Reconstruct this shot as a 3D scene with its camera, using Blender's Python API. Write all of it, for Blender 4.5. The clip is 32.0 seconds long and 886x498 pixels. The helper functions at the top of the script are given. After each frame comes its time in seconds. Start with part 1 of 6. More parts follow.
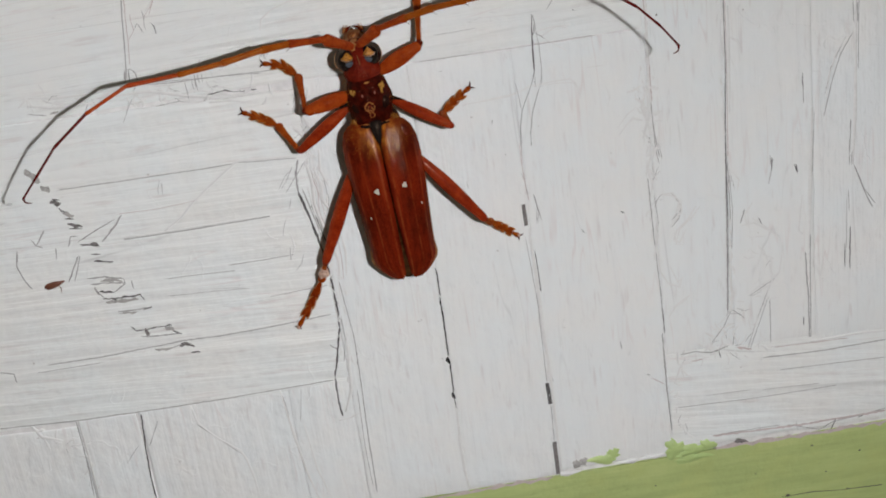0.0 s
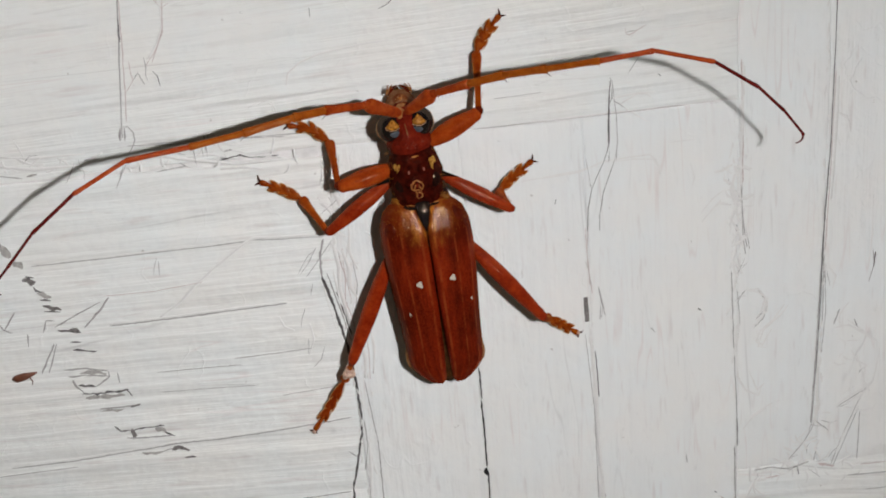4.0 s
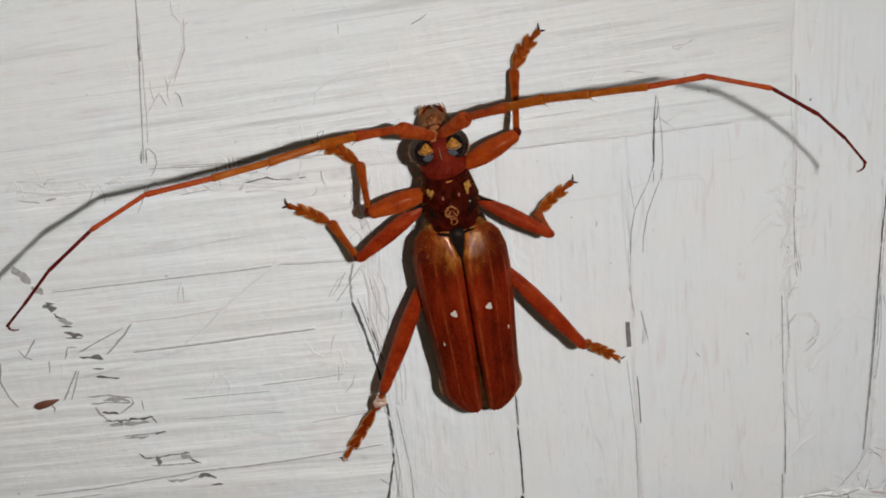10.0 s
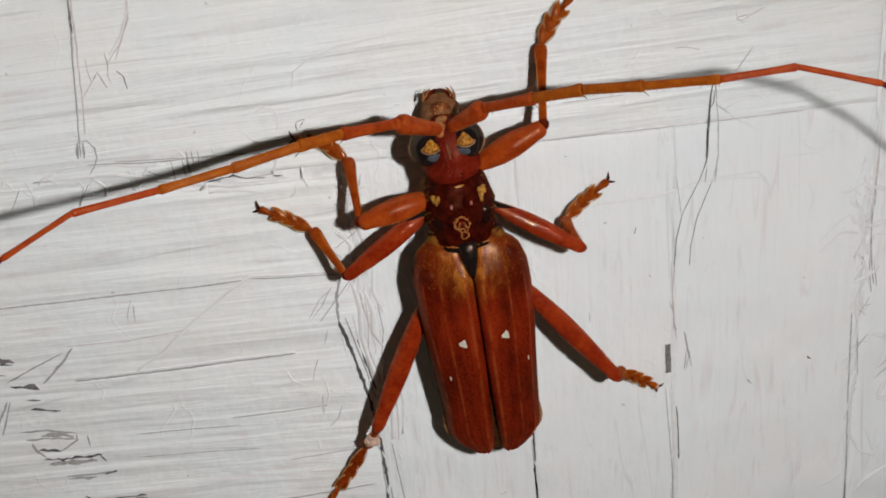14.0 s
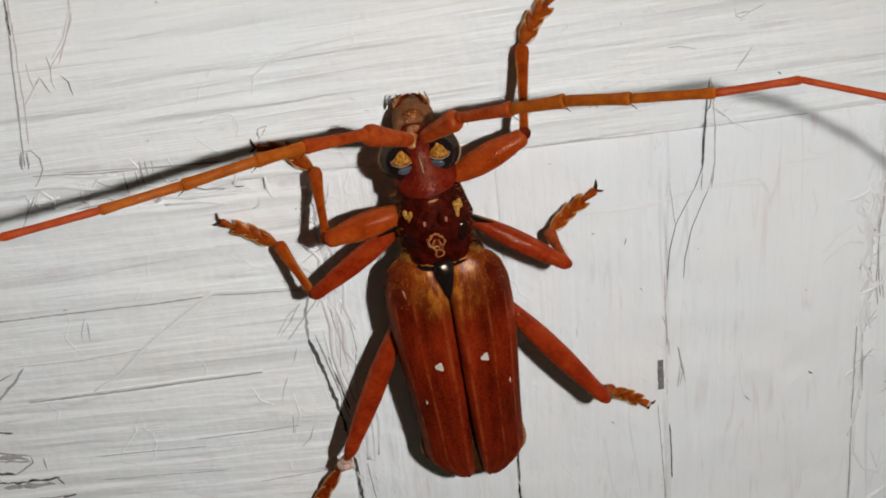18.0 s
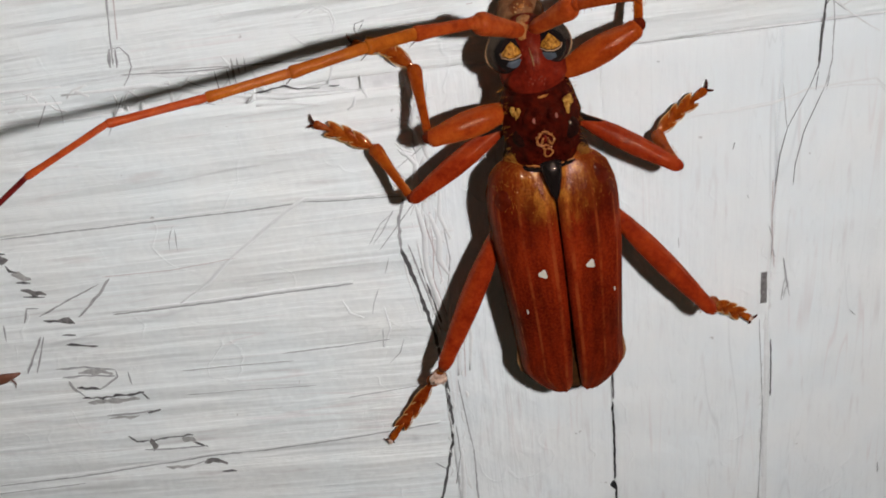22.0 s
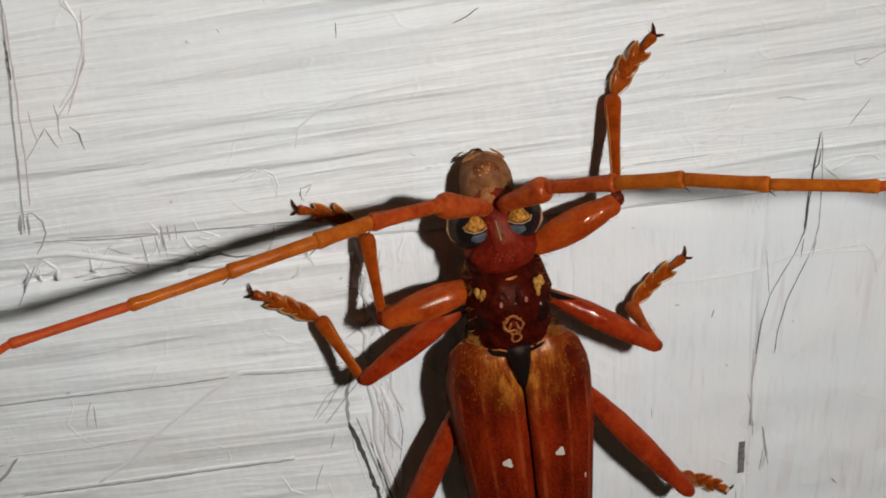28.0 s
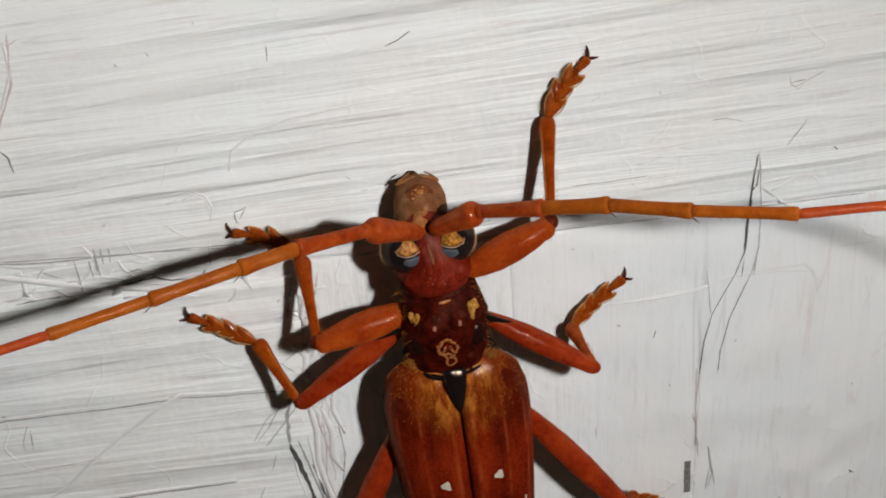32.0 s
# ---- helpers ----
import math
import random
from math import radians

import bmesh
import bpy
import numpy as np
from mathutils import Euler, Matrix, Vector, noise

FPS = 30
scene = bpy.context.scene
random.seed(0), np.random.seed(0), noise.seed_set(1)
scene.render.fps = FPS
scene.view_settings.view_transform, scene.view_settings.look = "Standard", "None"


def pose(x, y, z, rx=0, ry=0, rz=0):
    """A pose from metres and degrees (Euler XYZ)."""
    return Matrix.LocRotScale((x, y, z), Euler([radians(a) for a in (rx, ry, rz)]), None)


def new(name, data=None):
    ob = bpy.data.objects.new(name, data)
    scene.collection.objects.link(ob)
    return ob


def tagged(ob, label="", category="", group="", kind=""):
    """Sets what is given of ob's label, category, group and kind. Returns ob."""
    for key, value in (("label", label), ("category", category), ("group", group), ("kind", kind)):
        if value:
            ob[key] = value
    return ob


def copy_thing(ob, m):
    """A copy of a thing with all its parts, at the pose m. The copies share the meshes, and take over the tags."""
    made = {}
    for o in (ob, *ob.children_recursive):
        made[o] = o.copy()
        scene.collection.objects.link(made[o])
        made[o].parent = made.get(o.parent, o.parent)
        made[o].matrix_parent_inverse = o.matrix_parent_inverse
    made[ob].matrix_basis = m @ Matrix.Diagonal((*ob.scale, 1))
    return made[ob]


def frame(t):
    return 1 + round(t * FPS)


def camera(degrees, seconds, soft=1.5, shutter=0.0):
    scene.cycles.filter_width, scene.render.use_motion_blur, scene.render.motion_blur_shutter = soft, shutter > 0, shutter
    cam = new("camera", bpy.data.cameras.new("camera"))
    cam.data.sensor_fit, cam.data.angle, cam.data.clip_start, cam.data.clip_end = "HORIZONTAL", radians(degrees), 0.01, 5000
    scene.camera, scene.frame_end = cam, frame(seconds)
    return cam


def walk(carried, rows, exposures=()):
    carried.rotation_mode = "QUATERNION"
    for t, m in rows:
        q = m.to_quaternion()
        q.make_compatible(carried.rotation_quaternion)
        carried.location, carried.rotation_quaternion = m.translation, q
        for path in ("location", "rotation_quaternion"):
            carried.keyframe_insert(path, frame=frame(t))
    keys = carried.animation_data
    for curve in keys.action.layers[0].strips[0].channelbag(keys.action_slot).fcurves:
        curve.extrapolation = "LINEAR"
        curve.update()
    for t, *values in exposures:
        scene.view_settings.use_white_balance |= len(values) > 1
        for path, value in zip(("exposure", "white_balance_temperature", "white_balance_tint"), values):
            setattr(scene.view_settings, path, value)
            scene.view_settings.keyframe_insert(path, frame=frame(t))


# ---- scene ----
cam = camera(44.01, 32.0, soft=1.85, shutter=0.3)
MM = 0.001
# seconds, eye in millimetres (x, y, z) and turn in degrees; the board's face is the plane y = 0, z is up
PATH = [
    (0.0, -0.30, -127.51, 29.48, 69.79, 7.68, -5.52),
    (0.5, -0.05, -127.14, 30.76, 69.46, 7.68, -5.78),
    (1.0, 0.08, -126.11, 31.60, 69.71, 7.59, -5.95),
    (1.5, -1.45, -123.45, 31.95, 69.88, 7.48, -5.86),
    (2.0, -2.33, -120.61, 32.56, 70.20, 7.34, -6.11),
    (2.5, -5.89, -116.45, 32.41, 70.36, 7.30, -6.01),
    (3.0, -6.17, -112.33, 33.00, 70.52, 7.00, -6.15),
    (3.5, -6.07, -107.39, 33.34, 70.27, 6.40, -6.18),
    (4.0, -6.12, -103.59, 33.31, 69.37, 5.18, -6.39),
    (4.5, -7.33, -101.45, 33.37, 69.23, 5.10, -6.02),
    (6.5, -5.46, -101.11, 34.91, 68.66, 5.23, -5.47),
    (7.0, -4.61, -101.32, 35.37, 68.51, 5.55, -5.16),
    (7.5, -11.28, -99.76, 32.14, 68.01, 5.66, -4.68),
    (8.0, -9.25, -98.38, 32.00, 67.65, 5.56, -4.42),
    (8.5, -5.48, -96.11, 34.20, 67.85, 5.45, -4.72),
    (9.0, -1.97, -96.56, 37.36, 67.67, 5.48, -4.80),
    (9.5, -4.25, -97.64, 37.47, 67.88, 5.71, -4.97),
    (10.0, -5.51, -97.10, 36.54, 67.90, 5.73, -4.85),
    (10.5, -6.91, -96.59, 35.67, 67.86, 5.69, -4.80),
    (11.0, -7.20, -96.01, 35.35, 67.83, 5.67, -4.87),
    (11.5, -8.21, -93.07, 34.94, 68.00, 5.67, -4.87),
    (12.0, -9.11, -90.11, 35.83, 67.63, 5.51, -4.92),
    (12.5, -10.54, -86.03, 34.87, 66.77, 5.21, -4.98),
    (13.0, -7.93, -82.36, 35.06, 65.75, 5.14, -5.04),
    (13.5, -5.78, -80.17, 35.56, 64.97, 5.17, -5.32),
    (15.5, -4.68, -71.27, 35.39, 62.93, 5.54, -4.60),
    (16.0, -2.50, -71.54, 36.69, 62.83, 5.48, -4.82),
    (16.5, -3.70, -71.24, 35.95, 62.74, 5.43, -4.97),
    (17.0, -3.60, -71.11, 35.69, 62.60, 5.44, -5.04),
    (17.5, -2.80, -70.95, 36.13, 62.45, 5.34, -5.16),
    (18.0, -2.68, -70.82, 36.14, 62.34, 5.37, -5.17),
    (18.5, -2.73, -71.04, 36.06, 62.36, 5.39, -5.13),
    (19.0, -1.16, -70.98, 36.68, 62.30, 5.36, -5.25),
    (19.5, -2.47, -70.95, 36.09, 62.18, 5.48, -5.11),
    (20.0, -1.18, -70.68, 36.48, 61.84, 5.60, -5.22),
    (20.5, -1.23, -70.68, 36.46, 61.39, 5.79, -5.16),
    (21.0, -3.71, -69.64, 34.58, 60.76, 6.00, -4.77),
    (21.5, -4.28, -70.09, 34.54, 60.59, 6.18, -4.62),
    (22.0, -8.19, -69.14, 32.32, 59.92, 6.07, -4.06),
    (22.5, -6.09, -68.68, 32.61, 60.12, 4.42, -5.89),
    (23.0, -4.36, -69.18, 33.80, 60.42, 3.83, -6.90),
    (23.5, -4.35, -69.39, 33.95, 60.46, 3.85, -6.79),
    (24.0, -5.46, -69.83, 33.70, 60.55, 4.09, -6.73),
    (24.5, -5.51, -69.72, 33.68, 60.64, 3.77, -6.86),
    (25.0, -3.91, -70.11, 34.76, 60.65, 3.61, -7.08),
    (25.5, -4.99, -70.05, 34.78, 60.23, 3.71, -6.69),
    (27.5, -6.68, -60.03, 35.79, 61.54, 3.75, -7.04),
    (28.0, -8.25, -58.52, 36.43, 61.76, 4.10, -6.89),
    (28.5, -7.75, -58.92, 36.82, 61.88, 3.97, -7.12),
    (29.0, -6.48, -58.97, 37.28, 61.89, 3.91, -7.18),
    (29.5, -5.58, -58.92, 37.46, 61.98, 3.87, -7.27),
    (30.0, -7.32, -58.85, 36.73, 62.01, 3.96, -7.17),
    (30.5, -8.33, -58.48, 36.09, 61.92, 3.91, -7.05),
    (31.0, -6.14, -58.81, 37.07, 62.07, 3.79, -7.33),
    (31.5, -6.68, -58.89, 36.96, 62.00, 3.91, -7.19),
    (32.0, -5.15, -58.17, 36.99, 61.98, 3.93, -7.55),
]
# seconds, stops, kelvin, tint: the camera holds the picture's brightness as the lamp comes nearer
STOPS = [(0.0, 0.0, 6340, 10), (2.0, -0.10, 6400, 10), (4.0, -0.43, 6470, 10), (7.0, -0.5, 6480, 10), (9.0, -0.57, 6480, 10), (11.0, -0.65, 6480, 10),
         (13.0, -0.91, 6500, 10), (16.0, -1.20, 6520, 10), (20.0, -1.20, 6500, 10), (22.0, -1.16, 6380, 10), (25.0, -1.20, 6400, 10), (28.0, -1.73, 6550, 10), (32.0, -1.74, 6550, 10)]


def eye_pose(row):
    t, x, y, z, rx, ry, rz = row
    return pose(x * MM, y * MM, z * MM, rx, ry, rz)


walk(cam, [(row[0], eye_pose(row)) for row in PATH], STOPS)

# ---- light: a dim night round about, and the camera's own small lamp (built below, it glows) ----
night = bpy.data.worlds.new("night")
scene.world = night
night.use_nodes = True
night.node_tree.nodes["Background"].inputs["Color"].default_value = (1.0, 0.83, 0.60, 1)
night.node_tree.nodes["Background"].inputs["Strength"].default_value = 0.060
LAMP_STRENGTH = 6650.0
LAMP_COLOUR = (1.0, 0.98, 0.968, 1)


# ---- materials ----
def material(name):
    m = bpy.data.materials.new(name)
    m.use_nodes = True
    nt = m.node_tree
    return m, nt, nt.nodes["Principled BSDF"]


def node(nt, kind, **values):
    n = nt.nodes.new(kind)
    for key, value in values.items():
        n.inputs[key].default_value = value
    return n


def noise_of(nt, scale, stretch=(1, 1, 1), turn=(0, 0, 0), detail=4.0, rough=0.6, shift=(0, 0, 0)):
    """A noise over object space, in millimetres."""
    co = nt.nodes.new("ShaderNodeTexCoord")
    mp = node(nt, "ShaderNodeMapping", Scale=[1000 * s for s in stretch], Rotation=[radians(a) for a in turn], Location=shift)
    nz = node(nt, "ShaderNodeTexNoise", Scale=scale, Detail=detail, Roughness=rough)
    nt.links.new(co.outputs["Object"], mp.inputs["Vector"])
    nt.links.new(mp.outputs["Vector"], nz.inputs["Vector"])
    return nz.outputs["Fac"]


def ramp(nt, fac, stops):
    r = nt.nodes.new("ShaderNodeValToRGB")
    while len(r.color_ramp.elements) < len(stops):
        r.color_ramp.elements.new(0.5)
    for e, (p, c) in zip(r.color_ramp.elements, stops):
        e.position, e.color = p, (*c, 1)
    nt.links.new(fac, r.inputs["Fac"])
    return r.outputs["Color"]


def mix(nt, fac, a, b, mode="MIX"):
    n = nt.nodes.new("ShaderNodeMix")
    n.data_type, n.blend_type = "RGBA", mode
    for value, slot in ((fac, n.inputs[0]), (a, n.inputs[6]), (b, n.inputs[7])):
        if isinstance(value, (int, float)):
            slot.default_value = value
        elif isinstance(value, tuple):
            slot.default_value = (*value, 1)
        else:
            nt.links.new(value, slot)
    return n.outputs[2]


def bump(nt, shader, height, strength, distance):
    b = node(nt, "ShaderNodeBump", Strength=strength, Distance=distance)
    nt.links.new(height, b.inputs["Height"])
    nt.links.new(b.outputs["Normal"], shader.inputs["Normal"])


def finish_shell(nt, colour, height, gloss, rough, strength, distance, broken=0.22, velvet=0.0, velvet_colour=(0.9, 0.38, 0.12)):
    """A matt coloured body under an even, thin gloss, with a bloom of fine hairs."""
    out = nt.nodes["Material Output"]
    nt.nodes.remove(nt.nodes["Principled BSDF"])
    under = node(nt, "ShaderNodeBsdfDiffuse", Roughness=0.3)
    over = node(nt, "ShaderNodeBsdfGlossy", Roughness=rough, Color=(1.0, 0.72, 0.52, 1))
    both = node(nt, "ShaderNodeMixShader", Fac=gloss)
    nt.links.new(colour, under.inputs["Color"])
    for lobe, share in ((under, 1.0), (over, broken)):
        b = node(nt, "ShaderNodeBump", Strength=strength * share, Distance=distance)
        nt.links.new(height, b.inputs["Height"])
        nt.links.new(b.outputs["Normal"], lobe.inputs["Normal"])
    nt.links.new(under.outputs[0], both.inputs[1])
    nt.links.new(over.outputs[0], both.inputs[2])
    last = both
    if velvet > 0:
        hairs = node(nt, "ShaderNodeBsdfSheen", Roughness=0.28, Color=(*(velvet * v for v in velvet_colour), 1))
        last = nt.nodes.new("ShaderNodeAddShader")
        nt.links.new(both.outputs[0], last.inputs[0])
        nt.links.new(hairs.outputs[0], last.inputs[1])
    nt.links.new(last.outputs[0], out.inputs["Surface"])


def chitin(name, dark, mid, light, speck=0.2, rough=0.32, coat=0.25, grain=1.3, pits=5.0, relief=0.4, broken=0.22, velvet=0.0):
    """Insect shell: blotched colour, fine pits, a thin gloss."""
    m, nt, sh = material(name)
    c = ramp(nt, noise_of(nt, grain), [(0.28, dark), (0.5, mid), (0.75, light)])
    c = mix(nt, speck, c, ramp(nt, noise_of(nt, pits, shift=(9, 3, 1)), [(0.35, dark), (0.62, light)]))
    finish_shell(nt, c, noise_of(nt, pits * 1.6, shift=(2, 7, 5)), 0.008 + 0.10 * coat, rough * 0.34, relief, 0.00014, broken, velvet)
    return m


def contour(nt, fac, width):
    """Thin lines where a noise passes its middle."""
    return ramp(nt, fac, [(0.5 - width, (0, 0, 0)), (0.5, (1, 1, 1)), (0.5 + width, (0, 0, 0))])


def fanned(nt, kind, scale, stretch, detail, rough, shift, fan):
    """Noise drawn out along the brush strokes, which fan out a little over the board's width."""
    co = nt.nodes.new("ShaderNodeTexCoord")
    sep = nt.nodes.new("ShaderNodeSeparateXYZ")
    nt.links.new(co.outputs["Object"], sep.inputs["Vector"])
    lean = nt.nodes.new("ShaderNodeMath")
    lean.operation = "MULTIPLY_ADD"
    lean.inputs[1].default_value, lean.inputs[2].default_value = -fan, 1.0
    nt.links.new(sep.outputs["X"], lean.inputs[0])
    level = nt.nodes.new("ShaderNodeMath")
    level.operation = "MULTIPLY"
    nt.links.new(sep.outputs["Z"], level.inputs[0])
    nt.links.new(lean.outputs[0], level.inputs[1])
    both = nt.nodes.new("ShaderNodeCombineXYZ")
    nt.links.new(sep.outputs["X"], both.inputs["X"])
    nt.links.new(level.outputs[0], both.inputs["Z"])
    mp = node(nt, "ShaderNodeMapping", Scale=[1000 * s for s in stretch], Location=shift)
    nz = node(nt, kind, Scale=scale, Detail=detail, Roughness=rough)
    nt.links.new(both.outputs["Vector"], mp.inputs["Vector"])
    nt.links.new(mp.outputs["Vector"], nz.inputs["Vector"])
    return nz.outputs["Fac"]


def calc(nt, operation, a, b=0.0, c=0.0):
    """One sum of numbers or sockets."""
    n = nt.nodes.new("ShaderNodeMath")
    n.operation = operation
    for value, slot in zip((a, b, c), n.inputs):
        if isinstance(value, (int, float)):
            slot.default_value = value
        else:
            nt.links.new(value, slot)
    return n.outputs[0]


def ledges(nt, fac, low, high, count, sharp):
    """A staircase from 0 to 1: each stroke of the brush ends in a small ledge."""
    stops = []
    for k in range(count):
        p = low + (high - low) * (k + 0.5) / count
        stops += [(p, (k / count,) * 3), (p + sharp, ((k + 1) / count,) * 3)]
    return ramp(nt, fac, stops)


def patchy(nt, fac, low, high, most=1.0):
    return ramp(nt, fac, [(low, (0, 0, 0)), (high, (most,) * 3)])


def paint(name, stretch, tone, amounts, fan):
    """Brushed white paint. amounts, in millimetres: broad strokes, fine strokes, ledges, lumps, wrinkles; then the share of dirt in the ledges and of dark hair lines."""
    broad_mm, fine_mm, ledge_mm, lump_mm, skin_mm, dirt, lined = amounts
    m, nt, sh = material(name)

    def stroke(scale, detail, rough, shift, more=1.0):
        return fanned(nt, "ShaderNodeTexNoise", scale, tuple(s * (more if s < 1 else 1) for s in stretch), detail, rough, shift, fan)
    broad = stroke(0.85, 3, 0.55, (3, 5, 2))
    fine = stroke(2.6, 2, 0.55, (8, 2, 6), 1.6)
    torn = stroke(0.42, 3, 0.5, (1, 9, 4), 1.2)
    steps = ledges(nt, torn, 0.30, 0.70, 9, 0.010)
    lump = noise_of(nt, 0.33, detail=3, rough=0.45, shift=(3, 2, 2))
    # wrinkles and worm-like beads in the thick paint, in patches
    bead = contour(nt, noise_of(nt, 0.16, detail=2.5, rough=0.5, shift=(5, 8, 3)), 0.012)
    bead = calc(nt, "MULTIPLY", bead, patchy(nt, noise_of(nt, 0.13, detail=2, shift=(3, 9, 9)), 0.50, 0.62))
    crease = contour(nt, noise_of(nt, 0.42, detail=2, rough=0.5, shift=(6, 1, 7)), 0.010)
    crease = calc(nt, "MULTIPLY", crease, patchy(nt, noise_of(nt, 0.21, detail=2, shift=(8, 2, 5)), 0.53, 0.66))
    height = calc(nt, "MULTIPLY", broad, broad_mm)
    for layer, much in ((fine, fine_mm), (steps, ledge_mm), (lump, lump_mm), (bead, skin_mm), (crease, -0.35 * skin_mm)):
        height = calc(nt, "MULTIPLY_ADD", layer, much, height)
    b = node(nt, "ShaderNodeBump", Strength=1.0, Distance=0.001)
    nt.links.new(height, b.inputs["Height"])
    nt.links.new(b.outputs["Normal"], sh.inputs["Normal"])
    # colour: cool and warm clouds, dirt caught at the ledges, hair lines, scuffs
    cool, warm = tuple(v * k for v, k in zip(tone, (0.975, 0.995, 1.0))), tuple(v * k for v, k in zip(tone, (1.0, 0.985, 0.965)))
    base = ramp(nt, noise_of(nt, 0.09, detail=5), [(0.38, warm), (0.62, cool)])
    base = mix(nt, patchy(nt, stroke(0.7, 4, 0.6, (2, 4, 9)), 0.50, 0.72, 0.5), base, tuple(v * 0.94 for v in tone))
    edge = contour(nt, calc(nt, "FRACT", calc(nt, "MULTIPLY_ADD", torn, 11.25, 0.38)), 0.055)
    edge = calc(nt, "MULTIPLY", edge, patchy(nt, stroke(0.5, 3, 0.6, (6, 3, 5), 2.5), 0.44, 0.66, dirt))
    base = mix(nt, edge, base, tuple(v * k for v, k in zip(tone, (0.56, 0.54, 0.52))))
    where = patchy(nt, stroke(0.35, 2, 0.5, (1, 6, 2), 2.5), 0.52, 0.64, lined)
    lines = calc(nt, "MULTIPLY", contour(nt, stroke(0.36, 0.5, 0.5, (4, 1, 8)), 0.007), where)
    base = mix(nt, lines, base, (0.33, 0.315, 0.315))
    blush = calc(nt, "MULTIPLY", contour(nt, stroke(0.8, 1, 0.5, (9, 1, 3)), 0.02), patchy(nt, noise_of(nt, 0.12, detail=2, shift=(2, 6, 6)), 0.50, 0.66, 0.4))
    base = mix(nt, blush, base, (0.72, 0.62, 0.61))
    ticks = calc(nt, "MULTIPLY", patchy(nt, stroke(1.3, 2, 0.5, (5, 7, 7), 2.2), 0.60, 0.70, 0.5), patchy(nt, noise_of(nt, 0.15, detail=2, shift=(4, 8, 2)), 0.44, 0.60))
    base = mix(nt, ticks, base, tuple(v * k for v, k in zip(tone, (0.80, 0.74, 0.73))))
    base = mix(nt, patchy(nt, noise_of(nt, 0.9, detail=3, shift=(7, 7, 1)), 0.745, 0.77, 0.7), base, (0.48, 0.45, 0.43))
    nt.links.new(base, sh.inputs["Base Color"])
    sh.inputs["Roughness"].default_value = 0.48
    sh.inputs["Specular IOR Level"].default_value = 0.25
    return m


def plain(name, colour, rough=0.6, vary=0.25, scale=1.5, coat=0.0, metal=0.0):
    m, nt, sh = material(name)
    c = ramp(nt, noise_of(nt, scale), [(0.3, tuple(v * (1 - vary) for v in colour)), (0.7, tuple(min(1, v * (1 + vary)) for v in colour))])
    nt.links.new(c, sh.inputs["Base Color"])
    sh.inputs["Roughness"].default_value = rough
    sh.inputs["Coat Weight"].default_value = coat
    sh.inputs["Metallic"].default_value = metal
    bump(nt, sh, noise_of(nt, scale * 3, shift=(3, 3, 3)), 0.3, 0.00006)
    return m


PAINT_ACROSS = paint("white paint brushed across", (0.05, 1, 1), (0.876, 0.890, 0.884), (0.30, 0.03, 0.19, 0.26, 0.022, 0.28, 0.40), 2.5)
PAINT_RIBBED = paint("white paint in thick brushed ribs", (0.045, 1, 1), (0.876, 0.890, 0.884), (0.52, 0.03, 0.22, 0.26, 0.022, 0.28, 0.40), 2.5)
PAINT_UP = paint("white paint brushed upright", (1, 1, 0.06), (0.866, 0.880, 0.882), (0.15, 0.02, 0.09, 0.50, 0.045, 0.22, 0.25), 0.0)
PAINT_LUMP = plain("white paint ridge", (0.80, 0.80, 0.79), 0.4, 0.05)
PRIMER = plain("dull undercoat", (0.78, 0.77, 0.765), 0.6, 0.12, 0.8)


def green_paint(name, tone, streaks):
    """Brushed green paint with paler streaks along the board and fine lumps."""
    m, nt, sh = material(name)
    along = noise_of(nt, 0.5, (0.12, 1, 1), detail=4, shift=(4, 2, 8))
    base = ramp(nt, along, [(0.34, tuple(v * 0.86 for v in tone)), (0.52, tone), (0.70, tuple(min(1.0, v * k) for v, k in zip(tone, (1.16, 1.10, 1.14))))])
    base = mix(nt, patchy(nt, noise_of(nt, 0.16, detail=5, shift=(1, 5, 3)), 0.46, 0.68, 0.5), base, tuple(v * k for v, k in zip(tone, (1.08, 1.0, 0.90))))
    base = mix(nt, patchy(nt, noise_of(nt, 1.2, (0.3, 1, 1), detail=3, shift=(6, 6, 2)), 0.66, 0.76, 0.5), base, tuple(v * 0.55 for v in tone))
    nt.links.new(base, sh.inputs["Base Color"])
    sh.inputs["Roughness"].default_value = 0.45
    height = calc(nt, "MULTIPLY", along, streaks)
    height = calc(nt, "MULTIPLY_ADD", noise_of(nt, 0.7, detail=5, shift=(3, 3, 3)), 0.16, height)
    b = node(nt, "ShaderNodeBump", Strength=1.0, Distance=0.001)
    nt.links.new(height, b.inputs["Height"])
    nt.links.new(b.outputs["Normal"], sh.inputs["Normal"])
    return m


GREEN = green_paint("pale green paint", (0.475, 0.565, 0.225), 0.30)
GREEN_LIGHT = green_paint("fresh green paint", (0.49, 0.63, 0.25), 0.12)
CRACK = plain("grey dirt in a crack", (0.37, 0.36, 0.36), 0.8, 0.3)
CRACK_SHADE_DARK = plain("dark dirt in cracks and painted shade", (0.085, 0.080, 0.080), 0.8, 0.4)
CRACK_BLACK = plain("black dirt in a crack", (0.012, 0.011, 0.012), 0.8, 0.3)
SCUFF = plain("worn paint", (0.42, 0.405, 0.39), 0.7, 0.3, 3)
PINKISH = plain("pinkish stain and painted shading", (0.58, 0.50, 0.49), 0.6, 0.12, 2)
BARE = plain("grey weathered wood", (0.19, 0.175, 0.17), 0.8, 0.45, 3)



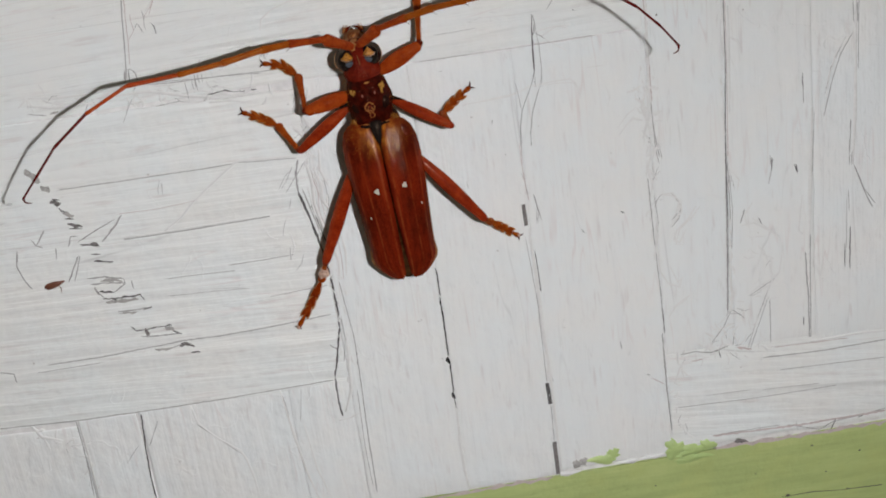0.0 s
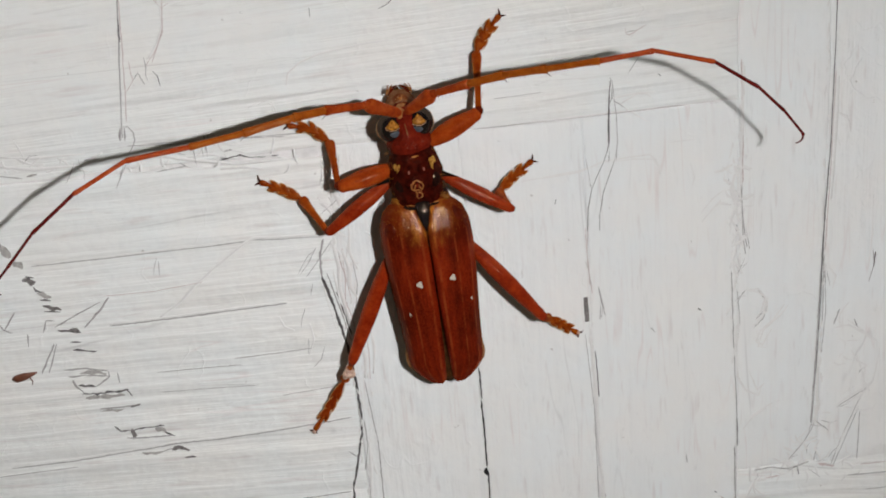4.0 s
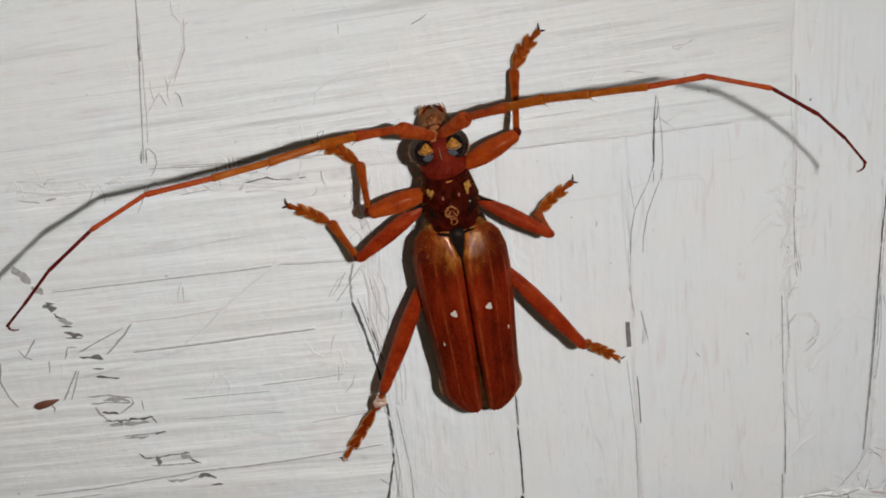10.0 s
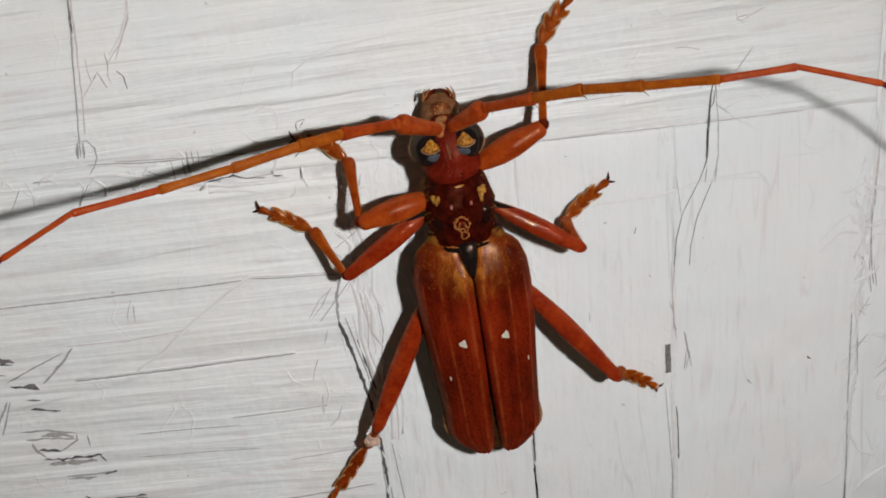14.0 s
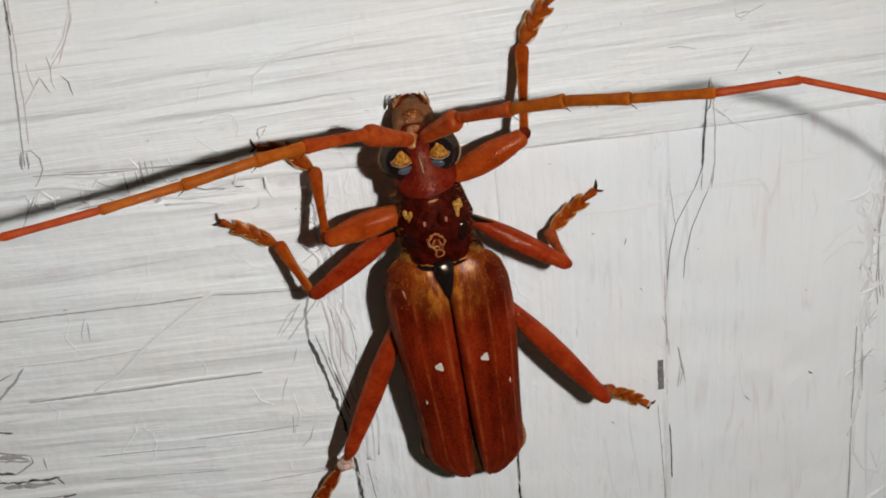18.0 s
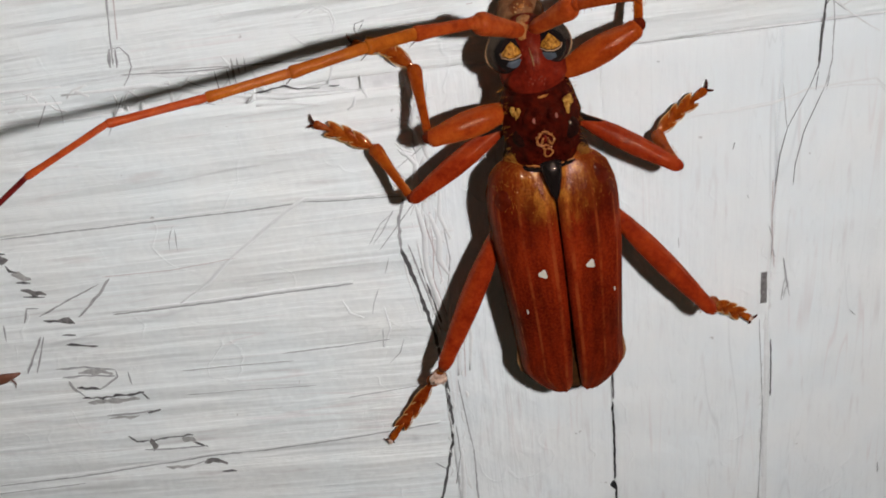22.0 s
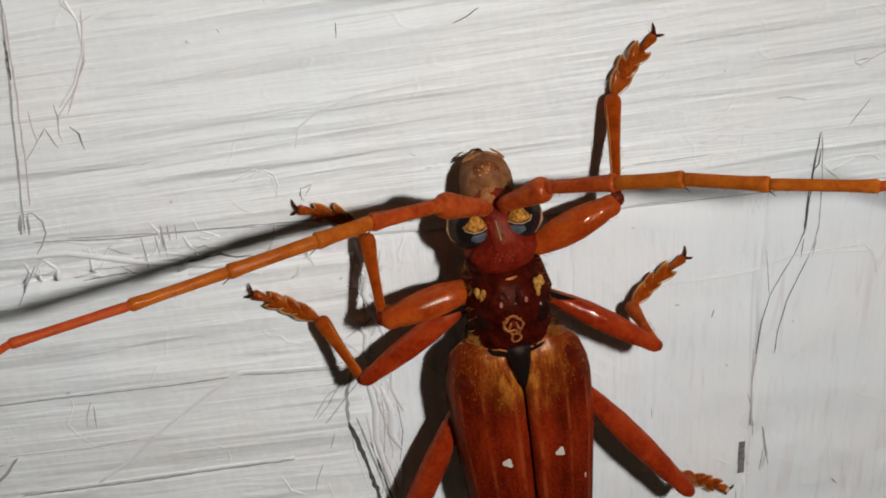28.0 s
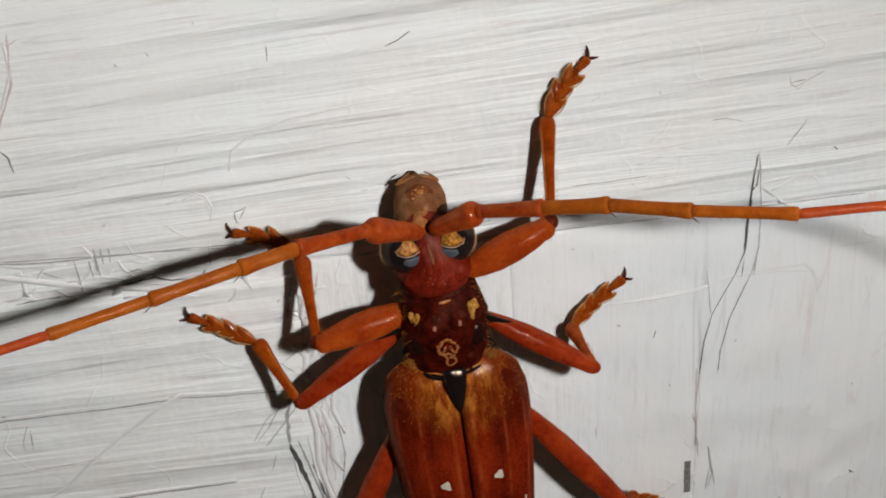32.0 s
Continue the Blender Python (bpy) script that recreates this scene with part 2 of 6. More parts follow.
def wing_case():
    """Red-brown shell, streaked along its ribs, with golden down that thins out behind the shoulders."""
    m, nt, sh = material("red-brown wing case")
    uv = nt.nodes.new("ShaderNodeUVMap")

    def ribs(scale, across, length, detail, shift):
        mp = node(nt, "ShaderNodeMapping", Scale=(across, length, 1), Location=shift)
        nz = node(nt, "ShaderNodeTexNoise", Scale=scale, Detail=detail, Roughness=0.55)
        nt.links.new(uv.outputs["UV"], mp.inputs["Vector"])
        nt.links.new(mp.outputs["Vector"], nz.inputs["Vector"])
        return nz.outputs["Fac"]
    along = ribs(1.0, 5.0, 2.2, 4, (2, 4, 1))
    sep = nt.nodes.new("ShaderNodeSeparateXYZ")
    nt.links.new(uv.outputs["UV"], sep.inputs["Vector"])
    # the shell's own streaks; the paler ones also paint its satin sheen
    c = ramp(nt, along, [(0.34, (0.048, 0.0028, 0.0011)), (0.46, (0.112, 0.0070, 0.0018)), (0.56, (0.178, 0.0132, 0.0028)), (0.68, (0.26, 0.026, 0.0048))])
    # short down and pits make a fine stipple, and dark blotches lie behind
    c = mix(nt, 0.26, c, ramp(nt, noise_of(nt, 6.0, detail=2), [(0.36, (0.03, 0.0024, 0.001)), (0.50, (0.13, 0.011, 0.0025)), (0.64, (0.25, 0.032, 0.007))]))
    c = mix(nt, patchy(nt, noise_of(nt, 0.28, (1, 1, 0.6), detail=3, shift=(2, 5, 1)), 0.48, 0.66, 0.6), c, (0.040, 0.0036, 0.0015))
    # pale raised ribs
    beat = nt.nodes.new("ShaderNodeMath")
    beat.operation = "MULTIPLY"
    beat.inputs[1].default_value = 22.0
    nt.links.new(sep.outputs["X"], beat.inputs[0])
    swing = nt.nodes.new("ShaderNodeMath")
    swing.operation = "SINE"
    nt.links.new(beat.outputs[0], swing.inputs[0])
    rib = ramp(nt, swing.outputs[0], [(0.88, (0, 0, 0)), (0.99, (0.55, 0.55, 0.55))])
    rib = mix(nt, 1.0, rib, ramp(nt, noise_of(nt, 0.6, detail=3, shift=(1, 1, 7)), [(0.40, (0.1, 0.1, 0.1)), (0.6, (1, 1, 1))]), "MULTIPLY")
    c = mix(nt, rib, c, (0.29, 0.056, 0.014))
    # the down reaches furthest back beside the seam
    back = nt.nodes.new("ShaderNodeMath")
    back.operation = "MULTIPLY_ADD"
    back.inputs[1].default_value = 0.20
    nt.links.new(sep.outputs["X"], back.inputs[0])
    nt.links.new(sep.outputs["Y"], back.inputs[2])
    ragged = nt.nodes.new("ShaderNodeMath")
    ragged.operation = "MULTIPLY_ADD"
    ragged.inputs[1].default_value = 0.16
    nt.links.new(noise_of(nt, 1.1, (1, 1, 0.7), detail=7, rough=0.75), ragged.inputs[0])
    nt.links.new(back.outputs[0], ragged.inputs[2])
    down = ramp(nt, ragged.outputs[0], [(0.15, (1, 1, 1)), (0.22, (0.62, 0.62, 0.62)), (0.36, (0, 0, 0))])
    down = mix(nt, 1.0, down, ramp(nt, noise_of(nt, 6.0, detail=3, shift=(4, 4, 2)), [(0.34, (0.62, 0.62, 0.62)), (0.55, (1.0, 1.0, 1.0))]), "MULTIPLY")
    gold = ramp(nt, noise_of(nt, 2.2, (1, 1, 0.3), (0, 12, 0), detail=4), [(0.34, (0.14, 0.021, 0.0035)), (0.48, (0.28, 0.064, 0.008)), (0.62, (0.60, 0.21, 0.026))])
    gold = mix(nt, ramp(nt, sep.outputs["X"], [(0.10, (0.0, 0.0, 0.0)), (0.42, (0.85, 0.85, 0.85))]), gold, (0.17, 0.030, 0.004))
    finish_shell(nt, mix(nt, down, c, gold), mix(nt, 0.5, noise_of(nt, 5.0, detail=4), along), 0.042, 0.16, 1.0, 0.00022, 0.42, 0.10, (0.85, 0.30, 0.10))
    return m


ELYTRON = wing_case()
ELYTRON_RIM = chitin("pale wing case rim", (0.16, 0.035, 0.009), (0.26, 0.07, 0.02), (0.36, 0.12, 0.04), rough=0.5, coat=0.1)
PALE_RIM = chitin("pale eye rim", (0.30, 0.14, 0.06), (0.42, 0.24, 0.13), (0.55, 0.36, 0.22), rough=0.45, coat=0.1)
PRONOTUM = chitin("dark maroon shell", (0.008, 0.0009, 0.0006), (0.034, 0.0029, 0.0015), (0.085, 0.0068, 0.0024), rough=0.2, coat=0.09, pits=3, relief=1.0, broken=0.8, velvet=0.02)
HEAD = chitin("maroon head", (0.050, 0.0035, 0.002), (0.135, 0.0095, 0.004), (0.23, 0.021, 0.007), rough=0.2, coat=0.17, grain=0.9, pits=4, relief=0.9, broken=0.35, velvet=0.05)
FRONS = chitin("pale golden brow", (0.20, 0.045, 0.012), (0.36, 0.12, 0.03), (0.52, 0.24, 0.075), speck=0.4, rough=0.45, coat=0.6, grain=1.6, pits=5, relief=0.9, broken=0.6, velvet=0.1)
LIP = chitin("reddish-brown lip", (0.08, 0.02, 0.007), (0.15, 0.04, 0.013), (0.25, 0.08, 0.03), rough=0.3, coat=0.25, pits=4, relief=1.0, broken=0.3, velvet=0.08)
FACE = chitin("brown face", (0.10, 0.036, 0.013), (0.20, 0.075, 0.029), (0.31, 0.135, 0.058), rough=0.3, coat=0.2, pits=4, relief=1.0, broken=0.25, velvet=0.08)
AMBER = chitin("amber knobs", (0.16, 0.035, 0.008), (0.33, 0.095, 0.020), (0.55, 0.22, 0.06), rough=0.55, coat=0.4, pits=7, broken=0.8)
RING = chitin("golden-brown ring", (0.08, 0.014, 0.004), (0.22, 0.055, 0.013), (0.50, 0.19, 0.05), speck=0.5, rough=0.45, coat=0.6, grain=2.6, pits=6, broken=0.7)
PINK_GLINT = chitin("painted pinkish highlight", (0.16, 0.04, 0.03), (0.27, 0.085, 0.065), (0.38, 0.15, 0.12), rough=0.5, coat=0.15)
FEMUR = chitin("red leg", (0.16, 0.0095, 0.0025), (0.26, 0.022, 0.0045), (0.37, 0.047, 0.008), speck=0.25, rough=0.22, coat=0.42, grain=0.7, pits=3, relief=0.9, broken=0.40, velvet=0.09)
FEMUR_AMBER = chitin("orange leg", (0.21, 0.020, 0.003), (0.33, 0.043, 0.0055), (0.44, 0.080, 0.010), speck=0.25, rough=0.2, coat=0.20, grain=0.7, pits=5, relief=0.9, broken=0.2, velvet=0.14)
SCAPE = chitin("orange-brown feeler base", (0.19, 0.019, 0.004), (0.30, 0.040, 0.0065), (0.41, 0.075, 0.0125), rough=0.28, coat=0.28, pits=4, relief=0.8, broken=0.2, velvet=0.14)
TIBIA = chitin("amber-brown leg", (0.16, 0.016, 0.002), (0.27, 0.038, 0.0035), (0.40, 0.080, 0.0065), speck=0.18, rough=0.24, coat=0.32, grain=0.8, pits=4, relief=0.8, broken=0.18, velvet=0.15)
# pale colour for light shining through the shin's edges
SHIN_LIT_EDGE = chitin("pale amber of a lit leg edge", (0.30, 0.07, 0.010), (0.46, 0.15, 0.022), (0.62, 0.27, 0.06), rough=0.4, coat=0.5, broken=0.5)
TARSUS = chitin("amber foot", (0.14, 0.015, 0.002), (0.27, 0.043, 0.004), (0.45, 0.110, 0.010), rough=0.24, coat=0.25, pits=4, relief=0.8, broken=0.2, velvet=0.10)
TARSUS_RED = chitin("red-brown foot", (0.12, 0.011, 0.002), (0.21, 0.025, 0.003), (0.32, 0.055, 0.007), rough=0.24, coat=0.25, pits=4, relief=0.8, broken=0.2, velvet=0.10)
ANT_ORANGE = chitin("orange feeler", (0.22, 0.040, 0.004), (0.32, 0.073, 0.007), (0.42, 0.115, 0.011), rough=0.45, coat=0.12, pits=6, relief=0.6, broken=0.5, velvet=0.18)
ANT_RED = chitin("red feeler", (0.22, 0.023, 0.006), (0.32, 0.043, 0.009), (0.40, 0.067, 0.013), rough=0.6, coat=0.1, pits=6, relief=0.6, broken=0.6, velvet=0.15)
ANT_DARK = chitin("crimson feeler tip", (0.045, 0.004, 0.004), (0.09, 0.008, 0.007), (0.14, 0.014, 0.012), rough=0.45, coat=0.08)
BLACK = chitin("glossy black shell", (0.004, 0.003, 0.003), (0.008, 0.005, 0.004), (0.014, 0.008, 0.006), rough=0.14, coat=0.6, relief=0.03)
EYE = chitin("black faceted eye", (0.006, 0.005, 0.005), (0.010, 0.008, 0.008), (0.02, 0.015, 0.012), rough=0.22, coat=0.5, pits=14)
HAIR = chitin("fine golden hair", (0.20, 0.055, 0.007), (0.36, 0.12, 0.016), (0.55, 0.24, 0.04), rough=0.6, coat=0.6)
EYE_GOLD = chitin("golden eye patch", (0.06, 0.012, 0.003), (0.30, 0.088, 0.010), (0.80, 0.36, 0.045), speck=0.6, rough=0.4, coat=0.6, grain=3.0, pits=5, relief=1.0, broken=0.6)
EYE_REFLECTION = plain("painted slate reflection on the eye", (0.06, 0.07, 0.082), 0.22, 0.15, coat=0.5)
GOLD = chitin("golden fur", (0.12, 0.03, 0.005), (0.30, 0.095, 0.012), (0.80, 0.44, 0.09), speck=0.55, rough=0.5, coat=0.3, grain=2.6, pits=6, relief=1.0, broken=0.9)
CALLUS = chitin("brown shoulder bump", (0.045, 0.0042, 0.0016), (0.085, 0.008, 0.0025), (0.13, 0.014, 0.004), rough=0.36, coat=0.2, pits=6, relief=0.8, broken=0.4)
PLATE = chitin("glossy black plate", (0.004, 0.003, 0.003), (0.007, 0.005, 0.005), (0.012, 0.008, 0.007), rough=0.26, coat=0.6, relief=0.6, broken=0.45)
PALP = chitin("pale amber edge", (0.34, 0.14, 0.035), (0.52, 0.27, 0.09), (0.66, 0.43, 0.20), rough=0.35, coat=0.4)
PALP_BROWN = chitin("amber-brown palp", (0.14, 0.04, 0.012), (0.30, 0.11, 0.035), (0.55, 0.28, 0.11), rough=0.4, coat=1.2, grain=3.0, broken=0.4)
SPINE = chitin("black side spine", (0.006, 0.003, 0.003), (0.012, 0.004, 0.003), (0.03, 0.006, 0.004), rough=0.5, coat=0.15)
GRAIN = chitin("reddish grain", (0.10, 0.014, 0.008), (0.17, 0.03, 0.018), (0.24, 0.055, 0.03), rough=0.4, coat=0.25)
WING = chitin("folded brown wing", (0.022, 0.008, 0.003), (0.05, 0.019, 0.006), (0.10, 0.045, 0.015), rough=0.5, coat=0.15)
FLANGE = chitin("pale thin wing case edge", (0.16, 0.06, 0.02), (0.26, 0.115, 0.045), (0.38, 0.20, 0.09), rough=0.6, coat=0.1)
IVORY = plain("ivory spot", (0.56, 0.50, 0.41), 0.4, 0.08, 3)
MEMBRANE = plain("pale joint skin", (0.55, 0.36, 0.27), 0.4, 0.2, 3, coat=0.2)
CLAW = chitin("dark red claw", (0.02, 0.004, 0.003), (0.05, 0.008, 0.005), (0.09, 0.016, 0.008), rough=0.4, coat=0.3)
BELLY = plain("dark underside", (0.045, 0.016, 0.007), 0.5, 0.3)
ANT_BLACK = plain("black ant shell", (0.012, 0.010, 0.009), 0.3, 0.3, coat=0.2)
HUSK = plain("dry brown husk", (0.15, 0.05, 0.025), 0.5, 0.35, 3)
HOUSING = plain("black lamp ring", (0.02, 0.02, 0.02), 0.5, 0.1)


# ---- mesh helpers: places are (x, height off the board, z) in millimetres ----
def V(x, h, z):
    return Vector((x * MM, -h * MM, z * MM))


def part(name, bm, mat, parent=None, label="", smooth=True):
    me = bpy.data.meshes.new(name)
    bmesh.ops.recalc_face_normals(bm, faces=bm.faces)
    for f in bm.faces:
        f.smooth = smooth
    bm.to_mesh(me)
    bm.free()
    me.materials.append(mat)
    ob = new(name, me)
    ob.parent = parent
    if label:
        tagged(ob, label)
    return ob


def tube(nodes, n=14, bm=None, lump=None):
    """A closed body through nodes (x, h, z, half width, half height), its rings square to the way."""
    bm = bm or bmesh.new()
    pts = [V(*q[:3]) for q in nodes]
    rings = []
    for i, q in enumerate(nodes):
        way = (pts[min(i + 1, len(pts) - 1)] - pts[max(i - 1, 0)]).normalized()
        up = Vector((0, -1, 0))
        if abs(up.dot(way)) > 0.92:
            up = Vector((1, 0, 0.3)).normalized()
        up = (up - way * up.dot(way)).normalized()
        side = way.cross(up).normalized()
        ring = []
        for k in range(n):
            a = 2 * math.pi * k / n
            r = 1.0 + (lump(i, a) if lump else 0.0)
            ring.append(bm.verts.new(pts[i] + side * (math.cos(a) * q[3] * MM * r) + up * (math.sin(a) * q[4] * MM * r)))
        rings.append(ring)
    for a, b in zip(rings, rings[1:]):
        for k in range(n):
            bm.faces.new((a[k], a[(k + 1) % n], b[(k + 1) % n], b[k]))
    bm.faces.new(rings[0][::-1])
    bm.faces.new(rings[-1])
    return bm


def bent(p0, p1, p2, radii, flat=1.0, steps=8):
    """Nodes along a bow from p0 by p1 to p2; radii are spread along it."""
    out = []
    for i in range(steps + 1):
        s = i / steps
        p = [(1 - s) ** 2 * a + 2 * s * (1 - s) * b + s * s * c for a, b, c in zip(p0, p1, p2)]
        r = float(np.interp(s, np.linspace(0, 1, len(radii)), radii))
        out.append((*p, r, r * flat))
    return out


def lerp(a, b, s):
    return tuple(u + (v - u) * s for u, v in zip(a, b))


def ball(c, r, n=16, m=10, bm=None, turn=0.0):
    """An ellipsoid at c with half sizes r = (across, height, along)."""
    bm = bm or bmesh.new()
    got = bmesh.ops.create_uvsphere(bm, u_segments=n, v_segments=m, radius=1.0)
    rot = Matrix.Rotation(radians(turn), 4, "Y")
    for v in got["verts"]:
        p = rot @ Vector((v.co.x * r[0] * MM, v.co.y * r[1] * MM, v.co.z * r[2] * MM))
        v.co = p + V(*c)
    return bm


# ---- relief of the painted board ----
def lattice(seed):
    return np.random.RandomState(seed).rand(97, 101)


LATTICES = [lattice(s) for s in range(6)]


def wave(x, z, k):
    """Smooth value noise, -1 to 1."""
    g = LATTICES[k % 6]
    x, z = np.asarray(x, float) + 1000.37, np.asarray(z, float) + 1000.71
    i, j = np.floor(x).astype(int), np.floor(z).astype(int)
    a, b = x - i, z - j
    a, b = a * a * (3 - 2 * a), b * b * (3 - 2 * b)
    h, w = g.shape
    def at(p, q):
        return g[p % h, q % w]
    return 2 * ((at(i, j) * (1 - a) + at(i + 1, j) * a) * (1 - b) + (at(i, j + 1) * (1 - a) + at(i + 1, j + 1) * a) * b) - 1


def relief(x, z, across):
    """Height of brush strokes and grain in millimetres; across: the strokes run along x."""
    x, z = np.asarray(x, float), np.asarray(z, float)
    if across:
        z = z * (1 - 0.0025 * x) + 0.15 * wave(x / 23, z / 7, 5)
        s = 0.055 * wave(x / 21, z / 1.5, 0) + 0.03 * wave(x / 9, z / 0.8, 1)
        s = s - 0.04 * np.exp(-(wave(x / 26, z / 2.6, 3) / 0.12) ** 2)
    else:
        s = 0.02 * wave(x / 2.6, z / 22, 0) + 0.05 * wave(x / 5.2, z / 7.6, 3)
        s = s - 0.02 * np.exp(-(wave(x / 2.6, z / 17, 2) / 0.10) ** 2)
    return s + 0.05 * wave(x / 6, z / 5, 4)


# strands of the board: x from, x to, z from, z to, strokes along x, level, slope of the lower and upper edge
STRANDS = [
    (-75, 32.7, 6.42, 42, True, 0.17, 0.0),
    (-75, -8.74, -32.2, 6.3, True, 0.0, -0.03),
    (-75, -43.5, -52.0, -32.5, False, -0.05, -0.03), (-43.3, -36.0, -52.0, -32.5, False, 0.02, -0.03),
    (-35.7, -16.6, -52.0, -32.5, False, -0.03, -0.03), (-16.57, -8.74, -52.0, -32.5, False, 0.0, -0.02),
    (-8.70, 4.5, -51.8, 6.2, False, 0.07, 0.01), (4.53, 16.79, -51.6, 6.2, False, 0.03, 0.01), (16.82, 32.75, -51.2, 6.2, False, 0.05, 0.02),
    (32.79, 42.06, -36.6, 42, False, 0.02, -0.02), (42.1, 53.06, -37.2, 42, False, 0.07, -0.02), (53.1, 80, -38.0, 42, False, 0.03, -0.02),
    (32.82, 80, -51.3, -37.0, True, 0.0, -0.02),
]


def edge_wobble(s, k):
    return 0.11 * float(wave(s / 5.0, k * 3.3, k)) + 0.05 * float(wave(s / 1.3, k * 1.7, k + 1))


def level_at(x, z):
    """Height of the board's face at a place."""
    for x0, x1, z0, z1, across, base, slope in STRANDS:
        if x0 - 0.2 <= x <= x1 + 0.2 and z0 - 0.6 <= z <= z1 + 0.6:
            lean = slope * (x - 0.5 * (x0 + x1)) if across or z1 < -30 else 0.0
            return base + float(relief(x, z - lean, across))
    return 0.0


def strand_mesh(k, spec):
    """One strand with brushed relief, rounded edges and sides that go down to the backing."""
    x0, x1, z0, z1, across, base, slope = spec
    along, over = (1.5, 0.15) if across else (0.17, 1.6)
    nx, nz = max(8, int((x1 - x0) / along)), max(8, int((z1 - z0) / over))
    xs = np.concatenate(([x0, x0 + 0.02, x0 + 0.12], np.linspace(x0 + 0.3, x1 - 0.3, nx), [x1 - 0.12, x1 - 0.02, x1]))
    zs = np.concatenate(([z0, z0 + 0.02, z0 + 0.12], np.linspace(z0 + 0.3, z1 - 0.3, nz), [z1 - 0.12, z1 - 0.02, z1]))
    X, Z = np.meshgrid(xs, zs, indexing="ij")
    H = base + relief(X, Z, across)
    rim = np.minimum(np.minimum(X - x0, x1 - X), np.minimum(Z - z0, z1 - Z))
    H = np.where(rim < 0.45, H - 0.11 * ((0.45 - rim) / 0.45) ** 2, H)
    H = np.where(rim < 0.001, -0.5, H)
    mid = 0.5 * (x0 + x1)
    fx, fz = (X - x0) / (x1 - x0), (Z - z0) / (z1 - z0)
    left = np.array([edge_wobble(z, int(round(x0 + 0.3))) for z in zs])[None, :]
    right = np.array([edge_wobble(z, int(round(x1 + 0.3))) for z in zs])[None, :]
    low = np.array([edge_wobble(x, k + 2) for x in xs])[:, None]
    Xw = X + left * (1 - fx) ** 6 + right * fx ** 6
    Zw = Z + low * ((1 - fz) ** 6 + fz ** 6) + slope * (X - mid) * (1.0 if across or z1 < -30 else 0.0)
    n, m = X.shape
    verts = np.stack([Xw, -H, Zw], -1).reshape(-1, 3) * MM
    i = np.arange(n * m).reshape(n, m)
    quads = np.stack([i[:-1, :-1], i[1:, :-1], i[1:, 1:], i[:-1, 1:]], -1).reshape(-1, 4)
    me = bpy.data.meshes.new("strand")
    me.from_pydata(verts.tolist(), [], quads.tolist())
    me.shade_smooth()
    me.materials.append(PAINT_RIBBED if k == 0 else PAINT_ACROSS if across else PAINT_UP)
    return me


def slab(x0, x1, h0, h1, z0, z1):
    bm = bmesh.new()
    bmesh.ops.create_cube(bm, size=1.0)
    for v in bm.verts:
        v.co = V(x0 + (v.co.x + 0.5) * (x1 - x0), h0 + (v.co.y + 0.5) * (h1 - h0), z0 + (v.co.z + 0.5) * (z1 - z0))
    return bm


wall = tagged(part("wall", slab(-75, 80, -12, -0.35, -54, 42), PRIMER, smooth=False), "strand board painted thickly in white, brush strokes showing", "wall", kind="structure")
for number, spec in enumerate(STRANDS):
    piece = new("strand", strand_mesh(number, spec))
    piece.parent = wall


def groove(name, pts, width, mat, label="", lift=0.035, ragged=0.3, parent=None, step=0.35):
    """A thin line of dirt, a crack or painted shade that follows the relief; width may be one number or one for each
    point.
    """
    widths = width if isinstance(width, (list, tuple)) else [width] * len(pts)
    rnd = random.Random(len(pts) * 31 + int(1000 * abs(pts[0][0])))
    path = []
    for (a, wa), (b, wb) in zip(zip(pts, widths), list(zip(pts, widths))[1:]):
        k = max(1, int(math.dist(a, b) / step))
        path += [(a[0] + (b[0] - a[0]) * i / k, a[1] + (b[1] - a[1]) * i / k, wa + (wb - wa) * i / k) for i in range(k)]
    path.append((*pts[-1], widths[-1]))
    bm = bmesh.new()
    rows = []
    for i, (x, z, w) in enumerate(path):
        dx = path[min(i + 1, len(path) - 1)][0] - path[max(i - 1, 0)][0]
        dz = path[min(i + 1, len(path) - 1)][1] - path[max(i - 1, 0)][1]
        d = math.hypot(dx, dz) or 1
        w = w * (1 + ragged * rnd.uniform(-1, 1)) * (0.35 if ragged > 0.1 and i in (0, len(path) - 1) else 1)
        off = 0.8 * ragged * w * rnd.uniform(-1, 1)
        row = []
        for s in (-0.5, 0.5):
            px, pz = x - dz / d * (s * w + off), z + dx / d * (s * w + off)
            row.append(bm.verts.new(V(px, level_at(px, pz) + lift, pz)))
        rows.append(row)
    for a, b in zip(rows, rows[1:]):
        bm.faces.new((a[0], a[1], b[1], b[0]))
    return part(name, bm, mat, parent or wall, label)


def ridge(pts, radius, mat=None, sink=0.5):
    """A raised bead of paint along the board."""
    nodes = []
    for i, (x, z) in enumerate(pts):
        r = radius * (0.4 if i in (0, len(pts) - 1) else 1.0)
        nodes.append((x, level_at(x, z) - r * sink, z, r, r))
    fine = []
    for a, b in zip(nodes, nodes[1:]):
        fine += [lerp(a, b, s / 3) for s in range(3)]
    return part("paint_ridge", tube(fine + [nodes[-1]], 8), mat or PAINT_LUMP, wall)


def lumps(x, z0, z1, gap, seed, spread=0.3):
    """Torn and overpainted fibres that stand up along a joint."""
    rnd = random.Random(seed)
    z = z0
    while z > z1:
        long = rnd.uniform(0.5, 1.6)
        u = x + rnd.uniform(-spread, spread)
        ridge([(u, z), (u + rnd.uniform(-0.15, 0.15), z - long * 0.5), (u + rnd.uniform(-0.25, 0.25), z - long)], rnd.uniform(0.09, 0.2), None, 0.62)
        z -= long * rnd.uniform(0.6, 1.0) + gap * rnd.random()


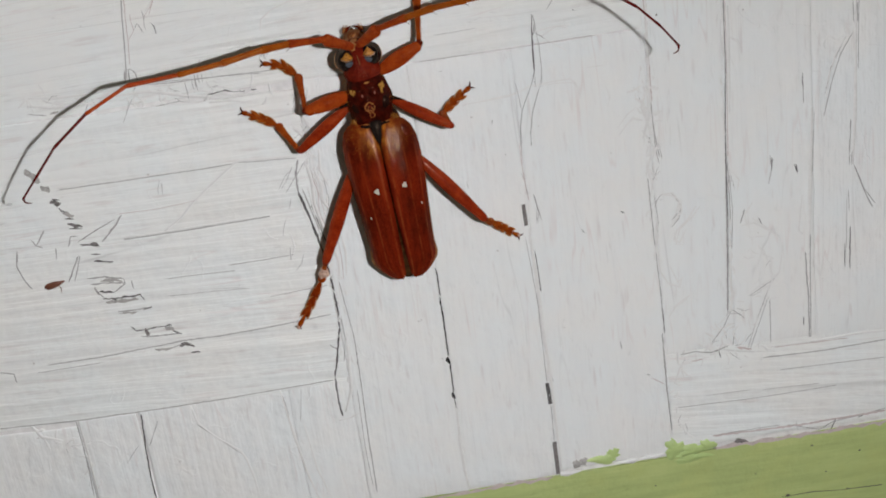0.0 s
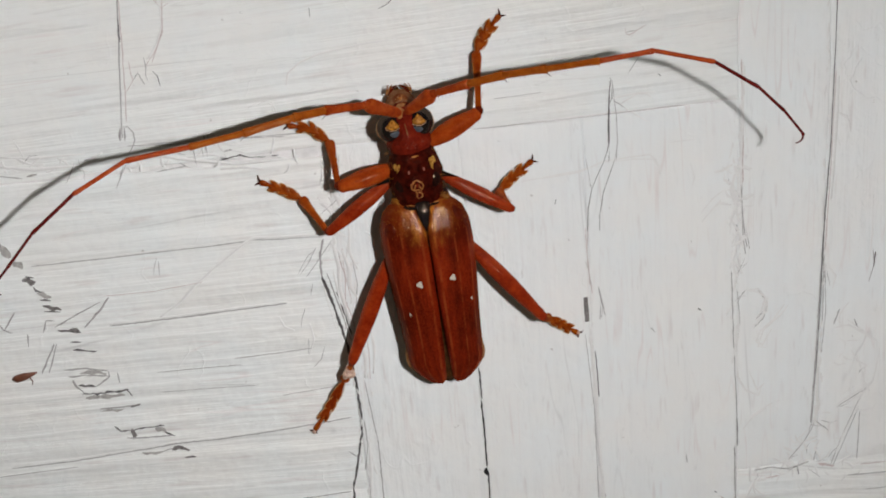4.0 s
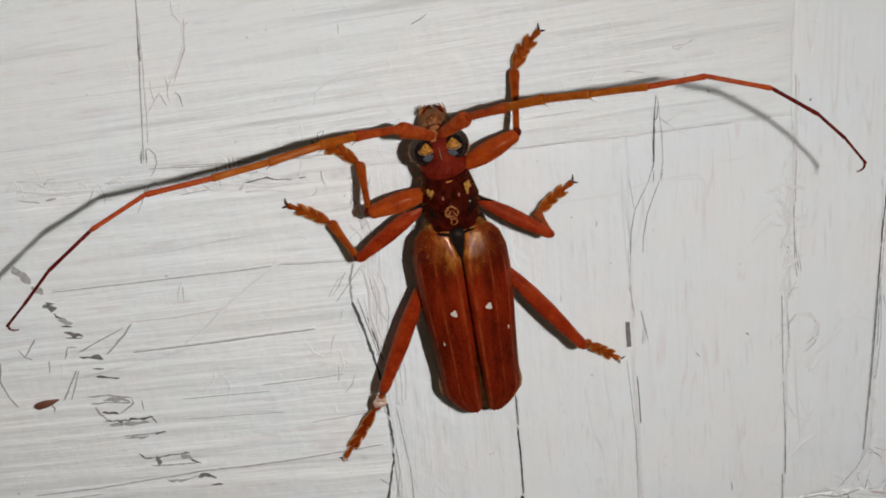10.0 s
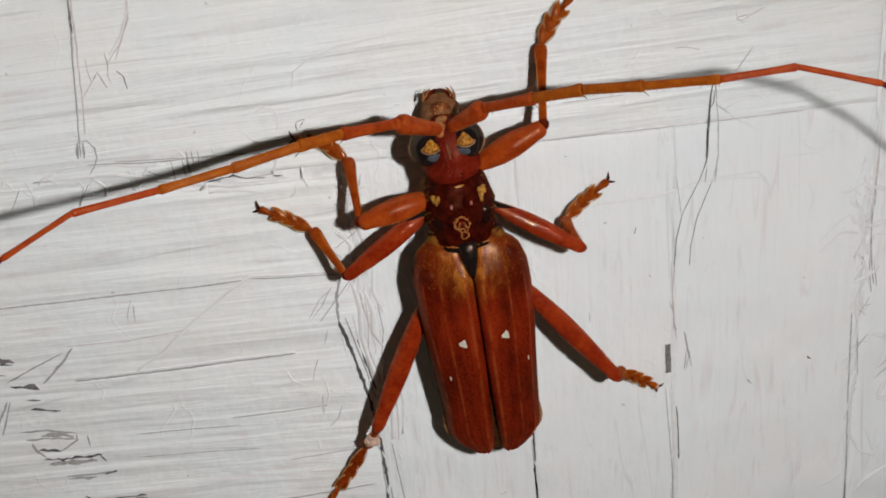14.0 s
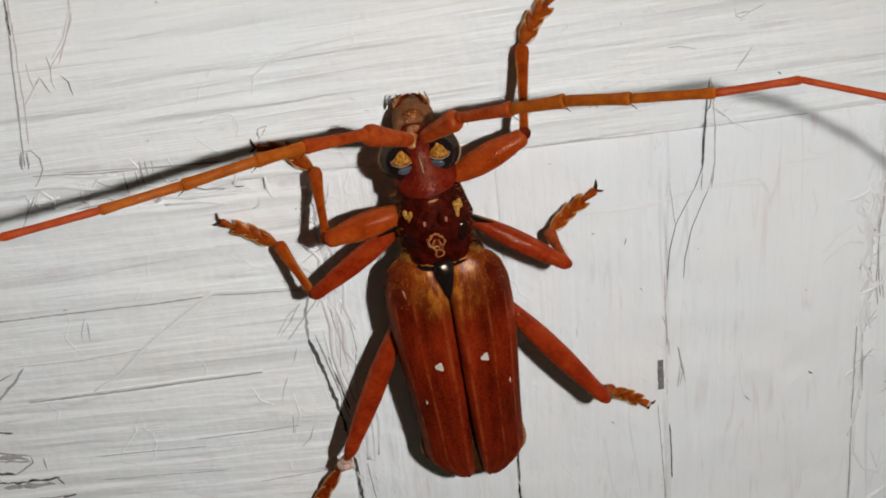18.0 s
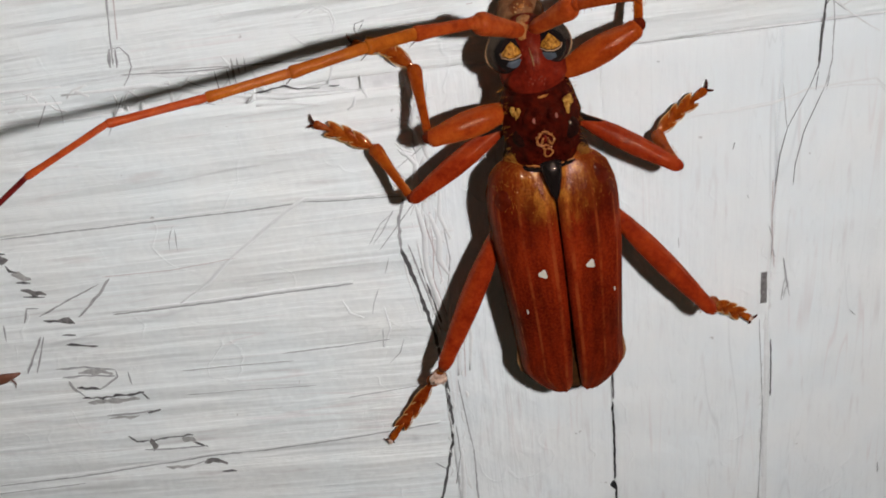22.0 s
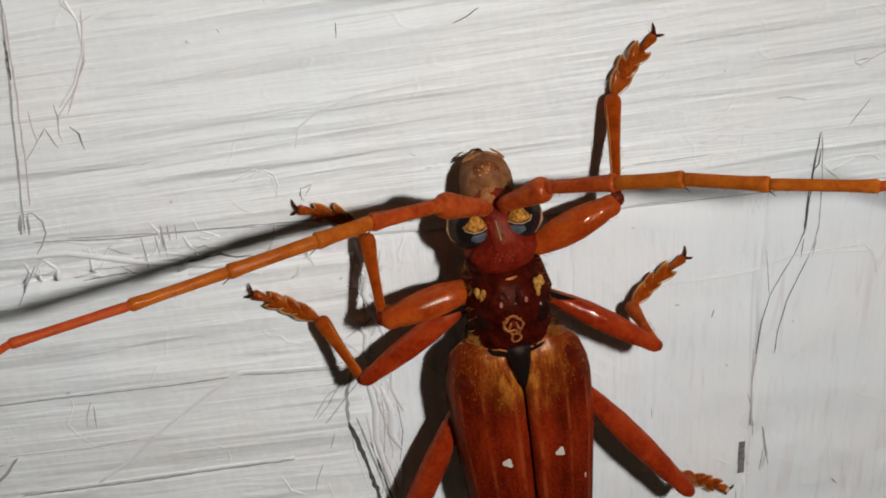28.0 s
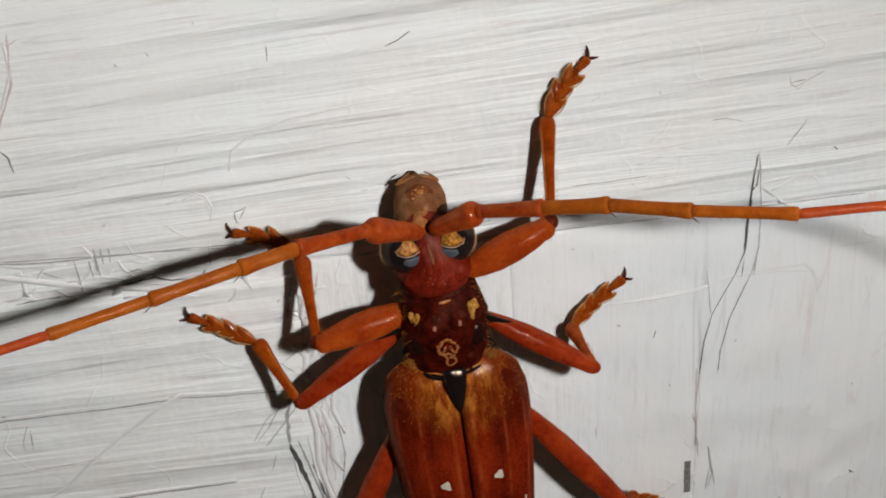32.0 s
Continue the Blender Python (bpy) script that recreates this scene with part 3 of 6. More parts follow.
lumps(-8.6, 5.5, -33, 0.4, 5, 0.35)
lumps(-7.6, -2, -31, 1.6, 6, 0.5)
lumps(32.5, 2, -16, 0.3, 7, 0.6)
lumps(42.0, 30, -30, 2.0, 8, 0.3)
lumps(16.9, -14, -51, 1.2, 9, 0.35)
lumps(33.2, 10, -12, 1.0, 10, 0.4)


def crumbs(pts, count, size, seed):
    """Torn paint heaped along a line: short crooked folds with dirt between them."""
    rnd = random.Random(seed)
    for k in range(count):
        f = rnd.uniform(0, len(pts) - 1.001)
        x, z = lerp(pts[int(f)], pts[int(f) + 1], f - int(f))
        x, z = x + rnd.gauss(0, 0.45), z + rnd.gauss(0, 0.45)
        way, long = rnd.uniform(0, 6.28), rnd.uniform(0.4, 1.3)
        bend = way + rnd.uniform(-0.9, 0.9)
        q = (x + long * math.cos(way), z + long * math.sin(way))
        line = [(x, z), q, (q[0] + long * 0.7 * math.cos(bend), q[1] + long * 0.7 * math.sin(bend))]
        if k % 6 == 5:
            groove("crack_or_shade", line, rnd.uniform(0.04, 0.07), CRACK if k % 4 else PINKISH)
        else:
            ridge(line, size * rnd.uniform(0.6, 1.3), None, 0.62)


crumbs([(42.0, -30.5), (41.0, -34.0), (39.5, -36.4), (36.5, -37.2), (34.0, -38.4)], 44, 0.17, 3)
crumbs([(38.5, -37.3), (42.0, -37.4), (47.0, -38.2)], 22, 0.15, 4)
crumbs([(33.4, -40.0), (33.6, -45.0), (34.4, -49.6)], 14, 0.15, 5)
crumbs([(-39.0, 8.0), (-31.0, 7.6), (-22.0, 7.0), (-12.0, 6.2)], 46, 0.16, 6)
crumbs([(32.5, 1.0), (32.3, -5.0), (32.6, -12.0), (32.5, -22.0)], 30, 0.19, 7)
crumbs([(-8.4, 5.0), (-8.2, -2.0), (-8.6, -9.0), (-7.9, -16.0)], 30, 0.19, 8)
crumbs([(-49.0, -33.0), (-44.0, -36.0), (-43.4, -44.0)], 16, 0.2, 9)
crumbs([(43.6, -21.0), (47.0, -26.0), (45.5, -31.5), (43.9, -37.0)], 20, 0.13, 10)

# ---- the board's cracks, dirt, painted shade lines and beads of paint ----

# joint in the upper strands, with its loop of hair-fine cracks
groove("crack_or_shade", [(-23.6, 34.0), (-24.5, 28.0), (-25.3, 22.2), (-25.85, 18.7), (-26.5, 14.5), (-27.3, 9.4)], 0.12, CRACK)
groove("crack_or_shade", [(-25.55, 20.6), (-25.8, 18.4)], 0.14, CRACK_SHADE_DARK)
groove("crack_or_shade", [(-25.20, 22.17), (-25.71, 17.61), (-26.30, 12.91), (-26.60, 11.04)], 0.08, PINKISH)
groove("crack_or_shade", [(-27.28, 10.51), (-27.51, 9.27)], 0.2, CRACK)
groove("crack_or_shade", [(-26.87, 10.46), (-27.10, 9.22)], 0.16, CRACK)
groove("crack_or_shade", [(-27.28, 10.51), (-26.59, 10.54), (-26.17, 9.94), (-26.16, 9.17), (-26.56, 8.44), (-26.97, 7.93)], 0.09, CRACK)
groove("crack_or_shade", [(-27.21, 7.24), (-27.89, 6.19), (-28.84, 4.61)], 0.07, CRACK)
groove("crack_or_shade", [(-27.61, 7.12), (-28.24, 5.50)], 0.06, CRACK)
groove("crack_or_shade", [(-25.33, 16.62), (-25.35, 15.46), (-25.26, 14.81), (-26.21, 13.64)], 0.06, PINKISH)
groove("crack_or_shade", [(-25.26, 14.81), (-24.72, 15.49), (-24.27, 14.27)], 0.08, CRACK)
groove("dirt_mark", [(-36.71, 6.84), (-35.73, 7.00)], 0.22, SCUFF)
ridge([(-38.74, 8.98), (-35.71, 8.55), (-31.01, 8.42)], 0.2, None, 0.7)
groove("crack_or_shade", [(-39.15, 7.20), (-37.16, 6.72)], 0.1, CRACK)
ridge([(-31.13, 7.83), (-25.31, 7.73), (-21.74, 6.74), (-17.05, 5.71), (-11.64, 5.50)], 0.22)
ridge([(-38.95, 8.06), (-35.94, 7.47), (-31.23, 7.34)], 0.25)
ridge([(-18.74, 5.35), (-16.57, 5.31), (-14.47, 4.82)], 0.18)

# brush lines, scratches and a painted shade line on the left strand
groove("crack_or_shade", [(-38.28, -2.16), (-34.3, -2.19), (-30.34, -2.27), (-25.14, -2.25), (-20.75, -2.29), (-17.54, -2.21)], 0.10, CRACK)
ridge([(-38.2, -2.0), (-30.3, -2.1), (-25.1, -2.08), (-17.5, -2.04)], 0.09, None, 0.6)
groove("crack_or_shade", [(-16.9, -2.15), (-14.34, -2.42), (-11.95, -2.54), (-9.9, -2.73)], 0.08, CRACK)
ridge([(-9.9, -2.5), (-11.95, -2.34), (-14.34, -2.22), (-16.7, -1.97), (-18.48, -2.99), (-21.26, -4.89), (-23.17, -6.26), (-24.71, -7.72), (-27.6, -9.49)], 0.19, None, 0.6)
# soft shading of the brushed paint, drawn as a pinkish line
groove("crack_or_shade", [(-32.14, -6.12), (-27.27, -6.27), (-22.28, -5.92)], 0.06, PINKISH)
ridge([(-32.16, -9.23), (-26.74, -9.26), (-21.72, -9.27), (-17.11, -9.23), (-14.38, -9.15)], 0.16, None, 0.5)
groove("crack_or_shade", [(-32.16, -9.41), (-26.74, -9.44), (-21.72, -9.45), (-17.11, -9.41), (-14.38, -9.33)], 0.13, CRACK)
groove("crack_or_shade", [(-20.58, -14.68), (-16.26, -14.73), (-12.36, -14.65)], 0.085, CRACK)
groove("crack_or_shade", [(-28.47, -15.19), (-25.03, -15.31), (-19.86, -15.49)], 0.075, CRACK)
groove("crack_or_shade", [(-28.54, -17.45), (-23.33, -17.74), (-18.55, -18.07)], 0.06, CRACK)
groove("crack_or_shade", [(-44.99, -23.91), (-38.2, -23.99), (-27.64, -23.57), (-23.12, -23.74), (-17.64, -23.66), (-9.39, -23.27)], 0.12, CRACK)
ridge([(-44.9, -23.73), (-38.2, -23.8), (-27.6, -23.4), (-23.1, -23.56), (-17.6, -23.48), (-9.4, -23.1)], 0.11, None, 0.58)
ridge([(-15.42, -10.6), (-14.98, -11.93), (-13.99, -12.43)], 0.11, None, 0.45)
groove("crack_or_shade", [(-12.6, -10.03), (-13.1, -11.2), (-13.32, -12.18)], 0.05, CRACK)
groove("crack_or_shade", [(-12.73, -13.55), (-12.97, -15.35)], 0.07, CRACK)
groove("crack_or_shade", [(-11.3, -14.82), (-11.76, -16.07), (-12.65, -16.84)], 0.06, CRACK)
groove("crack_or_shade", [(-27.01, 8.7), (-22.25, 8.32), (-17.34, 8.26), (-13.38, 8.11), (-10.72, 8.02)], 0.08, CRACK)
# jagged shadow edge under the joint, painted as a dark line
groove("crack_or_shade", [(-18.7, 6.34), (-16.66, 6.52), (-15.71, 6.2), (-13.01, 6.14)], 0.11, CRACK_SHADE_DARK, ragged=0.5)
groove("crack_or_shade", [(-24.76, 5.91), (-22.07, 6.11)], 0.09, CRACK, ragged=0.5)
groove("crack_or_shade", [(-20.96, 8.26), (-20.9, 6.14)], 0.08, CRACK)
groove("crack_or_shade", [(-20.14, 8.26), (-20.1, 6.81)], 0.06, CRACK)
groove("crack_or_shade", [(-19.71, 8.28), (-19.71, 6.75)], 0.05, CRACK)
groove("crack_or_shade", [(-46.42, -24.73), (-38.30, -24.73)], 0.08, CRACK)
groove("crack_or_shade", [(-16.29, -19.62), (-9.14, -19.35)], 0.07, CRACK)
groove("crack_or_shade", [(-26.20, -3.15), (-26.34, -4.82)], 0.06, CRACK)
ridge([(-12.40, -11.72), (-12.19, -13.67), (-12.88, -15.38)], 0.1)
groove("crack_or_shade", [(-26.30, -2.82), (-26.80, -3.96), (-26.88, -4.62)], 0.05, CRACK)
groove("crack_or_shade", [(-12.58, -6.36), (-11.30, -4.89)], 0.05, CRACK)
groove("crack_or_shade", [(-11.54, -7.59), (-11.96, -8.92)], 0.05, CRACK)

# broken paint in a slanting row on the left strand
groove("dirt_mark", [(-41.17, 0.89), (-40.63, -0.09), (-40.08, -1.01)], 0.74, SCUFF, lift=0.045)
groove("dirt_mark", [(-40.01, -1.39), (-39.11, -2.20)], 0.65, SCUFF, lift=0.045)
groove("dirt_mark", [(-39.42, -3.39), (-38.19, -3.77)], 0.65, BARE, lift=0.045, ragged=0.5)
groove("crack_or_shade", [(-39.10, -3.09), (-38.28, -3.34)], 0.18, CRACK_SHADE_DARK, lift=0.045)
groove("crack_or_shade", [(-38.55, -4.24), (-38.41, -4.71), (-37.86, -4.92)], 0.18, CRACK_SHADE_DARK, lift=0.045)
groove("dirt_mark", [(-38.35, -5.00), (-37.09, -5.59)], 0.5, SCUFF, lift=0.045, ragged=0.5)
groove("crack_or_shade", [(-38.19, -5.72), (-37.23, -5.92)], 0.18, CRACK_SHADE_DARK, lift=0.045)
groove("dirt_mark", [(-38.09, -6.36), (-37.60, -6.57), (-36.40, -7.02)], 0.41, BARE, lift=0.045, ragged=0.5)
groove("crack_or_shade", [(-38.10, -7.00), (-36.57, -7.25)], 0.15, CRACK_SHADE_DARK, lift=0.045)
groove("crack_or_shade", [(-37.25, -9.18), (-36.15, -9.41), (-35.06, -9.71)], 0.18, CRACK_SHADE_DARK, lift=0.045)
groove("dirt_mark", [(-36.18, -9.26), (-35.11, -9.63)], 0.38, BARE, lift=0.045, ragged=0.6)
groove("crack_or_shade", [(-36.25, -10.59), (-35.25, -10.73)], 0.18, CRACK_SHADE_DARK, lift=0.045)
groove("crack_or_shade", [(-36.22, -11.53), (-33.93, -11.97)], 0.18, CRACK_SHADE_DARK, lift=0.045, ragged=0.6)
groove("crack_or_shade", [(-37.54, -13.58), (-35.45, -13.67), (-33.24, -14.28)], 0.15, CRACK, lift=0.045)
groove("dirt_mark", [(-36.04, -14.17), (-34.28, -14.28), (-33.50, -14.62)], 0.41, SCUFF, lift=0.045, ragged=0.5)
groove("crack_or_shade", [(-37.29, -14.40), (-35.61, -14.46), (-33.35, -14.86)], 0.15, CRACK, lift=0.045)
groove("crack_or_shade", [(-33.25, -14.36), (-33.24, -14.95), (-34.76, -15.85)], 0.15, CRACK, lift=0.045)
groove("dirt_mark", [(-36.92, -14.79), (-36.57, -15.89)], 0.35, SCUFF, lift=0.045, ragged=0.5)
groove("crack_or_shade", [(-36.48, -15.45), (-34.76, -15.85)], 0.18, CRACK_SHADE_DARK, lift=0.045, ragged=0.6)
groove("crack_or_shade", [(-36.97, -15.00), (-36.03, -16.42)], 0.15, CRACK, lift=0.045)
groove("crack_or_shade", [(-36.30, -16.49), (-34.12, -16.70), (-31.61, -16.65)], 0.18, CRACK_SHADE_DARK, lift=0.045, ragged=0.6)
groove("dirt_mark", [(-31.80, -16.59), (-31.43, -17.40)], 0.26, CRACK_SHADE_DARK, lift=0.045, ragged=0.6)
groove("dirt_mark", [(-36.01, -16.95), (-34.21, -17.14), (-32.13, -17.26)], 0.44, SCUFF, lift=0.045, ragged=0.5)
groove("crack_or_shade", [(-34.96, -18.39), (-33.17, -18.51), (-30.86, -18.55)], 0.15, CRACK, lift=0.045)
groove("dirt_mark", [(-31.80, -18.64), (-30.78, -18.48)], 0.35, CRACK_SHADE_DARK, lift=0.045, ragged=0.6)
groove("dirt_mark", [(-34.86, -18.71), (-32.51, -18.84)], 0.24, SCUFF, lift=0.045, ragged=0.5)
groove("crack_or_shade", [(-33.81, -20.56), (-33.32, -21.26), (-32.38, -21.24)], 0.18, CRACK_SHADE_DARK, lift=0.045)
groove("dirt_mark", [(-32.11, -21.05), (-32.20, -22.36)], 0.35, BARE, lift=0.045, ragged=0.6)
groove("crack_or_shade", [(-32.40, -21.32), (-30.70, -21.19), (-28.84, -21.24)], 0.15, CRACK_SHADE_DARK, lift=0.045, ragged=0.6)
groove("dirt_mark", [(-29.73, -21.34), (-28.80, -22.10)], 0.59, SCUFF, lift=0.045, ragged=0.6)
groove("crack_or_shade", [(-29.01, -21.99), (-27.95, -22.62)], 0.18, CRACK_SHADE_DARK, lift=0.045)
groove("crack_or_shade", [(-32.88, -22.10), (-30.59, -22.37), (-28.00, -22.53)], 0.15, CRACK, lift=0.045)
groove("dirt_mark", [(-31.60, -24.11), (-30.28, -24.31), (-29.33, -24.26)], 0.24, SCUFF, lift=0.045, ragged=0.5)
groove("crack_or_shade", [(-29.44, -24.28), (-28.48, -24.03)], 0.15, CRACK, lift=0.045)
groove("dirt_mark", [(-28.57, -24.18), (-27.53, -24.02), (-26.74, -24.54)], 0.47, BARE, lift=0.045, ragged=0.5)
groove("dirt_mark", [(-27.35, -25.32), (-26.22, -25.45)], 0.24, CRACK_SHADE_DARK, lift=0.045, ragged=0.5)
groove("crack_or_shade", [(-37.45, -8.80), (-34.99, -7.71), (-32.56, -6.71)], 0.12, CRACK, lift=0.045)
groove("crack_or_shade", [(-34.65, -9.26), (-32.92, -7.72), (-31.63, -6.34)], 0.18, CRACK, lift=0.045)
groove("crack_or_shade", [(-38.66, -9.20), (-38.13, -7.99), (-37.27, -8.11)], 0.12, CRACK, lift=0.045)
groove("crack_or_shade", [(-39.72, -13.64), (-37.84, -10.54)], 0.15, CRACK, lift=0.045)
groove("crack_or_shade", [(-37.62, -10.57), (-39.01, -13.67)], 0.12, CRACK, lift=0.045)
groove("crack_or_shade", [(-42.69, -7.70), (-42.30, -8.47), (-40.94, -6.71)], 0.15, CRACK, lift=0.045)
groove("crack_or_shade", [(-42.30, -8.47), (-41.57, -8.86)], 0.12, CRACK, lift=0.045)
groove("crack_or_shade", [(-40.17, -9.13), (-40.37, -10.54)], 0.12, CRACK, lift=0.045)
groove("crack_or_shade", [(-32.39, -14.63), (-32.36, -15.75)], 0.12, CRACK, lift=0.045)
groove("crack_or_shade", [(-44.69, -8.74), (-45.22, -10.77), (-44.76, -12.61), (-44.18, -13.76)], 0.16, CRACK)
groove("crack_or_shade", [(-50.80, -23.89), (-49.18, -24.34), (-49.17, -25.60)], 0.12, CRACK)

# deep crack along the right end of the left strand
groove("crack_or_shade", [(-9.88, -2.96), (-10.47, -4.76), (-10.52, -6.89)], 0.2, CRACK)
groove("crack_or_shade", [(-10.52, -6.89), (-9.75, -10.27), (-8.95, -14.46)], 0.26, CRACK_SHADE_DARK)
groove("crack_or_shade", [(-9.99, -6.62), (-9.20, -10.29), (-8.41, -14.55)], 0.1, CRACK)
groove("crack_or_shade", [(-8.95, -14.46), (-8.55, -18.28), (-8.42, -22.52), (-8.59, -25.23)], 0.22, CRACK_SHADE_DARK)
groove("crack_or_shade", [(-8.59, -25.23), (-9.72, -29.79), (-10.30, -31.95)], 0.24, CRACK_SHADE_DARK)
groove("crack_or_shade", [(-10.30, -31.95), (-10.41, -35.20), (-10.24, -37.72)], 0.2, CRACK_SHADE_DARK)
groove("crack_or_shade", [(-8.19, -23.73), (-8.15, -26.88), (-8.80, -29.96)], 0.09, CRACK)
groove("crack_or_shade", [(-9.03, -3.16), (-10.60, -5.10), (-12.07, -6.78)], 0.06, CRACK)
groove("crack_or_shade", [(-10.70, -3.74), (-11.75, -5.41)], 0.06, CRACK)
groove("crack_or_shade", [(-10.24, -27.30), (-9.50, -28.07)], 0.12, CRACK)
ridge([(-7.95, -26.13), (-8.17, -30.07), (-8.53, -34.07), (-9.77, -37.14)], 0.25)
ridge([(-10.84, -38.20), (-8.95, -37.97), (-7.74, -37.36)], 0.15)
ridge([(-9.47, -4.96), (-9.21, -7.74), (-8.99, -11.10)], 0.12)
ridge([(-10.58, -5.68), (-10.33, -9.43), (-9.75, -12.93)], 0.08)
groove("crack_or_shade", [(-52.9, -31.5), (-43.1, -32.1), (-35.2, -32.3)], 0.13, CRACK)
groove("crack_or_shade", [(-35.2, -32.3), (-24.4, -32.4), (-10.6, -32.3)], 0.11, CRACK)

# folds of torn paint along the crack
ridge([(-9.1, -3.4), (-8.7, -6.0), (-8.9, -8.6), (-8.3, -11.8), (-7.9, -14.6)], 0.26, None, 0.42)
ridge([(-8.2, -4.4), (-7.7, -6.4), (-7.9, -8.2), (-7.3, -9.6)], 0.3, None, 0.42)
ridge([(-7.2, -2.2), (-7.5, -4.6), (-6.9, -6.6)], 0.22, None, 0.42)
ridge([(-7.4, -10.8), (-7.7, -13.6), (-7.2, -16.4), (-7.5, -18.8)], 0.28, None, 0.42)
ridge([(-6.4, -12.0), (-6.2, -15.4), (-6.6, -18.4)], 0.2, None, 0.42)
ridge([(-9.5, 0.8), (-8.7, -0.4), (-8.9, -1.8), (-8.1, -2.9)], 0.24, None, 0.42)
ridge([(-8.1, 4.6), (-8.5, 2.6), (-7.9, 0.8), (-7.6, -0.8)], 0.26, None, 0.42)
groove("crack_or_shade", [(-8.6, -4.8), (-8.2, -7.4), (-8.5, -9.8), (-7.9, -12.6), (-7.6, -15.2)], 0.09, PINKISH)
groove("crack_or_shade", [(-7.3, -5.2), (-7.1, -8.2), (-7.5, -10.6)], 0.07, CRACK)
groove("crack_or_shade", [(-9.3, -8.8), (-8.8, -11.2), (-8.3, -13.8)], 0.12, CRACK_SHADE_DARK)
groove("crack_or_shade", [(-6.9, -13.0), (-6.8, -16.0), (-7.0, -19.0)], 0.07, PINKISH)

# lower left strands
groove("crack_or_shade", [(-43.42, -32.14), (-43.49, -37.42), (-43.78, -42.46), (-43.80, -43.49)], 0.12, CRACK)
groove("crack_or_shade", [(-43.45, -35.76), (-43.48, -43.38)], 0.1, CRACK)
ridge([(-43.07, -32.21), (-43.08, -37.50), (-43.24, -43.60)], 0.18)
groove("crack_or_shade", [(-35.3, -32.6), (-35.8, -37.2), (-36.1, -41.8), (-36.1, -45.0)], 0.17, CRACK_SHADE_DARK)
groove("crack_or_shade", [(-33.51, -34.01), (-35.27, -37.33)], 0.08, CRACK)
groove("crack_or_shade", [(-36.66, -37.06), (-38.61, -39.21)], 0.06, CRACK)
ridge([(-28.96, -32.73), (-28.63, -35.26), (-26.60, -37.81), (-24.13, -40.13), (-23.57, -41.43), (-23.04, -44.80), (-22.98, -47.60)], 0.14)
ridge([(-17.52, -32.41), (-16.92, -39.14), (-16.13, -45.10), (-15.32, -49.11)], 0.18)
ridge([(-15.35, -37.77), (-14.78, -44.67), (-13.63, -49.44)], 0.14)
groove("crack_or_shade", [(-28.92, -33.56), (-28.56, -35.60), (-24.20, -40.46)], 0.08, CRACK)
groove("crack_or_shade", [(-17.3, -33.3), (-16.8, -40.0), (-15.9, -46.6)], 0.08, CRACK)
groove("crack_or_shade", [(-14.84, -32.90), (-15.74, -37.52)], 0.06, CRACK)
ridge([(-49.04, -31.82), (-48.08, -33.64), (-45.79, -34.49)], 0.3)
ridge([(-44.96, -35.47), (-42.46, -35.54)], 0.2)

# seams of the upright strands in the middle
groove("crack_or_shade", [(-7.0, -26.3), (-7.2, -34.3), (-7.5, -41.8), (-7.6, -49.7)], 0.12, CRACK)
groove("crack_or_shade", [(-7.8, -34.2), (-8.1, -42.5), (-8.0, -48.6)], 0.07, CRACK)
groove("crack_or_shade", [(-7.62, -19.05), (-7.30, -23.50), (-7.04, -26.29)], 0.1, CRACK)
groove("crack_or_shade", [(4.41, -19.30), (4.53, -20.54), (4.54, -23.09)], 0.15, CRACK_SHADE_DARK)
groove("crack_or_shade", [(4.44, -23.31), (4.51, -27.56), (4.42, -31.55)], 0.16, CRACK_BLACK)
groove("crack_or_shade", [(4.25, -31.68), (4.55, -32.71)], 0.42, CRACK_BLACK)
groove("crack_or_shade", [(4.50, -32.54), (4.46, -36.80)], 0.15, CRACK_BLACK)
groove("crack_or_shade", [(4.31, -36.77), (4.47, -37.80)], 0.44, CRACK_BLACK)
groove("crack_or_shade", [(4.40, -37.79), (4.52, -39.15)], 0.12, CRACK_SHADE_DARK)
ridge([(4.52, -39.15), (4.33, -44.04), (4.38, -48.39), (4.63, -51.26)], 0.26, None, 0.6)
groove("dirt_mark", [(16.30, -12.90), (16.35, -15.71)], 0.48, BARE, lift=0.05, ragged=0.06)
groove("crack_or_shade", [(16.60, -5.15), (16.70, -9.39), (17.04, -12.62)], 0.07, PINKISH)
groove("crack_or_shade", [(17.67, -11.81), (17.97, -13.39), (18.22, -14.60)], 0.1, CRACK)
groove("crack_or_shade", [(17.90, -13.71), (17.69, -15.70)], 0.07, CRACK)
groove("crack_or_shade", [(17.06, -19.18), (17.19, -21.90), (17.26, -24.79)], 0.12, CRACK_SHADE_DARK)
ridge([(16.64, -16.14), (16.82, -20.49), (16.95, -24.61), (17.03, -30.24), (17.28, -36.83), (17.3, -44.0), (17.35, -50.8)], 0.27, None, 0.6)
groove("crack_or_shade", [(16.96, -28.81), (17.14, -33.87), (17.51, -37.62)], 0.08, CRACK)
groove("dirt_mark", [(16.71, -37.73), (16.84, -40.86)], 0.5, CRACK_SHADE_DARK, lift=0.05, ragged=0.06)
groove("dirt_mark", [(16.79, -46.59), (16.83, -51.60)], 0.55, BARE, lift=0.05, ragged=0.06)
groove("crack_or_shade", [(16.1, -17.2), (16.7, -26.5), (16.7, -33.0), (16.7, -37.7)], 0.07, CRACK)
groove("crack_or_shade", [(16.91, -40.87), (16.79, -46.59)], 0.08, CRACK)

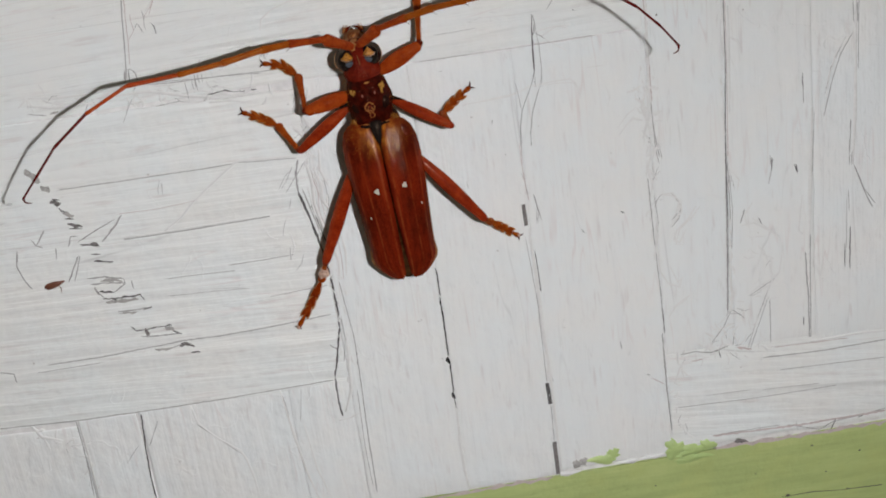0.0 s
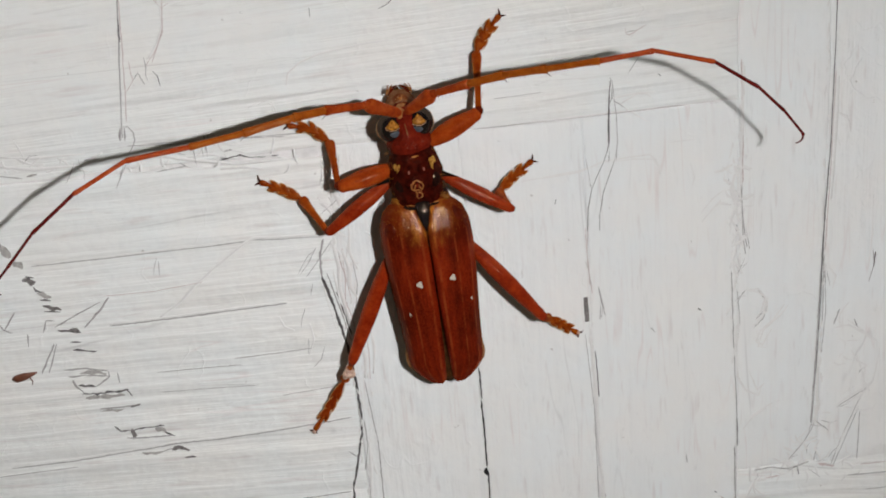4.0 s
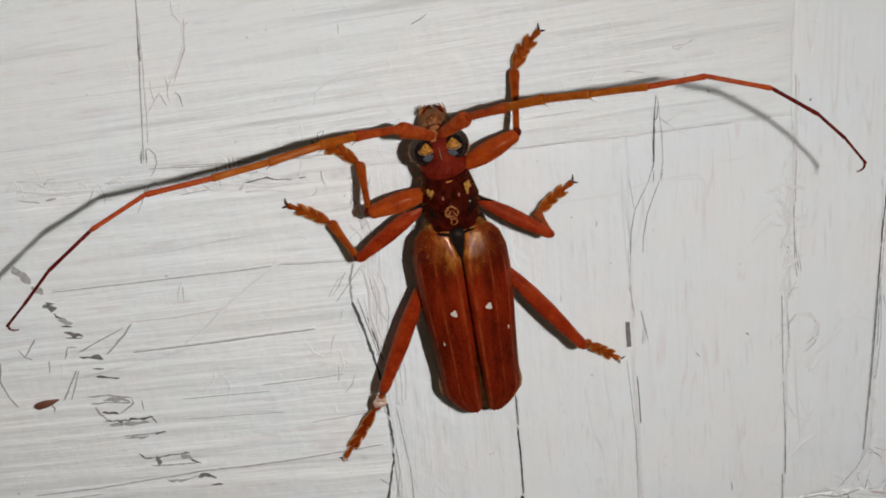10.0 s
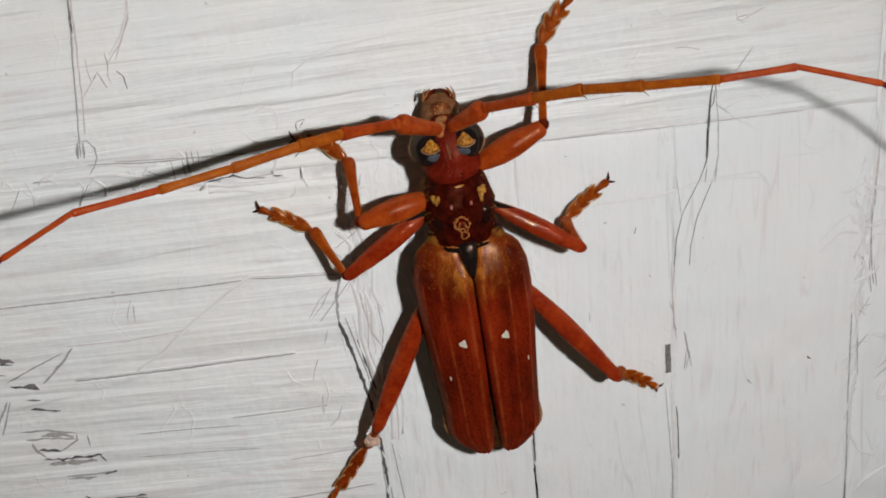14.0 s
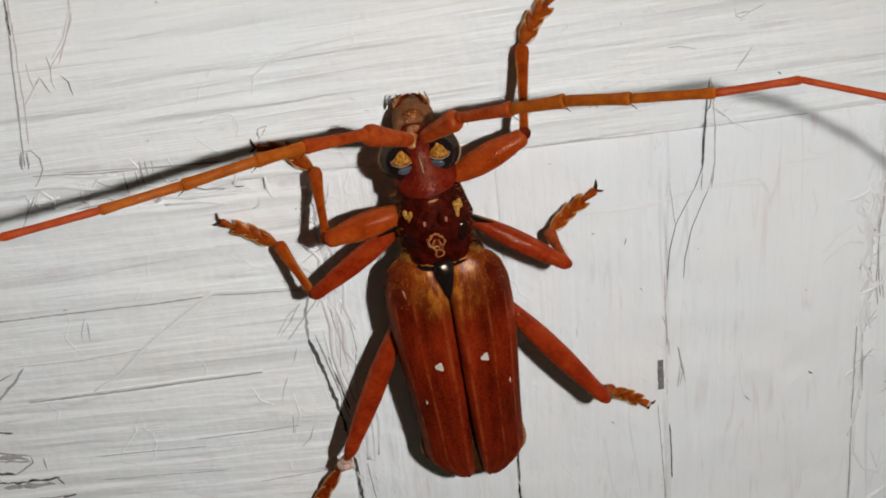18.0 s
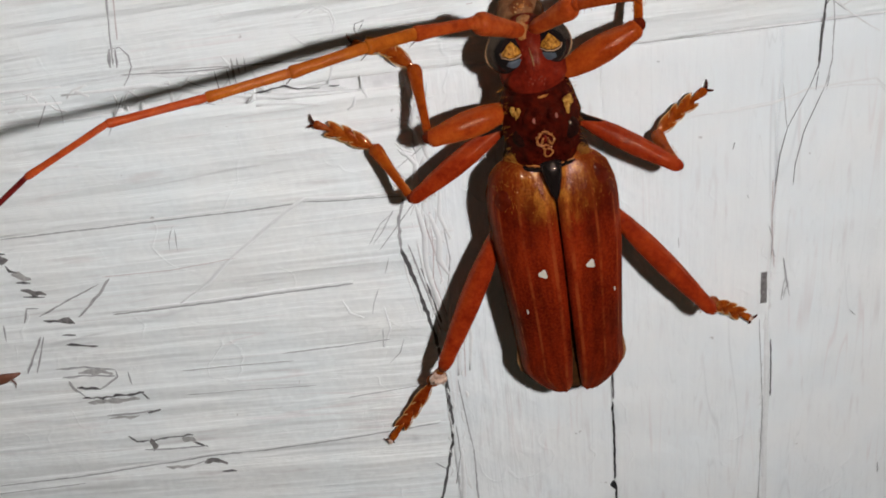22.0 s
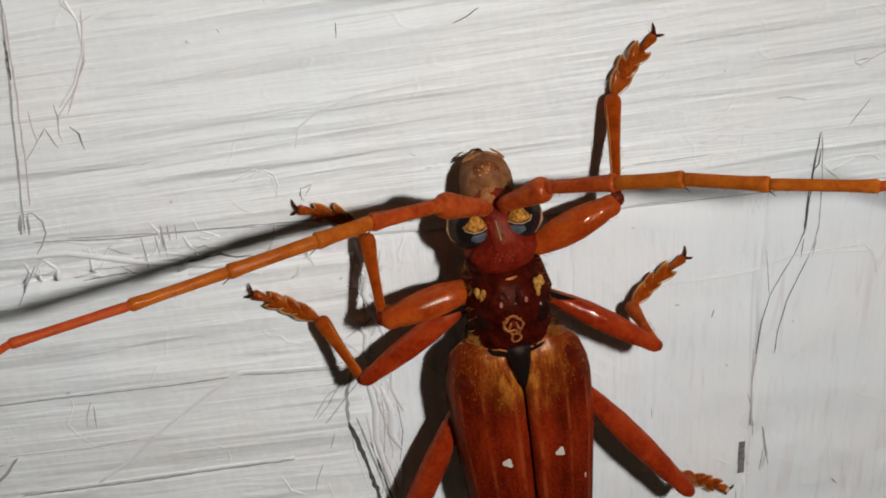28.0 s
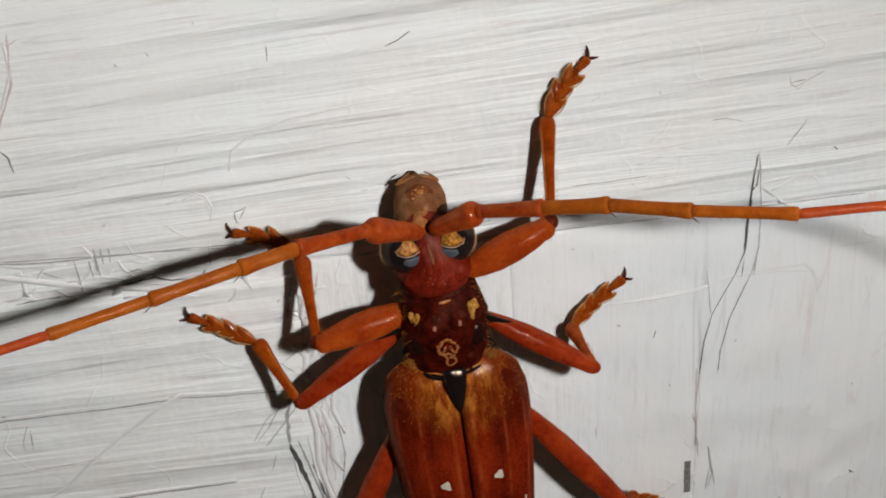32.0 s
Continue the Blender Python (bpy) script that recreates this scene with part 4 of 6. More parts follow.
# branching hair cracks on the wide upright strand
groove("crack_or_shade", [(19.88, 8.80), (19.83, 7.84), (19.54, 7.42), (19.50, 5.50), (19.43, 3.34)], 0.085, CRACK_SHADE_DARK)
groove("crack_or_shade", [(19.43, 3.34), (18.87, 1.67), (17.47, -1.06), (17.01, -3.15), (16.83, -5.70)], 0.06, CRACK_SHADE_DARK)
groove("crack_or_shade", [(19.84, 9.99), (20.23, 6.18), (20.31, 3.42), (19.95, 1.65)], 0.07, CRACK)
groove("crack_or_shade", [(19.95, 1.65), (18.64, -1.57), (18.15, -4.06), (18.07, -5.71)], 0.055, CRACK_SHADE_DARK)
groove("crack_or_shade", [(19.41, 2.74), (19.31, 1.37)], 0.05, CRACK_SHADE_DARK)
groove("crack_or_shade", [(20.24, 2.63), (20.06, 1.30)], 0.05, CRACK_SHADE_DARK)
groove("crack_or_shade", [(20.06, 7.66), (21.00, 6.86)], 0.05, CRACK)
ridge([(10.60, 0.59), (13.56, 0.59), (16.15, 0.73), (18.70, 1.53), (21.30, 1.67), (23.54, 1.69), (24.18, 1.03), (24.56, -0.53)], 0.1)
ridge([(20.74, 7.27), (22.45, 8.11), (24.18, 8.05)], 0.12)
groove("crack_or_shade", [(16.98, 2.26), (17.40, -1.13)], 0.045, CRACK)
groove("crack_or_shade", [(13.74, -1.80), (13.62, -2.30)], 0.16, CRACK_SHADE_DARK)
groove("crack_or_shade", [(14.76, -6.11), (14.89, -6.40)], 0.16, CRACK)
groove("crack_or_shade", [(9.75, -8.93), (9.81, -9.89)], 0.06, CRACK)
groove("crack_or_shade", [(8.28, 4.94), (8.50, 4.87)], 0.1, CRACK)
groove("crack_or_shade", [(16.44, -8.82), (16.83, -10.07)], 0.06, CRACK)
groove("crack_or_shade", [(16.89, -11.04), (17.01, -11.64)], 0.2, CRACK)
groove("crack_or_shade", [(23.18, -17.37), (23.66, -17.97)], 0.12, CRACK)
groove("crack_or_shade", [(28.35, -15.81), (28.53, -16.10)], 0.22, CRACK_SHADE_DARK)
groove("crack_or_shade", [(24.55, 9.77), (24.77, 9.57)], 0.22, CRACK_SHADE_DARK)
groove("crack_or_shade", [(30.08, -38.85), (30.37, -39.07)], 0.3, CRACK_SHADE_DARK)
groove("crack_or_shade", [(30.49, -39.43), (32.24, -40.76)], 0.08, PINKISH)
groove("crack_or_shade", [(26.86, -33.49), (26.92, -34.64)], 0.12, CRACK)

# fine marks on the upper strand
ridge([(-0.65, 15.93), (-3.24, 15.89), (-5.52, 15.64), (-7.79, 15.39), (-9.8, 14.77), (-11.04, 13.88), (-11.38, 12.69)], 0.1, None, 0.5)
groove("crack_or_shade", [(-21.38, 21.74), (-21.88, 18.98), (-23.29, 16.19)], 0.07, PINKISH)
groove("crack_or_shade", [(-8.28, 19.67), (-8.35, 18.80)], 0.07, CRACK_SHADE_DARK)
groove("crack_or_shade", [(-1.94, 18.93), (-1.16, 19.23), (-0.48, 19.66)], 0.07, CRACK_SHADE_DARK)
groove("crack_or_shade", [(-4.92, 11.55), (-4.64, 11.34)], 0.07, CRACK)
groove("crack_or_shade", [(-11.41, 10.14), (-11.53, 9.76), (-11.32, 9.36)], 0.05, CRACK_SHADE_DARK)
groove("crack_or_shade", [(-14.62, 19.98), (-14.50, 19.78)], 0.1, CRACK)
groove("crack_or_shade", [(-4.11, 10.52), (-3.71, 10.54)], 0.16, PINKISH)
ridge([(-14.25, 11.22), (-13.39, 11.61), (-12.89, 11.26), (-12.68, 10.45), (-12.95, 9.68)], 0.08)
ridge([(-15.45, 9.82), (-14.88, 9.27), (-14.14, 8.74)], 0.07)
ridge([(-20.05, 12.72), (-19.05, 13.01), (-18.02, 13.44)], 0.08)
ridge([(-16.05, 13.88), (-15.64, 13.56)], 0.08)
groove("crack_or_shade", [(21.52, 10.15), (22.74, 11.81)], 0.06, CRACK)
groove("crack_or_shade", [(22.45, 14.29), (21.50, 14.19)], 0.06, CRACK)
groove("crack_or_shade", [(-23.94, 16.82), (-23.88, 16.06), (-24.05, 15.08), (-23.92, 14.56)], 0.06, CRACK)
groove("crack_or_shade", [(-23.38, 15.44), (-23.00, 14.96), (-22.90, 14.03)], 0.07, CRACK_SHADE_DARK)

# right-hand strands: seams, beads and curls of thick paint
groove("crack_or_shade", [(32.97, 10.33), (33.16, 4.88), (33.15, -2.52)], 0.12, PINKISH)
groove("crack_or_shade", [(33.05, -3.1), (33.24, -8.51), (33.55, -10.39)], 0.09, CRACK)
groove("crack_or_shade", [(32.54, -6.9), (32.54, -7.69)], 0.26, BARE)
groove("crack_or_shade", [(31.96, -12.05), (32.2, -18.47), (32.6, -27.97), (32.7, -33.34)], 0.11, CRACK)
ridge([(33.6, -14.5), (34.9, -14.85), (35.65, -15.5), (35.8, -16.38), (35.43, -17.95), (34.39, -18.91)], 0.13, None, 0.4)
groove("crack_or_shade", [(34.98, -14.7), (35.98, -16.38), (35.6, -18.0), (34.5, -19.05)], 0.08, CRACK)
ridge([(33.33, 9.56), (33.01, 2.27), (32.99, -3.95)], 0.2)
ridge([(32.34, -1.41), (31.94, -3.08), (32.50, -4.93), (31.79, -6.95)], 0.28)
ridge([(32.45, -9.57), (32.07, -10.96), (32.55, -13.24)], 0.22)
ridge([(32.55, -18.46), (32.54, -20.74), (32.09, -22.97)], 0.2)
ridge([(30.89, -3.97), (29.84, -5.00), (28.84, -6.12)], 0.12)
ridge([(31.02, -0.51), (31.99, -1.35)], 0.16)
groove("crack_or_shade", [(32.4, -33.3), (32.5, -41.7), (32.8, -48.1)], 0.16, CRACK)
groove("crack_or_shade", [(32.67, -29.76), (32.72, -33.40)], 0.1, CRACK_SHADE_DARK)
groove("crack_or_shade", [(42.65, 8.2), (42.5, -0.5), (42.2, -11.1)], 0.08, PINKISH)
groove("crack_or_shade", [(41.9, -11.1), (41.6, -21.5), (41.2, -31.7)], 0.14, CRACK)
groove("crack_or_shade", [(42.10, -11.49), (42.17, -16.30), (42.17, -19.69)], 0.09, CRACK)
groove("crack_or_shade", [(42.45, -13.38), (42.87, -15.30)], 0.06, CRACK)
ridge([(42.98, 7.48), (42.90, 2.81), (42.66, -5.47)], 0.26)
ridge([(41.79, -23.08), (41.80, -27.77), (41.99, -30.19), (41.38, -32.10)], 0.18)
groove("crack_or_shade", [(41.74, -24.23), (41.78, -28.17)], 0.12, CRACK)
ridge([(37.88, -16.71), (36.62, -18.39), (35.24, -19.52), (34.80, -20.74), (35.50, -21.24), (36.48, -19.50)], 0.13)
ridge([(34.00, -24.08), (34.95, -26.59), (35.73, -25.94)], 0.12)
ridge([(33.99, -29.99), (35.54, -29.06), (36.70, -28.47)], 0.14)
groove("crack_or_shade", [(41.70, -31.75), (40.54, -33.98), (38.76, -36.12)], 0.09, CRACK)
ridge([(48.17, -27.45), (47.24, -28.24), (45.65, -28.84), (44.11, -29.92)], 0.14)
groove("crack_or_shade", [(47.70, -28.16), (44.33, -29.96)], 0.08, CRACK)
ridge([(46.20, -23.83), (47.01, -26.31), (47.24, -28.32), (46.09, -31.31), (44.94, -33.94), (43.81, -37.44)], 0.13)
groove("crack_or_shade", [(47.08, -28.69), (45.11, -33.32), (43.65, -37.66)], 0.08, CRACK)
groove("crack_or_shade", [(34.69, -36.87), (36.60, -36.72), (38.70, -37.34), (41.17, -36.71)], 0.14, CRACK)
groove("crack_or_shade", [(38.84, -37.62), (39.78, -37.12), (40.03, -38.33)], 0.12, CRACK_SHADE_DARK)
groove("crack_or_shade", [(42.01, -35.05), (41.70, -36.81)], 0.1, CRACK)
ridge([(33.68, -41.02), (34.41, -39.06), (35.16, -37.95)], 0.2)
groove("crack_or_shade", [(36.14, -38.13), (37.67, -38.07)], 0.14, PINKISH)
groove("crack_or_shade", [(42.29, -37.17), (44.18, -37.75)], 0.3, PINKISH)
groove("crack_or_shade", [(51.7, -25.2), (52.0, -31.1), (52.0, -37.4)], 0.15, CRACK)
groove("crack_or_shade", [(51.24, -34.25), (51.29, -35.48)], 0.14, CRACK_SHADE_DARK)
groove("crack_or_shade", [(46.85, -31.05), (46.80, -37.23)], 0.09, CRACK)
groove("crack_or_shade", [(56.97, -24.88), (56.94, -28.17)], 0.12, CRACK_SHADE_DARK)
groove("crack_or_shade", [(57.83, -8.57), (57.64, -14.51)], 0.12, CRACK)
groove("crack_or_shade", [(47.76, -11.89), (47.64, -13.63)], 0.13, CRACK_SHADE_DARK)
groove("crack_or_shade", [(50.54, -13.22), (50.88, -14.38)], 0.13, CRACK_SHADE_DARK)
groove("crack_or_shade", [(51.88, -1.99), (51.77, -3.51)], 0.1, CRACK_SHADE_DARK)
groove("crack_or_shade", [(58.20, 5.91), (58.33, 3.20)], 0.1, CRACK)
groove("crack_or_shade", [(58.69, 5.84), (58.82, 3.13)], 0.1, CRACK)
groove("crack_or_shade", [(58.23, -14.61), (59.17, -17.22), (59.97, -19.24), (60.71, -20.73)], 0.11, CRACK)
groove("crack_or_shade", [(44.06, -18.12), (43.40, -19.90)], 0.12, CRACK)
groove("crack_or_shade", [(45.76, -19.53), (46.16, -20.59)], 0.14, CRACK)
ridge([(57.34, 1.65), (56.13, -0.22), (55.25, -2.51), (54.72, -5.37)], 0.13)
groove("crack_or_shade", [(56.84, 0.84), (55.40, -1.84), (54.65, -4.87)], 0.06, CRACK)
ridge([(52.99, -6.38), (52.62, -14.29), (52.27, -24.86)], 0.3)
ridge([(58.60, 1.81), (58.41, -7.94), (58.08, -14.44)], 0.3)
groove("crack_or_shade", [(57.25, -18.79), (57.19, -25.70)], 0.06, CRACK)
ridge([(43.39, -20.28), (45.22, -20.20), (47.02, -21.50), (48.46, -22.66)], 0.12)
ridge([(43.02, 3.80), (44.02, 3.18), (44.44, 1.55)], 0.12)
groove("crack_or_shade", [(45.7, -39.3), (54.1, -39.7), (62.5, -39.6)], 0.14, CRACK)
ridge([(46.86, -37.90), (53.39, -38.08), (59.56, -38.03), (62.51, -38.39)], 0.2)
groove("crack_or_shade", [(47.24, -38.06), (57.24, -38.44)], 0.1, PINKISH)
groove("crack_or_shade", [(33.8, -44.6), (43.9, -45.1), (55.6, -45.2)], 0.09, CRACK)
groove("crack_or_shade", [(47.9, -41.5), (62.5, -42.2)], 0.09, CRACK)
groove("crack_or_shade", [(45.50, -44.06), (53.28, -44.47)], 0.07, CRACK)
groove("crack_or_shade", [(37.77, -43.48), (43.95, -43.77)], 0.07, CRACK)
ridge([(34.10, -46.66), (34.61, -48.50), (35.72, -49.58)], 0.15)
groove("crack_or_shade", [(38.4, -49.8), (45.3, -50.1), (51.6, -50.4)], 0.28, PINKISH)
groove("crack_or_shade", [(51.60, -50.39), (57.15, -50.39), (62.56, -50.35)], 0.28, PINKISH)
groove("crack_or_shade", [(38.28, -51.75), (41.27, -51.88)], 0.16, CRACK_SHADE_DARK)
groove("dirt_mark", [(41.12, -51.58), (42.25, -51.18), (43.18, -51.62)], 0.7, BARE, lift=0.06)
groove("crack_or_shade", [(38.37, -49.82), (41.36, -49.69), (47.66, -49.83)], 0.09, CRACK)
groove("crack_or_shade", [(48.8, -50.0), (53.2, -51.6), (54.8, -50.8), (57.9, -50.5), (62.6, -50.0)], 0.1, CRACK)
groove("crack_or_shade", [(49.88, -49.63), (50.16, -51.00)], 0.08, CRACK)
groove("crack_or_shade", [(54.75, -51.87), (55.57, -50.26)], 0.1, CRACK_SHADE_DARK)
groove("crack_or_shade", [(58.58, -50.65), (59.38, -50.54)], 0.2, CRACK_SHADE_DARK)
ridge([(-25.80, 8.66), (-23.98, 8.19), (-21.41, 8.07)], 0.14)
ridge([(-21.65, 6.89), (-19.65, 7.00), (-17.44, 6.39)], 0.15)
ridge([(-15.81, 6.17), (-13.79, 6.20), (-12.51, 5.71)], 0.12)
groove("crack_or_shade", [(-19.74, 8.89), (-19.81, 7.40)], 0.14, SCUFF)
groove("crack_or_shade", [(-19.36, 8.84), (-19.37, 7.79)], 0.1, CRACK)
groove("crack_or_shade", [(-18.90, 8.85), (-18.96, 7.89)], 0.08, CRACK)
ridge([(-22.31, 22.75), (-21.67, 21.16), (-21.73, 19.60), (-22.62, 17.76), (-23.66, 16.57)], 0.1)
groove("crack_or_shade", [(-22.22, 23.34), (-22.34, 22.15), (-21.54, 21.08), (-20.86, 21.44)], 0.05, PINKISH)
groove("crack_or_shade", [(-21.59, 20.21), (-21.79, 18.97), (-22.89, 17.14), (-23.97, 15.94)], 0.06, PINKISH)
groove("crack_or_shade", [(19.78, 9.91), (19.52, 7.75), (19.40, 5.42), (19.39, 2.97)], 0.11, CRACK_SHADE_DARK)
groove("crack_or_shade", [(6, 6.42), (17, 6.36), (27, 6.42)], 0.05, CRACK, lift=0.07)

# hairs and small scars by the feelers
groove("crack_or_shade", [(-11.48, 9.36), (-11.44, 10.12), (-10.78, 10.31), (-11.23, 9.67)], 0.04, CRACK_SHADE_DARK)
ridge([(-15.19, 11.03), (-13.84, 11.68), (-12.96, 11.07), (-12.78, 9.87)], 0.06)
ridge([(-15.73, 10.12), (-15.01, 9.32), (-14.45, 8.90)], 0.06)
groove("crack_or_shade", [(-25.0, 8.7), (-20.2, 8.4), (-15.2, 8.1), (-12.2, 7.9)], 0.06, CRACK)
groove("crack_or_shade", [(-12.80, -6.30), (-11.72, -4.66), (-10.73, -3.96)], 0.05, CRACK)
groove("crack_or_shade", [(-10.05, -0.55), (-8.55, 0.51), (-7.94, 1.06)], 0.04, CRACK)
groove("crack_or_shade", [(-9.49, 2.57), (-9.10, 4.06), (-8.75, 5.53)], 0.04, CRACK)
groove("crack_or_shade", [(-8.17, -4.21), (-8.22, -7.01), (-7.85, -9.99)], 0.06, PINKISH)
groove("crack_or_shade", [(-9.85, -7.45), (-9.41, -9.71), (-8.93, -11.74)], 0.05, CRACK)
ridge([(-17.79, 7.84), (-17.10, 7.54), (-16.54, 7.81)], 0.1)
ridge([(-25.19, 6.11), (-24.17, 6.20), (-23.01, 5.79)], 0.08)
groove("crack_or_shade", [(21.39, 14.61), (21.48, 14.05), (21.82, 13.91), (23.48, 14.70)], 0.06, PINKISH)
ridge([(19.28, 7.79), (20.63, 7.97), (22.20, 8.13), (23.34, 7.99), (23.84, 7.56)], 0.09)
groove("crack_or_shade", [(8.19, 9.21), (10.37, 9.21), (12.99, 9.30)], 0.05, CRACK)
ridge([(13.41, 10.41), (16.04, 10.27), (18.69, 10.10)], 0.08)
groove("crack_or_shade", [(16.82, 12.38), (17.69, 12.39), (18.79, 12.08)], 0.06, SCUFF)
ridge([(9.63, 14.44), (10.05, 14.57), (10.16, 14.92)], 0.06)

# wrinkles and cracks of the upright strands
ridge([(33.47, -14.51), (34.93, -14.50), (35.74, -15.65), (35.24, -17.35), (34.71, -18.03)], 0.13)
ridge([(34.98, -21.44), (35.60, -19.47), (37.41, -17.97), (38.31, -16.85)], 0.12)
ridge([(34.87, -19.34), (35.09, -21.35), (35.96, -21.61)], 0.1)
ridge([(32.54, -21.02), (32.78, -24.74), (33.66, -26.49), (35.12, -27.29), (35.43, -26.27)], 0.12)
ridge([(33.35, -31.31), (34.45, -29.87), (36.02, -29.07)], 0.14)
ridge([(44.21, -20.42), (44.03, -18.84), (45.07, -17.48)], 0.12)
ridge([(45.00, -19.52), (46.44, -20.80), (48.39, -22.44)], 0.13)
ridge([(45.60, -23.27), (46.31, -24.72), (47.54, -25.46)], 0.12)
ridge([(48.85, -23.84), (48.24, -27.46), (46.92, -29.11), (44.60, -29.79)], 0.13)
ridge([(43.08, 3.68), (44.21, 2.81), (44.40, 1.63)], 0.1)
ridge([(42.71, -13.03), (43.49, -14.17), (43.18, -15.63)], 0.12)
ridge([(58.61, 8.16), (58.58, 2.71), (58.55, -2.42)], 0.14)
ridge([(47.22, -5.42), (47.31, -9.82), (47.08, -13.76)], 0.1)
ridge([(51.51, -17.53), (50.91, -22.09), (51.39, -22.69)], 0.13)
ridge([(41.66, -27.37), (41.99, -29.05), (41.61, -30.61)], 0.16)
ridge([(42.29, -36.27), (41.82, -35.06), (42.48, -34.07)], 0.16)
groove("crack_or_shade", [(42.6, 34.0), (42.5, 10.5), (42.4, 1.5), (42.0, -9.0), (41.8, -20.0), (41.3, -31.8)], [0.09, 0.09, 0.09, 0.13, 0.1, 0.05], CRACK_SHADE_DARK)
groove("crack_or_shade", [(42.22, -12.95), (42.48, -18.06), (42.15, -23.20)], 0.07, CRACK)
groove("crack_or_shade", [(46.72, -30.44), (45.76, -33.01), (43.87, -37.97)], 0.07, CRACK)
groove("crack_or_shade", [(47.49, -11.58), (47.68, -13.35), (47.22, -15.29)], 0.1, CRACK)
groove("crack_or_shade", [(50.72, -13.25), (50.94, -14.39)], 0.12, CRACK_SHADE_DARK)
groove("crack_or_shade", [(54.40, -7.77), (55.42, -3.84), (56.66, -0.25), (58.20, 2.08)], 0.09, CRACK)
groove("crack_or_shade", [(58.25, -14.59), (59.48, -17.84), (60.98, -20.15)], 0.1, CRACK)
groove("crack_or_shade", [(51.86, -1.86), (51.87, -5.68)], 0.1, CRACK)
groove("crack_or_shade", [(57.69, -22.72), (57.60, -28.56)], 0.13, CRACK_SHADE_DARK)
groove("crack_or_shade", [(57.48, -17.76), (57.56, -20.61)], 0.08, CRACK)
groove("crack_or_shade", [(58.01, -12.79), (57.90, -14.53)], 0.1, CRACK)
groove("crack_or_shade", [(52.4, -22.9), (52.2, -37.5)], 0.1, CRACK)
groove("crack_or_shade", [(53.20, -6.85), (52.86, -14.71)], 0.06, CRACK)
groove("crack_or_shade", [(58.98, 8.11), (58.84, -2.47)], 0.07, CRACK)
groove("crack_or_shade", [(34.71, -18.03), (35.64, -17.16), (35.82, -15.92)], 0.07, CRACK)
ridge([(20.03, 1.40), (21.77, 1.43), (23.87, 1.17), (24.58, 0.28), (24.60, -0.82)], 0.07)
ridge([(10.31, 0.45), (13.78, 0.74), (18.30, 1.07)], 0.07)
ridge([(28.79, -5.11), (30.00, -3.75), (31.22, -2.97)], 0.11)
ridge([(25.58, 2.69), (26.97, 2.69), (28.36, 2.70)], 0.08)
ridge([(31.35, -1.87), (32.09, -2.52), (32.52, -4.08), (32.22, -5.56)], 0.2)
ridge([(31.70, -5.87), (32.68, -7.54), (32.02, -9.01)], 0.2)
ridge([(23.58, -3.67), (23.90, -1.47)], 0.06)
ridge([(21.53, 14.13), (21.97, 13.75), (22.52, 14.18)], 0.09)
ridge([(33.04, 10.14), (33.10, 5.66), (33.71, 0.59)], 0.1)
ridge([(34.69, -18.29), (35.96, -17.22), (35.98, -15.57)], 0.18)
ridge([(20.04, 7.93), (21.40, 6.55), (23.47, 5.08)], 0.07)
ridge([(27.74, 0.24), (28.14, -1.28), (27.81, -2.35)], 0.08)
groove("crack_or_shade", [(17.72, -12.01), (17.89, -13.45), (18.36, -15.35)], 0.06, CRACK)
groove("crack_or_shade", [(17.80, -15.68), (18.18, -13.89)], 0.05, CRACK)
groove("crack_or_shade", [(16.78, -8.91), (16.82, -11.69)], 0.07, PINKISH)
groove("crack_or_shade", [(16.90, -5.06), (16.68, -8.12)], 0.05, PINKISH)
groove("crack_or_shade", [(33.09, -2.65), (33.10, -4.91), (33.34, -7.63), (33.69, -9.63)], 0.09, CRACK)
groove("crack_or_shade", [(33.59, -7.66), (33.96, -9.86)], 0.07, CRACK)
groove("crack_or_shade", [(28.39, -15.82), (28.70, -16.11)], 0.2, CRACK_SHADE_DARK)
groove("crack_or_shade", [(32.62, -14.29), (33.00, -18.47)], 0.06, CRACK)

# ---- green board below ----
trim = tagged(part("trim", slab(-75, 80, -12, 0.05, -90, -51.95), GREEN, smooth=False), "board painted pale green below the white wall", "trim", kind="structure")

def dab(pts, mat, parent, lift=0.16, seed=1):
    """A thin uneven smear of paint with ragged edges, from overlapping flat daubs."""
    rnd = random.Random(seed)
    bm = bmesh.new()
    for x, z, rx, rz in pts:
        n = 26
        lead = rnd.uniform(0, 6)
        mid = bm.verts.new(V(x, lift + 0.10, z))
        rings = [[], []]
        for i in range(n):
            a = 2 * math.pi * i / n
            k = 1 + 0.22 * math.sin(3 * a + lead) + 0.13 * math.sin(7 * a + 2 * lead) + 0.10 * rnd.uniform(-1, 1)
            for ring, f, h in ((rings[0], 0.75, lift + 0.05), (rings[1], 1.0, -0.1)):
                ring.append(bm.verts.new(V(x + rx * k * f * math.cos(a), h + 0.05 * rnd.uniform(-1, 1), z + rz * k * f * math.sin(a))))
        for i in range(n):
            j = (i + 1) % n
            bm.faces.new((mid, rings[0][i], rings[0][j]))
            bm.faces.new((rings[0][i], rings[1][i], rings[1][j], rings[0][j]))
    return part("paint_dab", bm, mat, parent)


dab([(23.4, -50.5, 2.0, 0.8), (24.6, -49.8, 0.8, 0.8), (22.0, -50.4, 1.0, 0.4)], GREEN_LIGHT, trim, seed=2)
dab([(33.0, -50.8, 1.5, 1.5), (35.4, -51.4, 2.4, 0.9), (37.5, -51.1, 1.2, 0.9), (35.2, -52.5, 2.8, 0.8)], GREEN_LIGHT, trim, seed=3)
